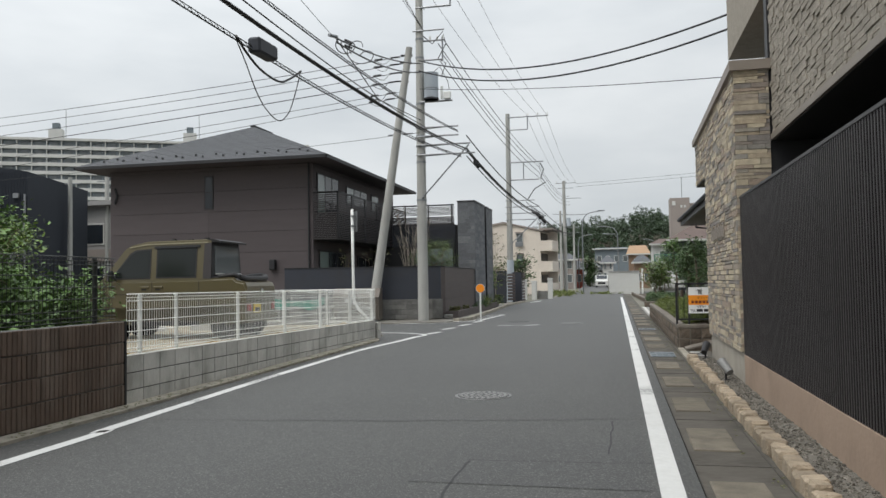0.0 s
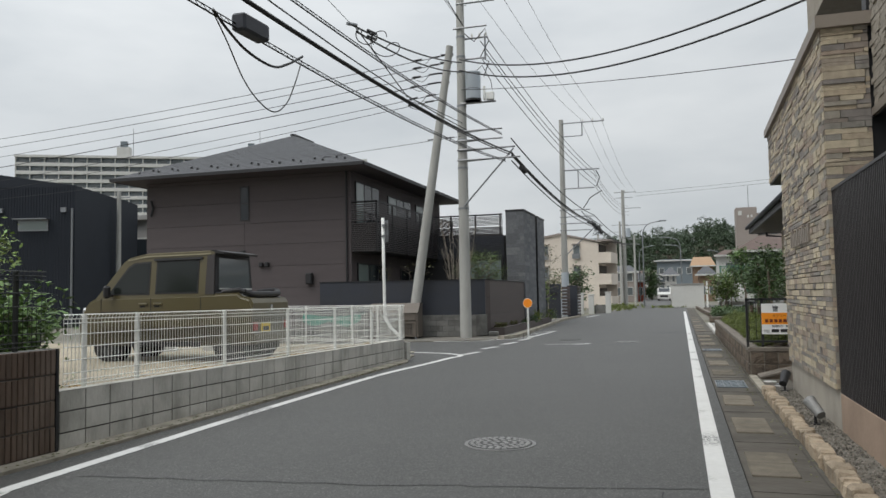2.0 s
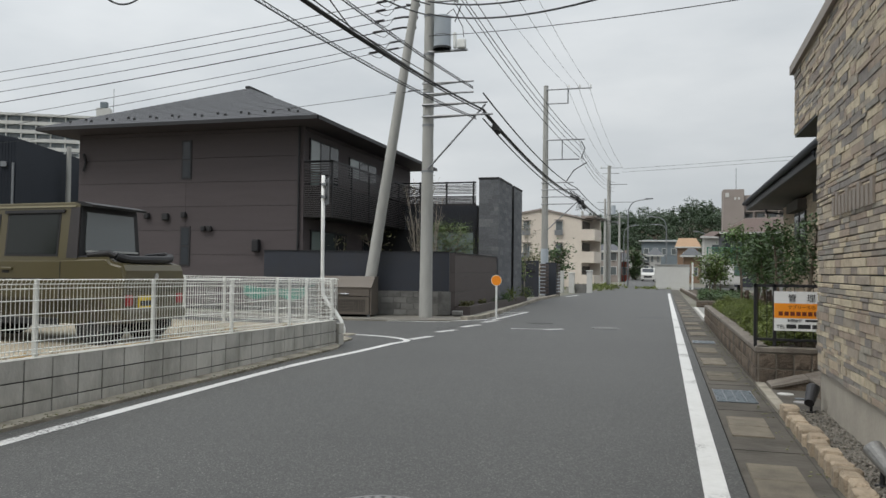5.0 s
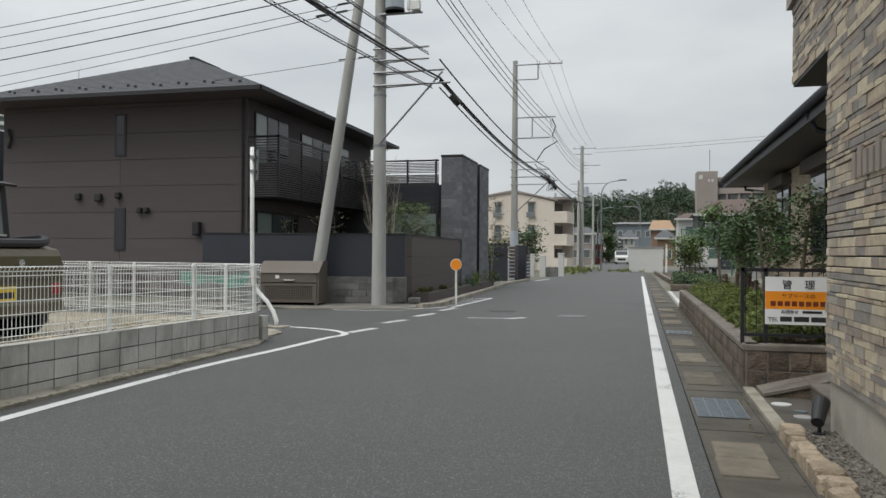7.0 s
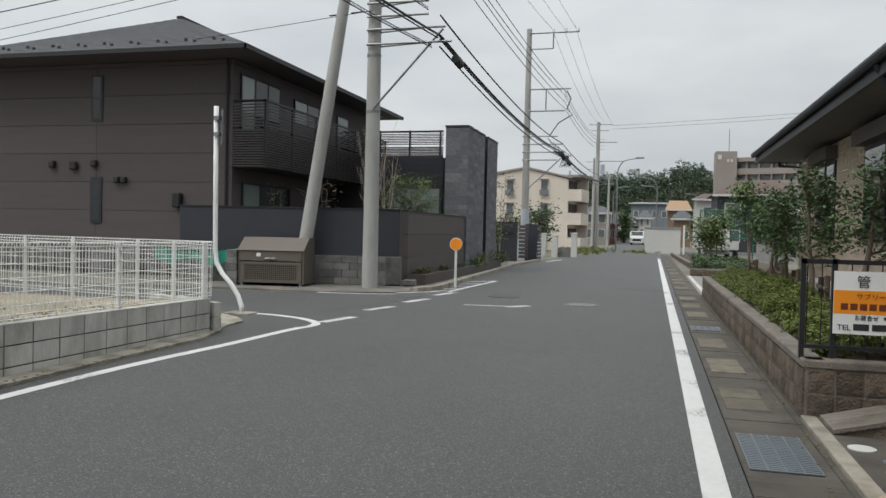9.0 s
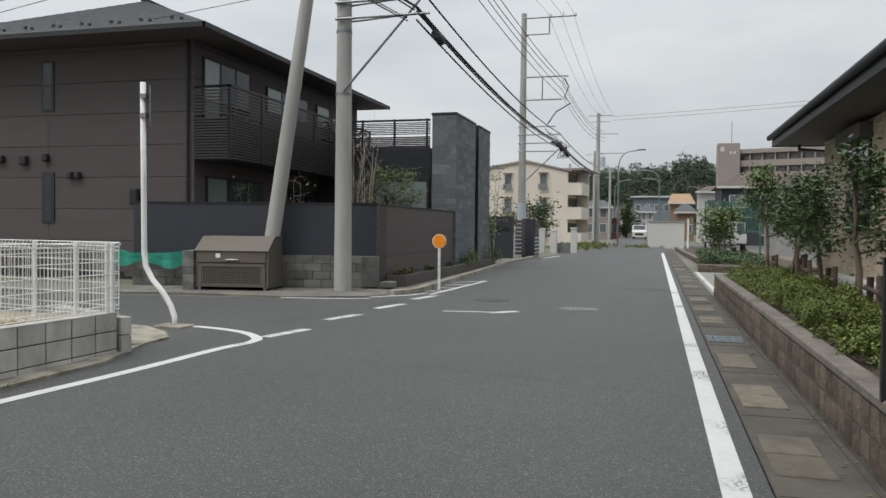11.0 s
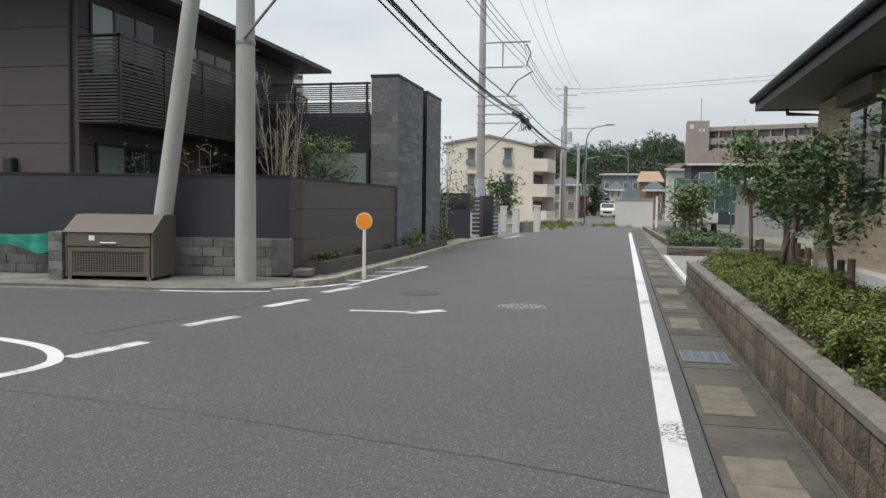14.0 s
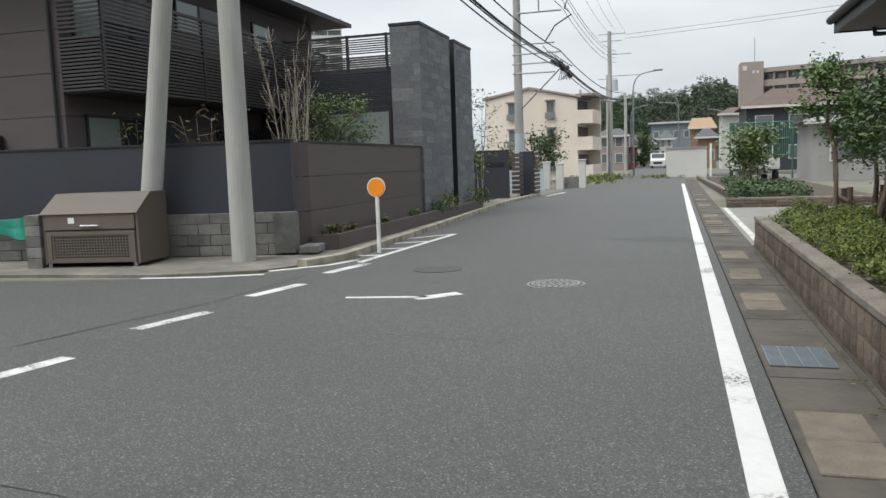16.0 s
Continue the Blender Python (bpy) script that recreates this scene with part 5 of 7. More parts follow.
part("core", boxed(-0.14, -0.01, 0.45, 6.9, 0, 1.83), M["dark"], g2)
part("cap", boxed(-0.17, 0.02, 0.45, 6.95, 1.84, 1.87), M["dark"], g2)
pl = root("front_planter", pose(-5.9, 26.1, 0, 0, 0, 1.2), "low brown planter strip with sparse plants", "planter")
part("edge", prism(bmesh.new(), [(0.0, 0.0), (0.42, 0.2), (0.42, 11.5), (0.32, 11.5), (0.32, 0.26), (0.0, 0.1)], "z", 0.0, 0.27), M["brown_panel"], pl)
part("soil", boxed(0.0, 0.33, 0.25, 11.5, 0.0, 0.22), M["soil"], pl)
rng = random.Random(17)
for i, (y, s, leafn) in enumerate(((26.6, 0.14, "leaf_dry"), (27.4, 0.13, "leaf_dry"), (29.0, 0.12, "leaf_dry"), (31.0, 0.14, "leaf"), (32.8, 0.2, "leaf"), (33.8, 0.3, "leaf_hedge"), (36.8, 0.34, "leaf_hedge"), (37.8, 0.26, "leaf"))):
    t = root("shrub", (-5.72, y, 0.2), "small shrub in the planter strip", "shrub", "planter shrubs")
    me = leaves([Vector((rng.gauss(0, s * 0.3), rng.gauss(0, s * 0.7), rng.uniform(0.02, s * 1.3))) for _ in range(20)], 260, 0.04, rng, s * 0.25, 1.5)
    me.materials.append(M[leafn])
    part("crown", me, None, t)
    part("twigs", tube(bmesh.new(), [(0, 0, -0.02), (0.02, 0.03, s)], 0.008, 4), M["bark"], t)
# garden trees
def bare_tree(base, height, spread, seed, label, stems, leafn, blades, bark="pale_bark"):
    """Many thin upright stems with fine side twigs and hardly a leaf."""
    rng = random.Random(seed)
    t = root("tree", base, label, "tree")
    wood, tips = bmesh.new(), []
    for k in range(stems):
        a, lean, h = rng.uniform(0, 6.28), rng.uniform(0.1, 1.0) * spread, height * rng.uniform(0.7, 1.0)
        pts = [Vector((math.cos(a) * (0.06 + lean * f * f) + rng.gauss(0, 0.012), math.sin(a) * (0.06 + lean * f * f) + rng.gauss(0, 0.012), h * f)) for f in (0, 0.17, 0.34, 0.5, 0.67, 0.84, 1.0)]
        tube(wood, pts, 0.016, 6, 0.22)
        for w in range(9):
            f = rng.uniform(0.3, 0.97)
            i = min(5, int(f * 6))
            p = pts[i].lerp(pts[i + 1], f * 6 - i)
            b, reach = rng.uniform(0, 6.28), rng.uniform(0.15, 0.45) * spread
            q = p + Vector((math.cos(b) * reach, math.sin(b) * reach, reach * rng.uniform(0.9, 2.2)))
            tube(wood, [p, p.lerp(q, 0.5) + Vector((math.cos(b), math.sin(b), 0)) * 0.03, q], 0.006, 4, 0.4)
            tips += [q, p.lerp(q, 0.6)]
    part("trunk", wood, M[bark], t, smooth=True)
    me = leaves(tips, blades, 0.03, rng, 0.06)
    me.materials.append(M[leafn])
    part("crown", me, None, t)


bare_tree((-8.2, 29.8, 0), 4.5, 0.75, 71, "thin multi-stemmed garden tree with bare pale twigs", 13, "leaf_dry", 160)
bare_tree((-7.6, 29.3, 0), 4.3, 0.55, 79, "thin multi-stemmed garden tree with bare pale twigs", 7, "leaf_dry", 90)
tree((-7.35, 30.4, 0), 2.95, 0.8, 72, "feathery green garden maple", 0.05, 4, "leaf_maple", 6500, 0.032, 0.12, "bark", 0.5, "", 9)
tree((-8.9, 27.7, 0), 2.7, 0.7, 73, "thin garden shrub with reddish twigs", 0.03, 3, "leaf_dry", 120, 0.06, 0.18, "bark", 0.4, "", 5)
tree((-9.9, 27.0, 0), 2.6, 0.4, 74, "thin leafless shrub in the garden", 0.02, 2, "leaf_dry", 60, 0.05, 0.12, "bark", 0.5, "", 3)
tree((-6.2, 39.3, 0), 3.9, 0.6, 75, "slender young tree with sparse leaves by the gate", 0.04, 4, "leaf_dry", 420, 0.06, 0.16, "pale_bark", 0.35, "", 6)
tree((-6.1, 38.4, 0), 2.0, 0.4, 76, "yellow green shrub by the gate", 0.03, 3, "leaf_light", 360, 0.06, 0.14, "bark", 0.4, "", 4)
# gate and driveway beyond the tower
gt = root("slatted_gate", (-7.55, 43.8, 0), "charcoal gate panels with a slatted brown gate", "gate")
part("post_panel", boxed(0.0, 1.35, 0.0, 0.25, -0.05, 1.88), M["navy"], gt, "charcoal panel")
part("letter_slot", boxed(0.15, 1.2, -0.02, 0.0, 1.25, 1.42), M["dark"], gt)
for i in range(9):
    part("slat", boxed(1.30, 1.75, 0.9, 0.95, 0.15 + 0.18 * i, 0.29 + 0.18 * i), M["brown_panel"], gt)
part("post_panel", boxed(1.52, 2.08, 1.4, 1.65, -0.05, 1.8), M["navy"], gt, "charcoal panel")
for i in range(10):
    part("slat", boxed(2.09, 2.15, 1.5, 2.6, 0.1 + 0.17 * i, 0.22 + 0.17 * i), M["brown_panel"], gt)


# ---- utility poles and cables ----
def utility_pole(base, top, r0, r1, label):
    t = root("utility_pole", base, label, "utility pole")
    d = Vector(top) - Vector(base)
    part("shaft", rodded((0, 0, -0.1), d, r0, r1, 20), M["pole"], t, smooth=False)
    return t


def insulator(t, p, s=1.0):
    bm = bmesh.new()
    for k in range(3):
        rod(bm, (p[0], p[1], p[2] + 0.05 * k * s), (p[0], p[1], p[2] + (0.05 * k + 0.03) * s), 0.05 * s, 0.035 * s, 10)
    rod(bm, (p[0], p[1], p[2] - 0.05), (p[0], p[1], p[2] + 0.17 * s), 0.018, n=6)
    part("insulator", bm, M["white_post"], t, "white porcelain insulator")


P1 = Vector((-6.38, 24.75, 0))
p1 = utility_pole(P1, P1 + Vector((0, 0, 13.2)), 0.185, 0.11, "tall grey concrete utility pole with cross arms and a transformer")


def arm(t, z, x0, x1, y=0.0, r=0.03, dy=0.0):
    part("cross_arm", rodded((x0, y, z), (x1, y + dy, z), r, n=8), M["galv"], t, "galvanised cross arm")


arm(p1, 12.9, -0.9, 1.2, -0.12)
arm(p1, 10.72, -0.1, 1.15, -0.1, 0.035)
part("bracket", rodded((1.12, -0.1, 10.7), (1.12, -0.1, 10.95), 0.03), M["galv"], p1)
arm(p1, 9.9, -0.2, 0.9, -0.15)
arm(p1, 9.62, -0.05, 0.85, 0.12)
arm(p1, 8.95, -0.05, 0.8, 0.12)
part("bracket", rodded((0.78, 0.12, 8.9), (0.78, 0.12, 9.7), 0.03), M["galv"], p1)
for z, x1 in ((6.55, 1.35), (6.25, 1.35), (5.95, 1.75), (5.62, 1.9)):
    arm(p1, z, -0.12, x1, -0.2, 0.028)
    arm(p1, z + 0.02, -0.15, x1 * 0.85, 0.2, 0.02, -0.35)
part("brace", rodded((0.05, -0.15, 4.15), (1.7, -0.2, 5.9), 0.025), M["galv"], p1, "steel brace")
for z in (4.1, 5.4, 5.65, 5.95, 6.3, 6.6, 7.4, 8.5, 9.0, 9.65):
    part("band", rodded((0, 0, z - 0.03), (0, 0, z + 0.03), 0.195 - 0.0055 * z, n=20), M["galv"], p1, "steel band")
for i in range(22):
    a = (0.6 if i % 2 else 2.6)
    z = 1.9 + 0.42 * i
    if z < 4.5 or i % 3 == 0:
        part("step_bolt", rodded((math.cos(a) * 0.1, math.sin(a) * 0.1, z), (math.cos(a) * 0.22, math.sin(a) * 0.22, z), 0.008, n=6), M["galv"], p1)
tr = part("transformer", rodded((0.42, -0.12, 7.5), (0.42, -0.12, 8.38), 0.24, n=24), M["trafo"], p1, "cylindrical grey transformer")
part("lid", rodded((0.42, -0.12, 8.38), (0.42, -0.12, 8.42), 0.25, n=24), M["trafo"], tr)
part("rib", rodded((0.42, -0.12, 7.86), (0.42, -0.12, 7.89), 0.248, n=24), M["galv"], tr)
part("rib", rodded((0.42, -0.12, 7.5), (0.42, -0.12, 7.56), 0.255, n=24), M["dark"], tr)
arm(p1, 7.45, 0.0, 1.15, -0.12, 0.035)
part("cutout", boxed(0.85, 1.1, -0.2, -0.05, 7.5, 7.75, 0.02), M["white_post"], p1, "white cutout switches")
part("cutout", boxed(0.75, 0.83, -0.2, -0.1, 7.5, 7.95, 0.02), M["white_post"], p1, "white cutout switches")
for x in (-0.8, 0.2, 1.1):
    insulator(p1, (x, -0.12, 12.95))
for x in (0.35, 0.6, 0.8):
    insulator(p1, (x, 0.12, 9.65), 0.8)
part("wire_tangle", tube(bmesh.new(), [(0.1, 0.1, 9.8), (0.5, -0.2, 9.4), (0.8, 0.1, 9.9), (0.95, -0.1, 9.4), (0.6, 0.2, 9.0), (0.9, 0.1, 8.8), (0.75, 0, 8.3)], 0.018, 5), M["cable"], p1)
part("wire_tangle", tube(bmesh.new(), [(0.45, -0.12, 8.42), (0.75, -0.2, 8.6), (1.0, -0.1, 8.1), (1.05, -0.15, 7.8)], 0.012, 5), M["cable"], p1)

P0 = Vector((-8.3, 24.95, 0))
p0 = utility_pole(P0, (-6.78, 24.88, 9.45), 0.175, 0.115, "leaning grey concrete prop pole beside the main pole")
for z in (8.3, 8.6, 8.95, 9.2):
    f = z / 9.45
    part("band", rodded((1.52 * f - 0.01, 0, z - 0.03), (1.52 * f, 0, z + 0.03), 0.135, n=16), M["galv"], p0)
    part("insulator", rodded((1.52 * f - 0.28, -0.05, z), (1.52 * f - 0.1, 0, z), 0.03, n=8), M["dark"], p0)

P2 = Vector((-6.42, 47.4, 0))
p2 = utility_pole(P2, P2 + Vector((0, 0, 11.8)), 0.21, 0.13, "grey concrete utility pole with wide cross arms")
arm(p2, 11.55, 0, 2.55, -0.1, 0.04)
arm(p2, 10.75, 0, 1.25, -0.1, 0.035)
part("bracket", rodded((1.25, -0.1, 10.75), (1.25, -0.1, 11.55), 0.035), M["galv"], p2)
arm(p2, 8.7, 0, 2.2, -0.1, 0.04)
arm(p2, 7.6, 0, 1.9, -0.1, 0.04)
part("bracket", rodded((0.95, -0.1, 7.6), (0.95, -0.1, 8.7), 0.03), M["galv"], p2)
for z, x in ((6.3, 1.6), (5.9, 1.9), (5.5, 2.0), (5.1, 1.6)):
    arm(p2, z, -0.2, x, -0.15, 0.03)
part("brace", rodded((0.1, -0.1, 3.6), (2.0, -0.1, 5.4), 0.03), M["galv"], p2)
for x in (1.3, 1.9, 2.5):
    insulator(p2, (x, -0.1, 11.6))
part("wire_tangle", tube(bmesh.new(), [(2.0, -0.1, 8.6), (2.2, 0, 8.2), (2.0, 0.1, 7.7), (2.3, 0, 7.4), (1.6, 0, 7.0), (1.2, 0, 6.4)], 0.03, 5), M["cable"], p2)
for x, z, a, r in ((1.75, 5.35, 0.25, 0.09), (1.95, 5.2, -0.3, 0.11), (1.5, 5.5, 0.1, 0.07), (2.1, 5.0, 0.5, 0.08)):
    part("splice_case", rodded((x, -0.35, z + 0.1 * a), (x + 0.1, 0.25, z - 0.2 * a), r, n=10), M["cable"], p2, "black splice case")
for k in range(5):
    part("wire_tangle", tube(bmesh.new(), [(1.1 + 0.25 * k, -0.15, 6.2 - 0.2 * k), (1.5 + 0.2 * k, 0.0, 5.7 - 0.1 * k), (1.9, -0.1, 5.3), (1.7 + 0.12 * k, 0.05, 4.75), (2.1, 0.1, 4.95 + 0.1 * k)], 0.018, 5), M["cable"], p2)
part("guard", rodded((0, 0, 0.0), (0, 0, 2.6), 0.225, 0.215, 16), M["trafo"], p2, "plastic pole guard")

P3 = Vector((-4.75, 75, 0))
p3 = utility_pole(P3, P3 + Vector((0, 0, 10.9)), 0.21, 0.14, "grey concrete utility pole at the crossing")
arm(p3, 10.7, -0.8, 1.2)
arm(p3, 10.2, -0.6, 0.9)
arm(p3, 9.2, -0.2, 1.6)
for x in (-0.7, 0.2, 1.1):
    insulator(p3, (x, 0, 10.75))
part("transformer", rodded((0.4, -0.1, 6.5), (0.4, -0.1, 7.3), 0.2, n=16), M["trafo"], p3)
arm(p3, 7.6, -0.3, 2.2)
for i, (x, y, h) in enumerate(((-6.3, 92, 9.5), (-5.6, 108, 9.0), (-6.5, 125, 10.0), (-8.0, 84, 7.5))):
    t = utility_pole((x, y, 0), (x, y, h), 0.18, 0.11, "distant grey concrete utility pole")
    arm(t, h - 0.4, -0.9, 0.9)
    arm(t, h - 1.2, -0.7, 0.7)
for x, y, h in ((-34, 46, 9.0), (-32.2, 40, 8.0)):
    t = utility_pole((x, y, 0), (x, y, h), 0.17, 0.12, "grey utility pole behind the houses")
    arm(t, h - 0.4, -0.8, 0.8)


def cable(pts, r, label, name="cable", n=5):
    return solo(name, tube(bmesh.new(), pts, r, n), M["cable"], label, "cable")


def lashed(a, b, sag, r, label, pitch=0.16):
    """A messenger wire, a cable close below it and the thin lashing between them."""
    t = root("cable", (0, 0, 0), label, "cable")
    low = Vector((0.01, 0, -0.06))
    part("messenger", tube(bmesh.new(), hang(a, b, sag, 30), r * 0.3, 4), M["cable"], t)
    part("line", tube(bmesh.new(), [p + low for p in hang(a, b, sag, 30)], r * 0.4, 5), M["cable"], t)
    fine = hang(a, b, sag, int((Vector(b) - Vector(a)).length / pitch * 2))
    part("lashing", tube(bmesh.new(), [p + low * (i % 2) for i, p in enumerate(fine)], 0.005, 3), M["cable"], t)


QA, QB = (-4.75, 24.55, 5.75), (-4.6, 47.3, 5.5)
cable(hang((-4.8, -14, 6.3), QA, 1.05, 30), 0.026, "thick black communication cable over the street")
cable(hang((-4.77, -14, 6.22), (-4.8, 24.55, 5.7), 1.0, 30), 0.016, "black communication cable over the street")
lashed((-4.9, -14, 6.9), (-5.05, 24.55, 6.4), 1.05, 0.03, "black cable lashed to a messenger wire")
lashed((-4.8, -14, 6.0), (-4.95, 24.55, 5.55), 1.1, 0.028, "black cable lashed to a messenger wire")
cable(hang((-5.1, -14, 7.4), (-6.2, 24.6, 6.6), 1.0, 30), 0.014, "thin black wire over the street")
for dz, r in ((0, 0.036), (-0.08, 0.02), (0.45, 0.022), (-0.25, 0.02)):
    cable(hang((-4.75, 24.55, 5.75 + dz), (-4.6, 47.3, 5.5 + dz), 0.35), r, "black communication cable between the poles")
    cable(hang((-4.6, 47.3, 5.5 + dz), (-3.9, 75, 5.9 + dz), 0.5), r, "black communication cable between the poles")
solo("cable_box", boxed(-0.10, 0.10, -0.3, 0.3, -0.11, 0.11, 0.03), M["navy"], "black splice box hung on the cable", "splice box", at=pose(-4.85, 9.4, 4.70, 2, 0, 0))
solo("cable_box", rodded((0, -0.2, 0), (0, 0.25, -0.05), 0.1, n=12), M["cable"], "black splice case below the cross arm", "splice box", at=Matrix.Translation((-4.6, 25.6, 5.42)))
cable(smooth([(-4.9, 8.7, 4.62), (-4.9, 8.95, 4.4), (-4.9, 9.3, 4.05), (-4.9, 9.65, 3.86), (-4.9, 10.05, 3.80), (-4.9, 10.4, 4.0), (-4.9, 10.65, 4.35), (-4.9, 10.85, 4.72)]), 0.009, "slack loop of thin black cable")
cable(smooth([(-4.86, 8.6, 4.66), (-4.86, 8.9, 4.52), (-4.84, 9.3, 4.38), (-4.84, 9.9, 4.36), (-4.84, 10.3, 4.5), (-4.84, 10.75, 4.74)]), 0.018, "slack loop of black cable")
# service lines to the left
for a, b, s, r in (((-6.9, 24.85, 9.15), (-60, 38, 10.9), 0.5, 0.012), ((-6.92, 24.85, 8.9), (-60, 38, 10.3), 0.5, 0.012), ((-6.95, 24.85, 8.6), (-60, 38, 9.6), 0.5, 0.012),
                   ((-7.0, 24.85, 8.3), (-60, 38, 8.5), 0.35, 0.017), ((-7.05, 24.8, 7.9), (-60, 38, 7.6), 0.4, 0.010), ((-7.1, 24.8, 7.7), (-60, 38, 7.1), 0.5, 0.010),
                   ((-6.4, 24.6, 6.4), (-60, 40, 8.0), 0.5, 0.008)):
    cable(hang(a, b, s, 20), r, "thin black service line strung overhead")
    d = (Vector(b) - Vector(a)).normalized()
    for k0, k1 in ((0.25, 0.6), (0.95, 1.25)):
        solo("line_clamp", rodded(Vector(a) + d * k0, Vector(a) + d * k1, 0.03 if r > 0.009 else 0.018, n=8), M["cable"], "black sleeve insulator on a service line", "insulator", group="service line insulators")
    if r > 0.009:
        q0, q1 = Vector(a) + d * 0.6, Vector(a) + d * 1.3
        cable(smooth([q0, (q0 + q1) / 2 + Vector((0.1, -0.1, -0.22)), q1 + Vector((0, 0, 0.0))]), 0.009, "slack jumper wire at the service lines")
KNOB = Vector((-5.56, 14.15, 6.42))
cable(hang(KNOB, (-6.3, 24.5, 8.75), 0.15), 0.02, "black service line strung overhead")
cable(hang(KNOB + Vector((0.05, 0.1, -0.1)), (-6.3, 24.5, 8.45), 0.2), 0.02, "black service line strung overhead")
cable(hang(KNOB, (-5.2, 3.5, 7.4), 0.1), 0.006, "thin stay wire strung overhead")
solo("wire_clamp", rodded(KNOB - Vector((0.05, 0.1, 0)), KNOB + Vector((0.05, 0.1, 0.02)), 0.035, n=8), M["galv"], "small line clamp with coiled wire", "clamp")
cable([KNOB + Vector((0.13 * math.cos(a) - 0.05 + 0.03 * a, 0.25 + 0.05 * a, 0.13 * math.sin(a) - 0.1)) for a in (0.3 * i for i in range(34))], 0.011, "coiled slack of black wire")
cable([KNOB + Vector((0.24 * math.cos(a) + 0.1, 0.9 + 0.12 * a, 0.2 * math.sin(a) + 0.02)) for a in (0.35 * i for i in range(26))], 0.010, "coiled slack of black wire")
cable(smooth([KNOB + Vector((0.0, 0.2, 0)), KNOB + Vector((0.1, 1.2, -0.35)), KNOB + Vector((0.2, 2.4, -0.75)), (-5.9, 18.5, 6.1), (-6.3, 24.5, 6.8)]), 0.012, "slack black drop wire")
for dz in (0.0, -0.3):
    solo("line_clamp", rodded(KNOB + Vector((-0.05, 0.9, 0.2 + dz * 0.4)), KNOB + Vector((-0.12, 1.5, 0.33 + dz * 0.4)), 0.028, n=8), M["cable"], "black sleeve insulator on a service line", "insulator", group="service line insulators")
for a, b, s in (((-6.35, 24.5, 8.85), (2.2, 14.2, 6.2), 0.62), ((-6.35, 24.5, 8.5), (2.2, 14.3, 5.95), 0.62)):
    cable(hang(a, b, s, 20), 0.022, "thick black service line to the apartment block")
cable(hang((-6.35, 24.6, 7.9), (2.6, 15.5, 5.35), 0.12), 0.009, "thin service line to the apartment block")
# high lines along the street
for x1, x2, x0 in ((-7.2, -5.25, -7.6), (-6.2, -4.65, -6.7), (-5.3, -4.05, -5.8)):
    cable(hang((x0, -14, 13.4), (x1, 24.63, 13.1), 0.9, 20), 0.008, "thin high voltage line overhead")
    cable(hang((x1, 24.63, 13.1), (x2, 47.3, 11.75), 0.5, 16), 0.008, "thin high voltage line overhead")
    cable(hang((x2, 47.3, 11.75), (x2 + 0.4, 75, 10.9), 0.6, 16), 0.008, "thin high voltage line overhead")
for z, x in ((9.7, -5.6), (9.5, -5.75), (9.2, -5.65), (8.9, -5.7)):
    cable(hang((x, 24.87, z), (-4.5 + 0.1 * (z - 9), 47.3, z - 1.2), 0.35, 16), 0.014, "black low voltage line between the poles")
    cable(hang((-4.5, 47.3, z - 1.2), (-4.2, 75, z - 0.3), 0.6, 16), 0.012, "black low voltage line between the poles")
for z in (10.6, 10.3):
    cable(hang((-3.6, 75, z), (70, 62, z + 6), 1.2, 20), 0.012, "thin line to the distant houses")
for x in (-7.0, -6.3, -5.9):
    cable(hang((x + 3.0, -14, 10.5), (-6.2, 24.7, 9.9), 0.6, 20), 0.008, "thin overhead wire along the street")

# ---- corner furniture ----
post = root("sign_post", (-6.24, 18.66, 0), "white painted cranked steel post with an edge-on sign plate", "sign post")
crank = [(0, 0, -0.05), (0, 0, 0.12), (-0.06, 0, 0.28), (-0.2, 0.02, 0.46), (-0.38, 0.05, 0.62), (-0.5, 0.07, 0.80), (-0.53, 0.08, 1.0), (-0.54, 0.08, 2.0), (-0.55, 0.08, 3.28)]
part("pipe", tube(bmesh.new(), crank, 0.038, 12), M["white_post"], post, smooth=True)
part("plate", boxed(-0.16, 0.16, -0.008, 0.008, 2.68, 3.22), M["galv"], post, "thin grey sign plate", at=pose(-0.47, 0.12, 0, 0, 0, 125))
part("clip", boxed(-0.56, -0.47, 0.02, 0.14, 2.8, 2.86), M["galv"], post)
part("clip", boxed(-0.56, -0.47, 0.02, 0.14, 3.06, 3.12), M["galv"], post)

mark = root("reflector_post", (-4.62, 25.95, 0), "round orange reflector on a short white post", "reflector post")
part("pole", rodded((0, 0, -0.05), (0, 0, 0.95), 0.032, n=14), M["white_post"], mark)
part("rim", rodded((0, -0.012, 1.06), (0, 0.03, 1.06), 0.162, n=36), M["trim"], mark, "white rim")
part("rim", rodded((0, -0.02, 1.06), (0, -0.01, 1.06), 0.158, n=36), M["white_post"], mark, "white rim")
part("reflector", rodded((0, -0.032, 1.06), (0, -0.018, 1.06), 0.14, 0.145, 36), M["amber"], mark, "orange reflector disc")

# refuse box with a perforated front
binr = root("refuse_box", pose(-9.28, 23.86, 0.014, 0, 0, 9) @ Matrix.Diagonal((1, 1, 0.965, 1)), "bronze coloured metal refuse box with a sloping lid", "refuse box")
bw, bd = 1.52, 0.92
side = [(0.0, 0.05), (0.0, 0.84), (0.42, 1.13), (bd, 1.13), (bd, 0.05)]
part("side_panel", prism(bmesh.new(), side, "x", -0.02, 0.02), M["bin"], binr)
part("side_panel", prism(bmesh.new(), side, "x", bw - 0.02, bw + 0.02), M["bin"], binr)
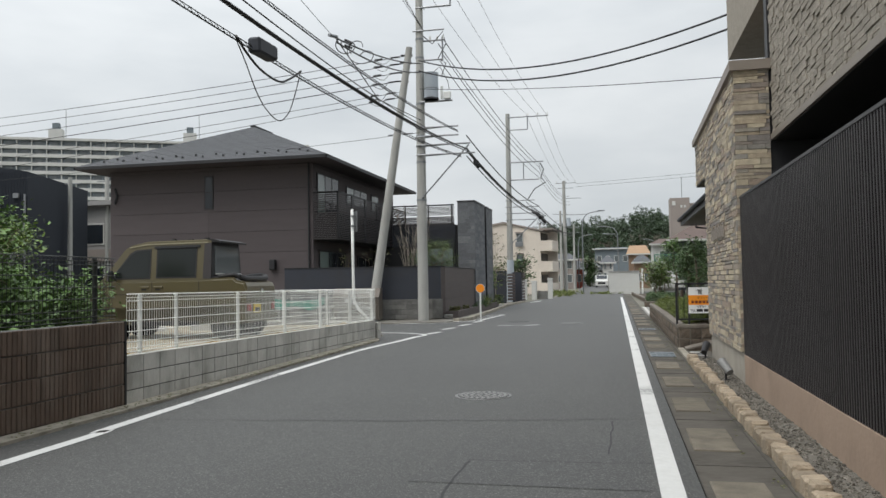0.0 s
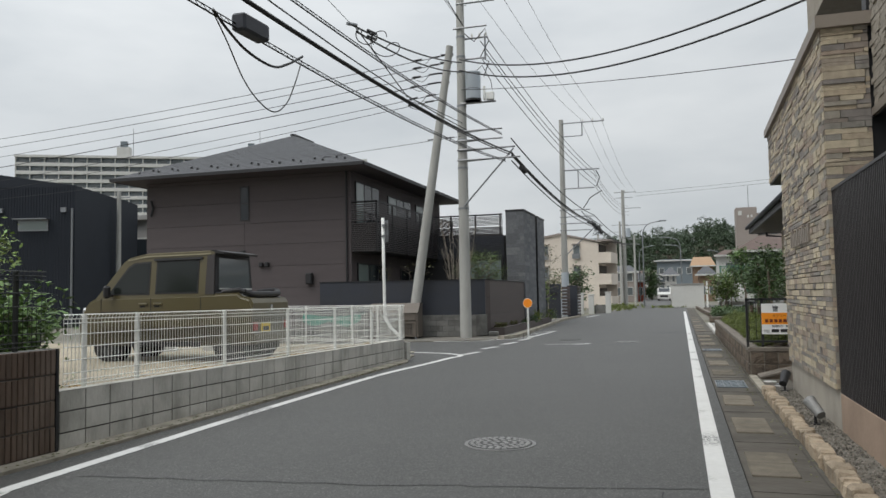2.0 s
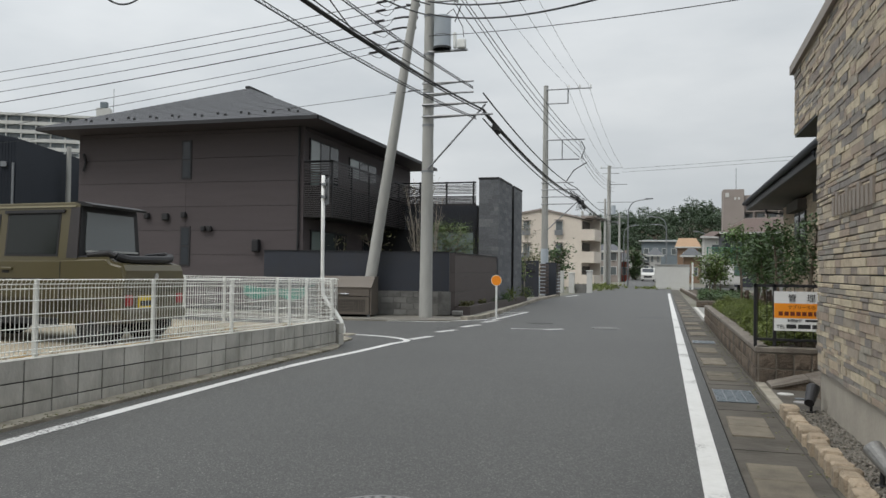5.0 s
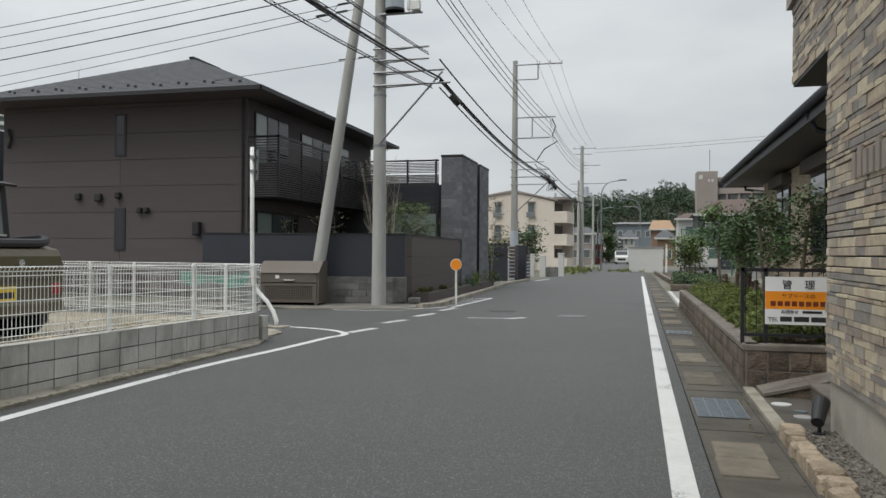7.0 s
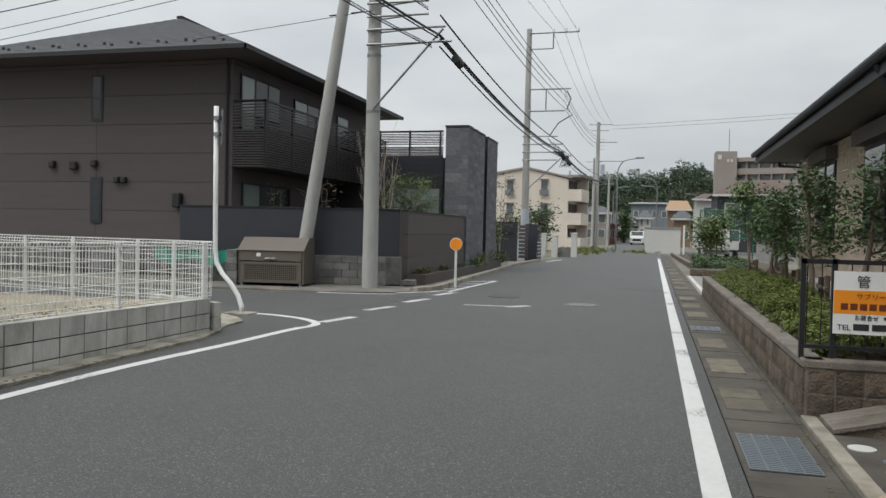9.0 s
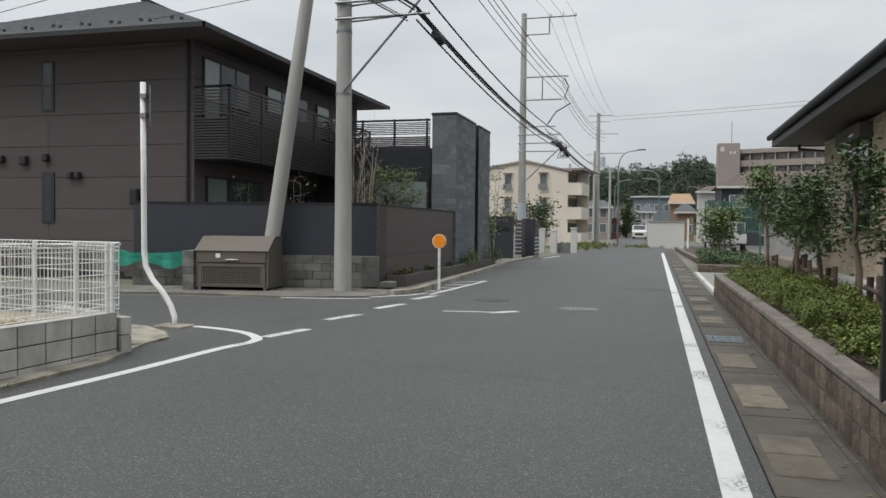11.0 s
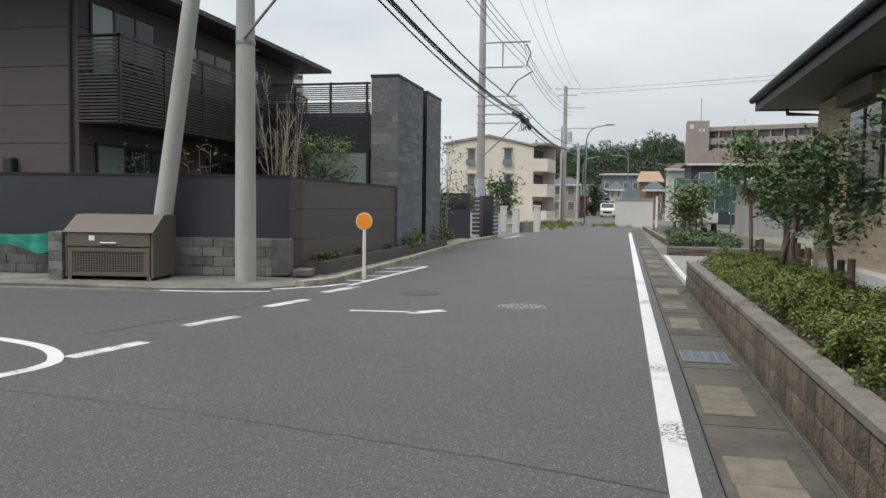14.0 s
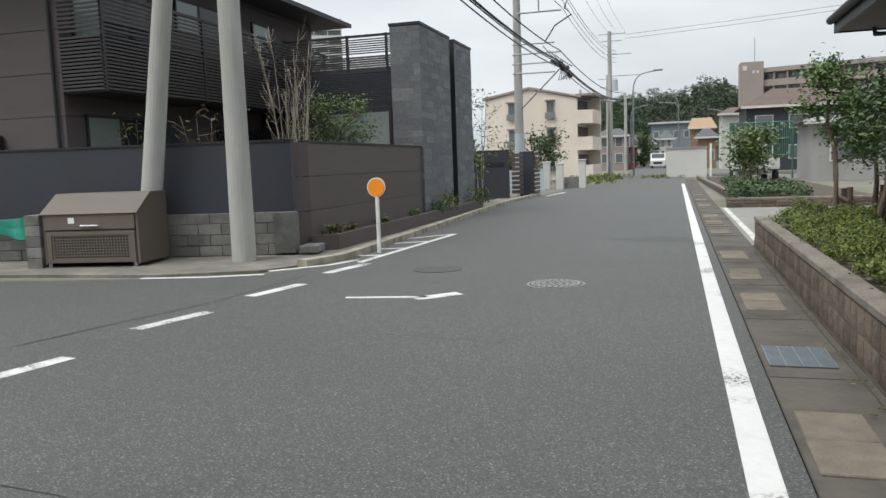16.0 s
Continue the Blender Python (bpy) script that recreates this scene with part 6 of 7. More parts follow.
part("back_panel", boxed(0.02, bw - 0.02, bd - 0.03, bd, 0.05, 1.12), M["bin"], binr)
part("lid", prism(bmesh.new(), [(-0.03, 0.83), (0.42, 1.13), (bd, 1.13), (bd, 1.16), (0.41, 1.16), (-0.05, 0.85)], "x", -0.03, bw + 0.03), M["bin"], binr)
part("upper_door", boxed(0.03, bw - 0.03, -0.02, 0.01, 0.60, 0.85), M["bin"], binr)
front = part("lower_door", boxed(0.03, bw - 0.03, -0.005, 0.02, 0.07, 0.58), M["bin"], binr)
for q in ((0.04, 0.12, 0.08, 0.57), (bw - 0.12, bw - 0.04, 0.08, 0.57), (0.12, bw - 0.12, 0.08, 0.13), (0.12, bw - 0.12, 0.51, 0.57)):
    part("door_frame", boxed(q[0], q[1], -0.022, -0.004, q[2], q[3]), M["bin"], front)
holes = bmesh.new()
for i in range(26):
    for j in range(8):
        x, z = 0.17 + (bw - 0.34) * i / 25, 0.165 + 0.31 * j / 7
        box(holes, x - 0.015, x + 0.015, -0.008, -0.004, z - 0.014, z + 0.014)
part("perforation", holes, M["bin_dark"], front, "rows of dark square holes")["kind"] = "stuff"
part("handle", boxed(0.62, 0.92, -0.055, -0.02, 0.635, 0.675, 0.01), M["chrome"], binr, "chrome handle")
part("sticker", boxed(0.42, 0.52, -0.024, -0.019, 0.7, 0.79), M["sign_white"], binr, "white sticker")
for x in (0.06, bw - 0.06):
    part("foot", boxed(x - 0.03, x + 0.03, 0.0, 0.06, 0, 0.08), M["galv"], binr)
    part("foot", boxed(x - 0.03, x + 0.03, bd - 0.08, bd - 0.02, 0, 0.08), M["galv"], binr)

net = bmesh.new()
gx, gz = 22, 9
rng = random.Random(4)
grid = [[net.verts.new((-2.1 * (1 - i / gx), -0.10 - 0.05 * math.sin(i * 1.3) - 0.02 * rng.random(), 0.80 - 0.36 * (j / gz) * (0.75 + 0.25 * math.sin(i * 0.5)) - 0.12 * math.sin(math.pi * i / gx)))
         for i in range(gx + 1)] for j in range(gz + 1)]
for j in range(gz):
    for i in range(gx):
        net.faces.new((grid[j][i], grid[j][i + 1], grid[j + 1][i + 1], grid[j + 1][i]))
solo("crow_net", net, M["net"], "green crow net draped over the block wall", "net", at=pose(-9.75, 24.72, 0.05, 0, 0, TURN), smooth=True)

# ---- olive double-cab microvan ----
def microvan(m):
    t = root("microvan", m, "olive green kei pickup van with a short open bed", "van")
    h = 0.7375
    AX = (0.52, 2.82)

    def arch(x, r, n=9):
        return [(x + r * math.cos(math.pi * k / n), 0.28 + r * math.sin(math.pi * k / n)) for k in range(n + 1)]

    # x runs from the nose (0) to the tail (3.28); the outline has both wheel arches cut out of it
    lower = [(0.03, 0.34), (0.0, 0.62), (0.04, 0.88), (0.16, 1.04), (0.34, 1.12), (2.30, 1.14), (3.02, 1.16), (3.08, 1.10), (3.24, 1.06), (3.28, 0.98), (3.27, 0.36), (3.14, 0.28)]
    lower += arch(AX[1], 0.335) + arch(AX[0], 0.335) + [(0.2, 0.28)]
    bm = prism(bmesh.new(), lower, "y", -h, h)
    bmesh.ops.bevel(bm, geom=[e for e in bm.edges if abs(e.verts[0].co.y - e.verts[1].co.y) < 1e-4 and min(e.verts[0].co.z, e.verts[1].co.z) > 0.65], offset=0.045, segments=3, affect="EDGES")
    part("body", bm, M["olive"], t)

    def taper(bm):
        for v in bm.verts:
            v.co.y *= 1 - 0.12 * max(0, (v.co.z - 1.08) / 0.80)
        return bm

    cab = [(0.28, 1.08), (0.80, 1.72), (0.92, 1.80), (1.25, 1.855), (2.49, 1.875), (2.54, 1.86), (2.56, 1.10)]
    bm = taper(prism(bmesh.new(), cab, "y", -h + 0.03, h - 0.03))
    bmesh.ops.bevel(bm, geom=[e for e in bm.edges if abs(e.verts[0].co.y - e.verts[1].co.y) < 1e-4 and e.verts[0].co.z + e.verts[1].co.z > 3.3], offset=0.05, segments=3, affect="EDGES")
    part("cab", bm, M["olive"], t)
    part("roof_skin", prism(bmesh.new(), [(0.90, 1.80), (1.25, 1.866), (2.46, 1.888), (2.46, 1.84), (1.25, 1.815)], "y", -h + 0.13, h - 0.13), M["beige"], t, "khaki roof panel")
    part("rear_roof", prism(bmesh.new(), [(2.46, 1.83), (2.46, 1.897), (2.56, 1.895), (2.72, 1.855), (2.71, 1.825), (2.56, 1.84)], "y", -h + 0.12, h - 0.12), M["trim"], t, "black roof spoiler")
    rw = part("rear_panel", taper(prism(bmesh.new(), [(2.55, 1.16), (2.575, 1.16), (2.555, 1.85), (2.53, 1.85)], "y", -h + 0.05, h - 0.05)), M["trim"], t, "black rear cab panel")
    part("pane", taper(prism(bmesh.new(), [(2.57, 1.22), (2.584, 1.22), (2.567, 1.76), (2.55, 1.76)], "y", -h + 0.16, h - 0.16)), M["glass_mid"], rw, "clear rear window")
    part("guard_bar", boxed(2.60, 2.62, -h + 0.16, h - 0.16, 1.22, 1.245), M["white_wall"], rw)
    part("bed_panel", boxed(2.50, 3.04, -h + 0.06, h - 0.06, 1.10, 1.17, 0.01), M["trim"], t, "black bed cover")
    for s in (-1, 1):
        def flank(outline, off, mat, name, label="", parent=t):
            """A thin panel that follows the leaning side of the cab."""
            lean = lambda z: s * ((h - 0.03) * (1 - 0.12 * max(0, (z - 1.08) / 0.80)) + off)
            bm = bmesh.new()
            a = [bm.verts.new((x, lean(z), z)) for x, z in outline]
            b = [bm.verts.new((x, lean(z) - s * 0.03, z)) for x, z in outline]
            bm.faces.new(a)
            bm.faces.new(b[::-1])
            for i in range(len(a)):
                j = (i + 1) % len(a)
                bm.faces.new((a[i], a[j], b[j], b[i]))
            bmesh.ops.recalc_face_normals(bm, faces=bm.faces)
            return part(name, bm, mat, parent, label)
        for name, shape, inset in (("front_window", [(0.52, 1.15), (0.90, 1.64), (1.02, 1.71), (1.34, 1.725), (1.34, 1.15)], 0.028),
                                   ("rear_window", [(1.45, 1.16), (1.45, 1.735), (2.27, 1.745), (2.27, 1.16)], 0.028)):
            cx, cz = sum(p[0] for p in shape) / len(shape), sum(p[1] for p in shape) / len(shape)
            w = flank(shape, 0.006, M["trim"], name, "dark side window in a black rubber seal")
            flank([(x + (inset if x < cx else -inset), z + (inset if z < cz else -inset)) for x, z in shape], 0.010, M["van_glass"], "pane", "", w)
        flank([(1.41, 1.73), (1.41, 1.77), (2.33, 1.785), (2.33, 1.745)], 0.03, M["trim"], "door_visor", "smoked door visor")
        flank([(0.88, 1.765), (1.25, 1.825), (2.48, 1.845), (2.48, 1.82), (1.25, 1.80), (0.90, 1.745)], 0.014, M["beige"], "drip_rail", "khaki drip rail")
        flank([(2.40, 1.14), (2.41, 1.81), (2.545, 1.82), (2.565, 1.14)], 0.006, M["louver"], "middle_pillar", "dark grey bed post")
        for x, z in ((1.25, 0.99), (1.53, 0.99)):
            hd = part("door_handle", boxed(x - 0.085, x + 0.085, s * (h + 0.006) - 0.02, s * (h + 0.006) + 0.02, z - 0.02, z + 0.02, 0.008), M["olive"], t)
            part("recess", boxed(x - 0.07, x + 0.03, s * (h + 0.001) - 0.004, s * (h + 0.001) + 0.004, z - 0.055, z - 0.02), M["trim"], hd)
        for x, z0 in ((1.395, 0.36), (2.34, 0.62), (0.42, 0.62)):
            part("door_seam", boxed(x - 0.005, x + 0.005, s * (h + 0.001) - 0.004, s * (h + 0.001) + 0.004, z0, 1.09), M["trim"], t)
        part("waist_seam", boxed(0.42, 2.98, s * (h + 0.002) - 0.005, s * (h + 0.002) + 0.005, 0.855, 0.865), M["trim"], t)
        mr = part("mirror", boxed(0.56, 0.66, s * (h + 0.11) - 0.07, s * (h + 0.11) + 0.07, 1.10, 1.32, 0.035), M["trim"], t, "black door mirror")
        part("stalk", rodded((0.62, s * (h - 0.05), 1.14), (0.62, s * (h + 0.08), 1.16), 0.02, n=8), M["trim"], mr)
        part("sill", boxed(1.0, 2.35, s * h - 0.02, s * h + 0.012, 0.26, 0.35, 0.01), M["trim"], t)
        part("bed_rail", tube(bmesh.new(), [(2.70, s * (h - 0.08), 1.18), (3.02, s * (h - 0.07), 1.21), (3.10, s * (h - 0.1), 1.17)], 0.04, 8), M["trim"], t, "black bed rail")
        part("tail_light", boxed(3.255, 3.295, s * (h - 0.13) - 0.07, s * (h - 0.13) + 0.07, 0.52, 0.66, 0.01), M["red"], t, "red tail lamp")
        part("head_light", boxed(0.0, 0.16, s * (h - 0.17) - 0.13, s * (h - 0.17) + 0.15, 0.80, 0.94, 0.03), M["chrome"], t, "clear head lamp")
        part("mud_flap", boxed(3.08, 3.1, s * (h - 0.12) - 0.1, s * (h - 0.12) + 0.1, 0.16, 0.34), M["trim"], t)
        for x in AX:
            # black disc paints the shade inside the wheel arch
            part("wheel_well", rodded((x, s * (h - 0.26), 0.29), (x, s * (h - 0.22), 0.29), 0.34, n=28), M["gap_shade"], t)
            bm = rodded((x, s * (h - 0.19), 0.275), (x, s * (h - 0.02), 0.275), 0.275, n=32)
            bmesh.ops.bevel(bm, geom=[e for e in bm.edges if abs(e.verts[0].co.y - e.verts[1].co.y) < 1e-4], offset=0.03, segments=2, affect="EDGES")
            tyre = part("tyre", bm, M["tyre"], t)
            part("rim", rodded((x, s * (h - 0.035), 0.275), (x, s * (h - 0.014), 0.275), 0.17, 0.15, 24), M["iron_dark"], tyre, "dark steel rim")
            part("hub", rodded((x, s * (h - 0.02), 0.275), (x, s * (h + 0.004), 0.275), 0.05, n=14), M["trim"], tyre)
    part("axle", rodded((AX[1], -h + 0.2, 0.275), (AX[1], h - 0.2, 0.275), 0.05, n=10), M["dark"], t)
    part("tailgate_top", tube(bmesh.new(), smooth([(3.10, -h + 0.1, 1.17), (3.16, -h + 0.25, 1.13), (3.18, 0, 1.13), (3.16, h - 0.25, 1.14), (3.10, h - 0.1, 1.18)], 4), 0.055, 8), M["trim"], t, "black rail above the tailgate")
    part("tailgate_badge", rodded((3.275, 0, 0.90), (3.295, 0, 0.90), 0.05, n=16), M["chrome"], t, "chrome badge")
    part("tailgate_seam", boxed(3.278, 3.284, -h + 0.09, h - 0.09, 0.70, 0.71), M["trim"], t)
    part("rear_bumper", boxed(3.22, 3.33, -h + 0.02, h - 0.02, 0.30, 0.46, 0.03), M["olive"], t)
    part("number_plate", boxed(3.285, 3.30, -0.42, -0.09, 0.48, 0.645), M["yellow"], t, "yellow number plate")
    part("plate_bar", boxed(3.30, 3.303, -0.38, -0.13, 0.51, 0.58), M["ink"], t)
    part("windscreen", taper(prism(bmesh.new(), [(0.30, 1.13), (0.79, 1.73), (0.81, 1.72), (0.33, 1.12)], "y", -h + 0.09, h - 0.09)), M["glass"], t)
    part("wiper", rodded((0.35, -0.45, 1.165), (0.55, 0.05, 1.42), 0.01, n=5), M["trim"], t)


microvan(pose(-10.02, 13.0, 0.305, 0, 0, 4))
for x, y in ((-9.1, 15.1), (-10.1, 14.8), (-7.9, 14.2)):
    solo("wheel_stop", prism(bmesh.new(), [(-0.28, 0), (0.28, 0), (0.24, 0.11), (-0.24, 0.11)], "y", -0.06, 0.06), M["white_wall"], "white concrete wheel stop on the gravel", "wheel stop", group="wheel stops", at=pose(x, y, 0.30, 0, 0, 4))

# shrubs in the neighbouring garden
for k, (x, y, h, w, leafn, n) in enumerate(((-7.7, 6.6, 1.75, 0.7, "leaf_lush", 9000), (-6.5, 5.9, 1.15, 0.6, "leaf_lush", 8000), (-8.4, 7.9, 2.1, 0.6, "leaf_lush", 4000), (-6.4, 4.2, 1.2, 0.7, "leaf", 7000),
                                            (-7.4, 4.9, 1.5, 0.8, "leaf_lush", 7000), (-6.9, 7.4, 0.9, 0.5, "leaf_lush", 5000), (-9.6, 9.4, 2.0, 0.6, "leaf_light", 2500))):
    tree((x, y, 0.3), h, w, 81 + k, "lush green garden bush behind the mesh fence", 0.04, 6, leafn, int(n * 1.6), 0.042, 0.16, "bark", 0.1, "garden bushes", 9)
solo("garden_soil", boxed(-12, -5.45, -6, 6.6, -0.05, 0.32), M["soil"], "planted garden soil behind the tile wall", "soil", "structure")

# ---- buildings in the distance ----
def slab_block(name, x0, y0, w, d, z0, floors, fh, bays, mats, label, rail=True, tower=(), turn=0.0):
    """A long block of flats with open galleries, floor by floor."""
    t = root(name, pose(x0, y0, 0, 0, 0, turn), label, "apartment block")
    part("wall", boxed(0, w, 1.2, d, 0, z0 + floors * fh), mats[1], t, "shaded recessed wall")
    bw = w / bays
    for f in range(floors):
        z = z0 + f * fh
        part("balcony", boxed(0, w, 0.0, 1.2, z - 0.15, z + (1.05 if rail else 0.3)), mats[0], t, "pale parapet")
        pane = mesh_of(boxed(bw * 0.2, bw * 0.75, 1.12, 1.22, 0.2, fh * 0.8), "window", M["glass_mid"])
        for i in range(bays):
            part("window", pane, None, t, at=Matrix.Translation((i * bw, 0, z)))
        bm = bmesh.new()
        for i in range(bays + 1):
            box(bm, i * bw - 0.12, i * bw + 0.12, 0.05, 1.2, z, z + fh)
        part("partition_rest", bm, mats[0], t)["kind"] = "stuff"
    part("roof", boxed(-0.3, w + 0.3, -0.2, d + 0.2, z0 + floors * fh, z0 + floors * fh + 0.8), mats[0], t, "pale roof edge")
    for x, tw, h in tower:
        k = part("stair_tower", boxed(x, x + tw, 0.5, 4, z0 + floors * fh, z0 + floors * fh + h), mats[0], t)
        part("tank", boxed(x + tw * 0.25, x + tw * 0.75, 1, 3, z0 + floors * fh + h, z0 + floors * fh + h + 2.2), mats[1], k)
        part("mast", rodded((x + tw * 1.2, 1.5, z0 + floors * fh), (x + tw * 1.2, 1.5, z0 + floors * fh + h + 7), 0.1, n=6), M["galv"], k)
    return t


# blue grey behind the white parapets has the gallery shade in its colour
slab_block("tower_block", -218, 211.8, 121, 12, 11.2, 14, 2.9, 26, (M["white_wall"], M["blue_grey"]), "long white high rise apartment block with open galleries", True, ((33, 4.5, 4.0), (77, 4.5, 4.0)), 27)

# black corrugated building and grey flats on the left
t = root("black_house", pose(-46.8, 30.0, 0, 0, 0, 18), "black corrugated metal house with small windows", "house")
part("wall", prism(bmesh.new(), [(0, 0), (16.6, 0), (16.6, 7.65), (8, 9.0), (0, 8.0)], "y", 0, 9), M["black_wall"], t, "black ribbed metal wall")
bm = bmesh.new()
for i in range(110):
    box(bm, 0.1 + 0.15 * i, 0.155 + 0.15 * i, -0.025, 0.0, 0, 7.6)
part("ribs", bm, M["black_wall"], t)["kind"] = "stuff"
for x in (10.4, 13.6):
    w = part("window", boxed(x, x + 1.6, -0.06, 0.02, 5.2, 5.8), M["galv"], t, "small awning window")
    part("pane", boxed(x + 0.08, x + 1.52, -0.07, -0.055, 5.28, 5.72), M["glass_pale"], w)
    part("awning", boxed(x - 0.1, x + 1.7, -0.5, -0.06, 5.8, 5.86), M["galv"], w)
for x in (2, 9.2, 12.5, 15.9):
    part("wall_vent", boxed(x, x + 0.3, -0.15, 0, 6.2, 6.45), M["galv"], t)
part("downpipe", rodded((16.5, -0.1, 0), (16.5, -0.1, 6.4), 0.06), M["galv"], t)
t = root("grey_flats", (-37, 46, 0), "two storey grey flats with dark windows", "house")
part("wall", boxed(0, 9, 0, 8, -0.05, 6.9), M["grey_wall"], t)
for i in range(3):
    for z in (1.2, 4.2):
        w = part("window", boxed(1 + 2.8 * i, 2.8 + 2.8 * i, -0.05, 0.02, z, z + 1.5), M["white_wall"], t)
        part("pane", boxed(1.1 + 2.8 * i, 2.7 + 2.8 * i, -0.07, -0.04, z + 0.1, z + 1.4), M["glass"], w)
part("roof", boxed(-0.4, 9.4, -0.5, 8.4, 6.9, 7.2), M["grey_wall"], t)
part("band", boxed(0, 9, -0.06, 0.0, 3.0, 3.9), M["taupe_wall"], t)

# cream block of flats
t = root("cream_flats", pose(-13.6, 71.5, 0, 0, 0, -6), "cream three storey block of flats with side balconies", "apartment block")
cw, ch = 6.9, 6.15
part("wall", prism(bmesh.new(), [(0, 0), (cw, 0), (cw, ch - 0.35), (cw * 0.5, ch + 0.5), (0, ch - 0.1)], "y", 0, 5.0), M["cream"], t, "cream rendered wall")
part("roof", prism(bmesh.new(), [(-0.2, ch - 0.1), (cw * 0.5, ch + 0.5), (cw + 0.3, ch - 0.35), (cw + 0.3, ch - 0.22), (cw * 0.5, ch + 0.66), (-0.2, ch + 0.06)], "y", -0.15, 5.1), M["taupe_wall"], t)
for x in (1.75, 4.65):
    for z in (0.7, 2.6, 4.55):
        w = part("window", boxed(x, x + 0.62, -0.05, 0.03, z, z + 1.15), M["white_wall"], t)
        part("pane", boxed(x + 0.05, x + 0.57, -0.07, -0.04, z + 0.06, z + 1.09), M["glass_mid"], w)
        part("rail", boxed(x - 0.05, x + 0.67, -0.25, -0.2, z - 0.1, z + 0.35), M["galv"], w)
        part("hood", boxed(x - 0.05, x + 0.67, -0.35, 0, z + 1.17, z + 1.24), M["taupe_wall"], w)
for z in (0.2, 2.2, 4.1):
    part("balcony", boxed(cw, cw + 1.1, 0.0, 3.2, z - 0.1, z + 0.85), M["cream"], t)
    part("recess", boxed(cw - 0.02, cw + 0.06, 0.3, 4.8, z + 0.9, z + 1.6), M["glass"], t)
    part("side_wall", boxed(cw, cw + 1.0, 3.3, 3.5, z, z + 1.9), M["cream"], t)
part("side_roof", boxed(cw - 0.1, cw + 1.2, 0, 4.9, 5.95, 6.1), M["taupe_wall"], t)
tree((-8.0, 62, 0), 3.0, 1.2, 91, "dark round garden tree before the flats", 0.1, 3, "leaf", 1500, 0.13, 0.35, "bark", 0.3, "", 8)
tree((-9.3, 60, 0), 2.4, 0.9, 92, "reddish garden shrub before the flats", 0.06, 4, "leaf_dry", 800, 0.1, 0.25, "bark", 0.3, "", 7)
tree((-12, 58, 0), 2.6, 1.0, 93, "garden shrub before the flats", 0.06, 4, "leaf_hedge", 900, 0.1, 0.25, "bark", 0.3, "", 7)
tree((-3.9, 118, 0), 4.4, 0.75, 94, "dark round conifer beside the far street", 0.12, 3, "leaf", 2600, 0.16, 0.35, "bark", 0.1, "", 10)
# low white gate posts and garden strip on the left
for i, (x, y, h) in enumerate(((-6.3, 53.8, 1.3), (-5.6, 53.6, 1.2), (-4.5, 53.8, 1.35))):
    g = root("gate_post", (x, y, 0), "white square block gate post", "gate post", "white gate posts")
    part("shaft", boxed(-0.17, 0.17, -0.17, 0.17, -0.05, h, 0.02), M["white_wall"], g)
    part("cap", boxed(-0.2, 0.2, -0.2, 0.2, h, h + 0.08, 0.02), M["white_wall"], g)
solo("garden_edge", boxed(-5.4, -4.7, 53.7, 54.2, -0.05, 0.55), M["grey_block"], "low grey garden wall between white posts", "wall")
solo("garden_gate", boxed(-8.2, -6.2, 52.3, 52.36, -0.05, 1.0), M["trafo"], "low grey metal garden gate", "gate")
rng = random.Random(77)
for i, (x, y) in enumerate(((-5.0, 60), (-4.9, 65), (-5.6, 62), (-4.4, 69), (-0.9, 70.1))):
    g = root("weed_clump", (x, y, 0), "clump of tall yellow green weeds", "weeds", "roadside weeds")
    me = leaves([Vector((rng.gauss(0, 0.6), rng.gauss(0, 1.2), rng.uniform(0.05, 0.35 if i < 4 else 0.08))) for _ in range(30)], 700, 0.07, rng, 0.08, 2.5)
    me.materials.append(M["grass"])
    part("foliage", me, None, g)["kind"] = "stuff"

# white walled enclosure at the crossing
t = root("white_shed", (-0.62, 70.4, 0), "low white walled enclosure with a flat top", "shed")
part("wall", boxed(0, 2.65, 0, 4.5, -0.05, 1.93), M["white_wall"], t)
part("cap", boxed(-0.06, 2.71, -0.06, 4.55, 1.93, 2.03), M["grey_wall"], t)
solo("marker_pole", rodded((2.25, 69.5, 0), (2.25, 69.5, 2.2), 0.07, n=10), M["white_post"], "slim white steel marker pole", "post")


def street_lamp(x, y, h, reach, label):
    t = root("street_lamp", (x, y, 0), label, "street lamp")
    s = 1 if reach > 0 else -1
    part("pole", rodded((0, 0, -0.1), (0, 0, h * 0.82), 0.08, 0.06, 12), M["galv"], t)
    part("arm", tube(bmesh.new(), smooth([(0, 0, h * 0.81), (0.06 * s, 0, h * 0.88), (0.3 * s, 0, h * 0.945), (0.8 * s, 0, h * 0.985), (reach, 0, h + 0.05)], 4), 0.05, 8), M["galv"], t)
    part("head", boxed(min(reach - 0.35 * s, reach + 0.35 * s), max(reach - 0.35 * s, reach + 0.35 * s), -0.13, 0.13, h, h + 0.12, 0.03), M["galv"], t, "flat lamp head")
    return t


street_lamp(-3.2, 78, 8.1, 1.9, "tall grey street lamp with a long arm")
lp = street_lamp(0.3, 100, 8.0, -2.0, "tall grey street lamp with two arms")
part("arm", tube(bmesh.new(), [(0, 0, 6.5), (-0.4, 0, 7.0), (-1.9, 0, 7.1)], 0.05, 8), M["galv"], lp)
street_lamp(6.0, 120, 7.2, -1.6, "distant grey steel street lamp")
street_lamp(-5.5, 118, 8.0, 1.8, "distant grey steel street lamp")


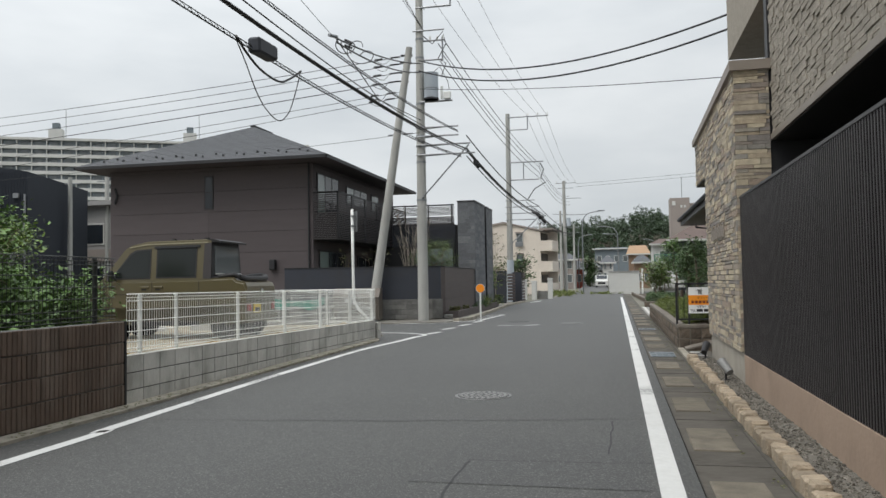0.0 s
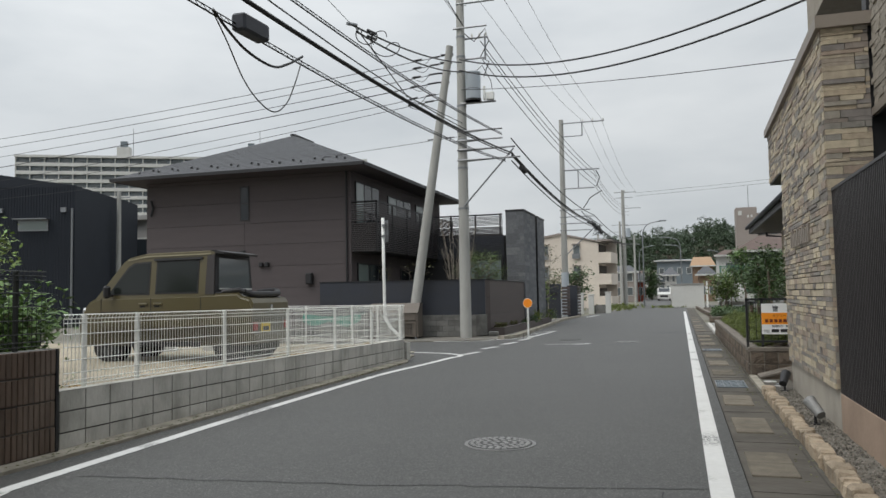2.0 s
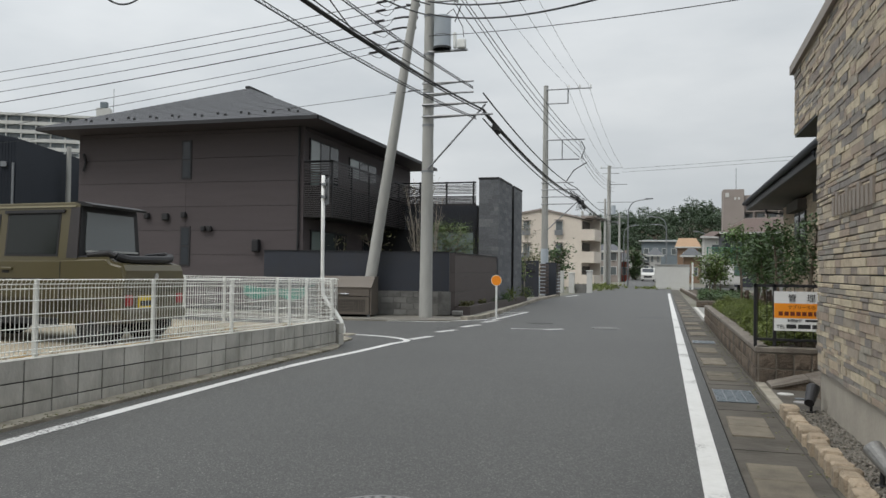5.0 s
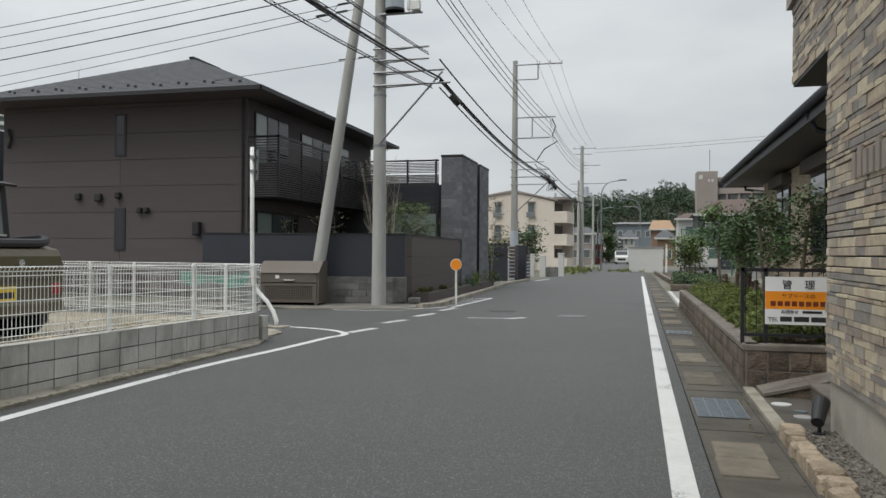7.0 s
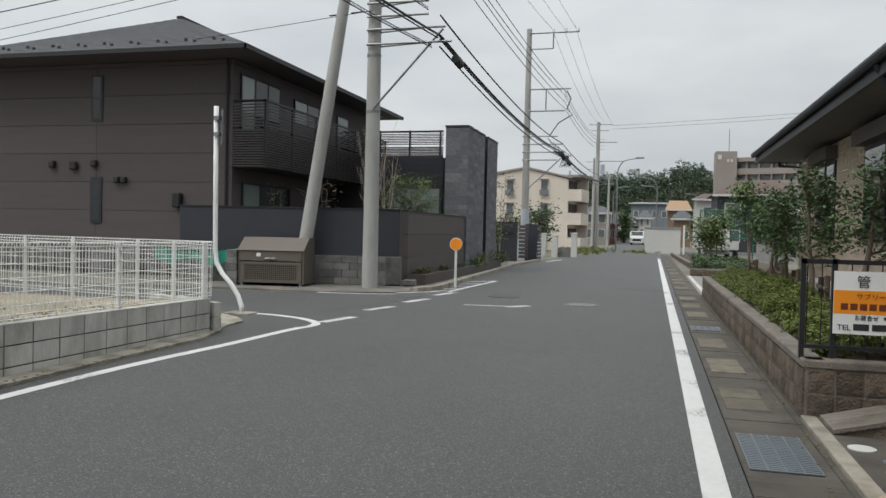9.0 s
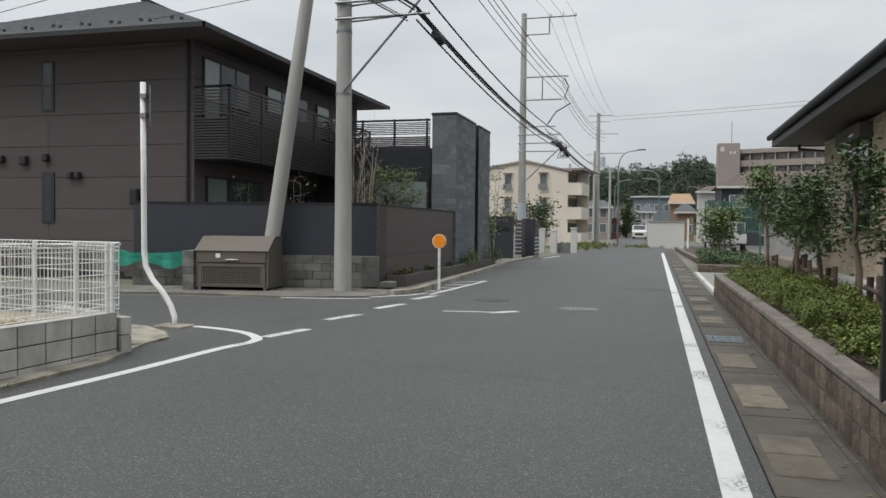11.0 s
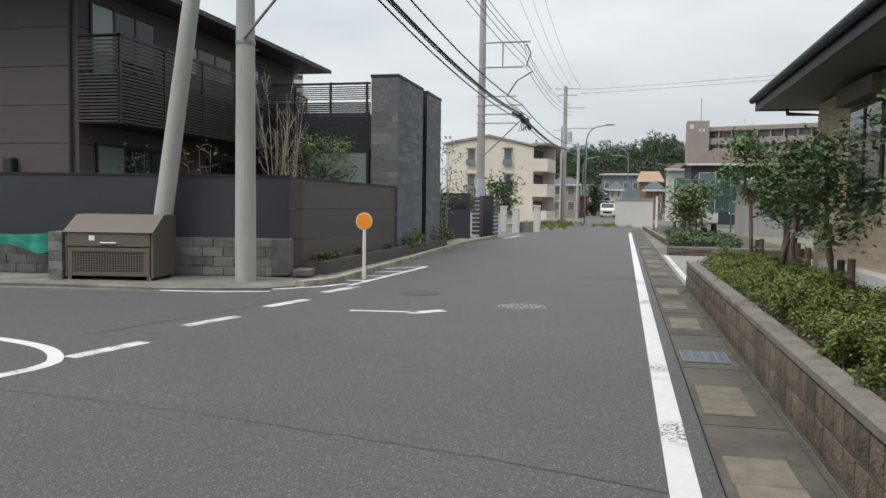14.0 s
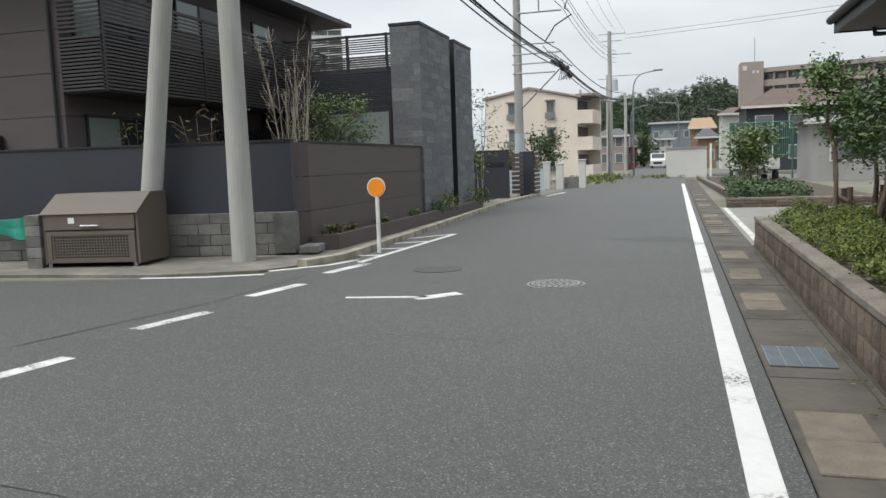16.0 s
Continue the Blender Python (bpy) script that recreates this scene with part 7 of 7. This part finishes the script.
def house(name, x, y, w, d, h, roof_h, wall, roof, label, wins=2, floors=2, hip=0.3, z=0.0):
    t = root(name, (x, y, z), label, "house")
    part("wall", boxed(0, w, 0, d, -0.5, h), M[wall], t)
    bm = bmesh.new()
    o = 0.5
    vs = [bm.verts.new(p) for p in ((-o, -o, h), (w + o, -o, h), (w + o, d + o, h), (-o, d + o, h), (w * hip, d / 2, h + roof_h), (w * (1 - hip), d / 2, h + roof_h))]
    for f in ((0, 1, 5, 4), (1, 2, 5), (2, 3, 4, 5), (3, 0, 4)):
        bm.faces.new([vs[i] for i in f])
    bm.faces.new([vs[i] for i in (3, 2, 1, 0)])
    part("roof", bm, M[roof], t)
    part("fascia", boxed(-o, w + o, -o - 0.04, -o, h - 0.16, h + 0.05), M["white_wall"], t)
    for f in range(floors):
        for i in range(wins):
            x0 = w * (i + 0.25) / wins
            zz = 0.9 + f * (h - 0.3) / floors
            q = part("window", boxed(x0, x0 + min(1.7, w / wins * 0.55), -0.06, 0.02, zz, zz + 1.2), M["white_wall"], t)
            part("pane", boxed(x0 + 0.08, x0 + min(1.7, w / wins * 0.55) - 0.08, -0.08, -0.05, zz + 0.08, zz + 1.12), M["glass_mid"], q)
    return t


house("white_house", -2.2, 130, 1.75, 5, 3.7, 1.3, "white_wall", "roof", "white two storey house with a dark hipped roof", 2, 2, 0.42, z=0.3)
house("blue_house", -3.9, 150, 6.4, 7, 6.6, 0.3, "blue_grey", "blue_grey", "blue grey flat roofed house", 4, 2, 0.1, z=0.5)
house("tan_house", 2.2, 135, 3.1, 7, 5.5, 1.6, "tan_wall", "orange_roof", "brown house with a pale orange roof", 1, 2, 0.05)
house("tan_house", 2.6, 112, 2.0, 6, 3.6, 1.1, "tan_wall", "roof", "low brown house with a grey roof", 2, 1, 0.3)
house("white_house", 4.6, 100, 3.0, 6, 5.6, 0.8, "white_wall", "red_roof", "white house with a brown roof", 1, 2)
house("brown_roof_house", 5.8, 86, 8.0, 8, 5.4, 1.7, "navy", "red_roof", "dark house with a wide brown roof", 3, 2)
house("red_house", -7.2, 120, 2.2, 5, 3.0, 1.2, "red_wall", "roof", "red walled shop with a dark roof", 2, 1, 0.2)
house("brown_house", -9.2, 112, 3.4, 6, 4.2, 1.0, "taupe_wall", "roof", "grey brown two storey house with a dark roof", 2, 2, 0.25)
house("grey_house", -4.7, 128, 1.7, 5, 3.4, 0.9, "grey_wall", "roof", "small grey house with a dark roof", 1, 2, 0.3)
house("far_house", -8.5, 150, 6.5, 5, 4.6, 0.8, "white_wall", "red_roof", "distant house among the trees", 3, 2, 0.2)
house("grey_house", 11.0, 60, 7.0, 8, 5.0, 1.2, "grey_wall", "roof", "grey house behind the planter trees", 2, 2)
house("grey_shed", 6.4, 56, 6.0, 5, 2.9, 0.3, "grey_wall", "grey_wall", "pale low shed behind the planter", 2, 1, 0.1)
bm = bmesh.new()
for i in range(30):
    rod(bm, (3.0 + 0.11 * i, 62, 1.2), (3.0 + 0.11 * i, 62, 3.2), 0.02, n=4)
for z in (1.3, 2.2, 3.15):
    rod(bm, (3.0, 62, z), (6.3, 62, z), 0.03, n=4)
for x in (3.0, 4.6, 6.3):
    rod(bm, (x, 62, -0.05), (x, 62, 3.2), 0.05, n=6)
solo("green_fence", bm, M["green_mesh"], "green steel mesh fence on a bank", "fence")


def small_van(m, mat, label, truck=False):
    t = root("parked_truck" if truck else "parked_van", m, label, "truck" if truck else "van")
    if truck:
        part("cab", prism(bmesh.new(), [(0, 0.35), (0, 1.1), (0.35, 1.78), (1.15, 1.8), (1.15, 0.35)], "y", -0.72, 0.72), mat, t)
        part("bed", boxed(1.2, 3.4, -0.74, 0.74, 0.62, 0.72), mat, t)
        for s in (-0.74, 0.72):
            part("drop_side", boxed(1.2, 3.4, s, s + 0.03, 0.7, 1.08), mat, t)
        part("tailgate", boxed(3.38, 3.42, -0.74, 0.74, 0.7, 1.08), mat, t)
        part("side_window", boxed(0.45, 1.0, -0.73, 0.73, 1.15, 1.6), M["glass"], t)
    else:
        part("body", prism(bmesh.new(), [(0, 0.3), (0, 0.9), (0.5, 1.15), (1.1, 1.7), (4.0, 1.75), (4.3, 1.2), (4.3, 0.3)], "y", -0.82, 0.82), mat, t)
        part("windscreen", prism(bmesh.new(), [(0.55, 1.2), (1.08, 1.66), (1.05, 1.68), (0.5, 1.2)], "y", -0.7, 0.7), M["glass"], t)
        part("grille", boxed(-0.02, 0.01, -0.5, 0.5, 0.5, 0.75), M["trim"], t)
    for x in (0.6, 2.8 if truck else 3.4):
        for s in (-0.7, 0.7):
            part("tyre", rodded((x, s - 0.08, 0.3), (x, s + 0.08, 0.3), 0.3, n=16), M["tyre"], t)


small_van(pose(-1.95, 107, 0.15, 0, 0, 90), M["white_wall"], "white minivan parked on the far street")
small_van(pose(3.2, 54.0, 0.1, 0, 0, -84), M["white_wall"], "white light truck parked behind the hedge", True)

# flats on the slope and wooded hill
slab_block("hill_flats", 15.2, 172, 42, 10, 2.0, 6, 2.4, 18, (M["taupe_wall"], M["grey_wall"]), "long grey brown flats on the slope", True, (), -20)
t = root("hill_tower", (11.6, 171, 0), "grey brown stair tower of the hillside flats", "apartment block")
part("wall", boxed(0, 4.0, 0, 5, -0.05, 18.4), M["taupe_wall"], t)
part("sign_plate", boxed(0.4, 1.1, -0.1, 0, 16.8, 17.7), M["white_wall"], t)
part("mast", rodded((2.6, 2, 18.4), (2.6, 2, 23), 0.06, n=6), M["galv"], t)
rng = random.Random(99)
for i in range(2):
    part("window", boxed(2.1 + 0.7 * i, 2.5 + 0.7 * i, -0.05, 0.02, 16.3, 16.8), M["white_wall"], t)
def hill_height(x, f):
    """The height of the wooded slope at x, a share f of the way up."""
    crest = 14.5 + 2.2 * math.exp(-((x + 4) / 16) ** 2) + 4.6 * math.exp(-((x - 11) / 6) ** 2) + 5.5 * math.exp(-((x - 40) / 14) ** 2) + 0.5 * math.sin(x * 0.83 + 1)
    crest *= 1 / (1 + math.exp(-(x + 38) / 4))
    return -1 + crest * math.sin(math.pi * 0.5 * min(1, f * 1.6))


hill = bmesh.new()
NX, NY = 70, 10
rows = [[hill.verts.new((-130 + 260 * i / NX, 222 + 80 * j / NY, hill_height(-130 + 260 * i / NX, j / NY))) for i in range(NX + 1)] for j in range(NY + 1)]
for a, b in zip(rows, rows[1:]):
    for i in range(NX):
        hill.faces.new((a[i], a[i + 1], b[i + 1], b[i]))
solo("hill", hill, M["soil"], "low wooded hill behind the houses", "hill", "structure", smooth=True)
pts = []
for i in range(420):
    x = rng.uniform(-40, 52)
    f = rng.uniform(0, 0.75)
    r = rng.uniform(2.2, 4.6)
    c = Vector((x, 220 + 80 * f, hill_height(x, f) + r * 0.6))
    for k in range(34):
        u = Vector((rng.gauss(0, 1), rng.gauss(0, 1), rng.gauss(0, 0.8))).normalized() * r * rng.uniform(0.8, 1.02)
        pts.append(c + u)
t = root("woods", (0, 230, 0), "dense dark green woods on the hill", "woods", "", "stuff")
me = leaves([p - Vector((0, 230, 0)) for p in pts], 300000, 0.27, rng, 0.34, 0.8)
me.materials.append(M["leaf_wood"])
part("crown", me, None, t)

# dry leaves and grit along the kerbs
rng = random.Random(505)
for label, spots in (("dry leaves and grit along the wall", [(-5.02 - 0.008 * y - rng.random() ** 2 * 0.12, y) for y in [rng.uniform(-1, 15.5) for _ in range(420)]]),
                     ("dry leaves and grit along the gutter", [(1.06 - rng.random() ** 2 * 0.16, y) for y in [rng.uniform(2, 26) for _ in range(260)]])):
    bm = bmesh.new()
    for x, y in spots:
        r, a = rng.uniform(0.004, 0.014), rng.uniform(0, 6.28)
        q = [Vector((x + math.cos(a + k * 1.57) * r * (1.5 if k % 2 else 0.8), y + math.sin(a + k * 1.57) * r * (1.5 if k % 2 else 0.8), 0.032 + rng.uniform(0, 0.006))) for k in range(4)]
        top = [bm.verts.new(p) for p in q]
        low = [bm.verts.new(p - Vector((0, 0, 0.004))) for p in q]
        bm.faces.new(top)
        bm.faces.new(low[::-1])
        for k in range(4):
            bm.faces.new((top[k], low[k], low[(k + 1) % 4], top[(k + 1) % 4]))
    solo("leaf_litter", bm, M["leaf_dry"], label, "litter", "stuff")
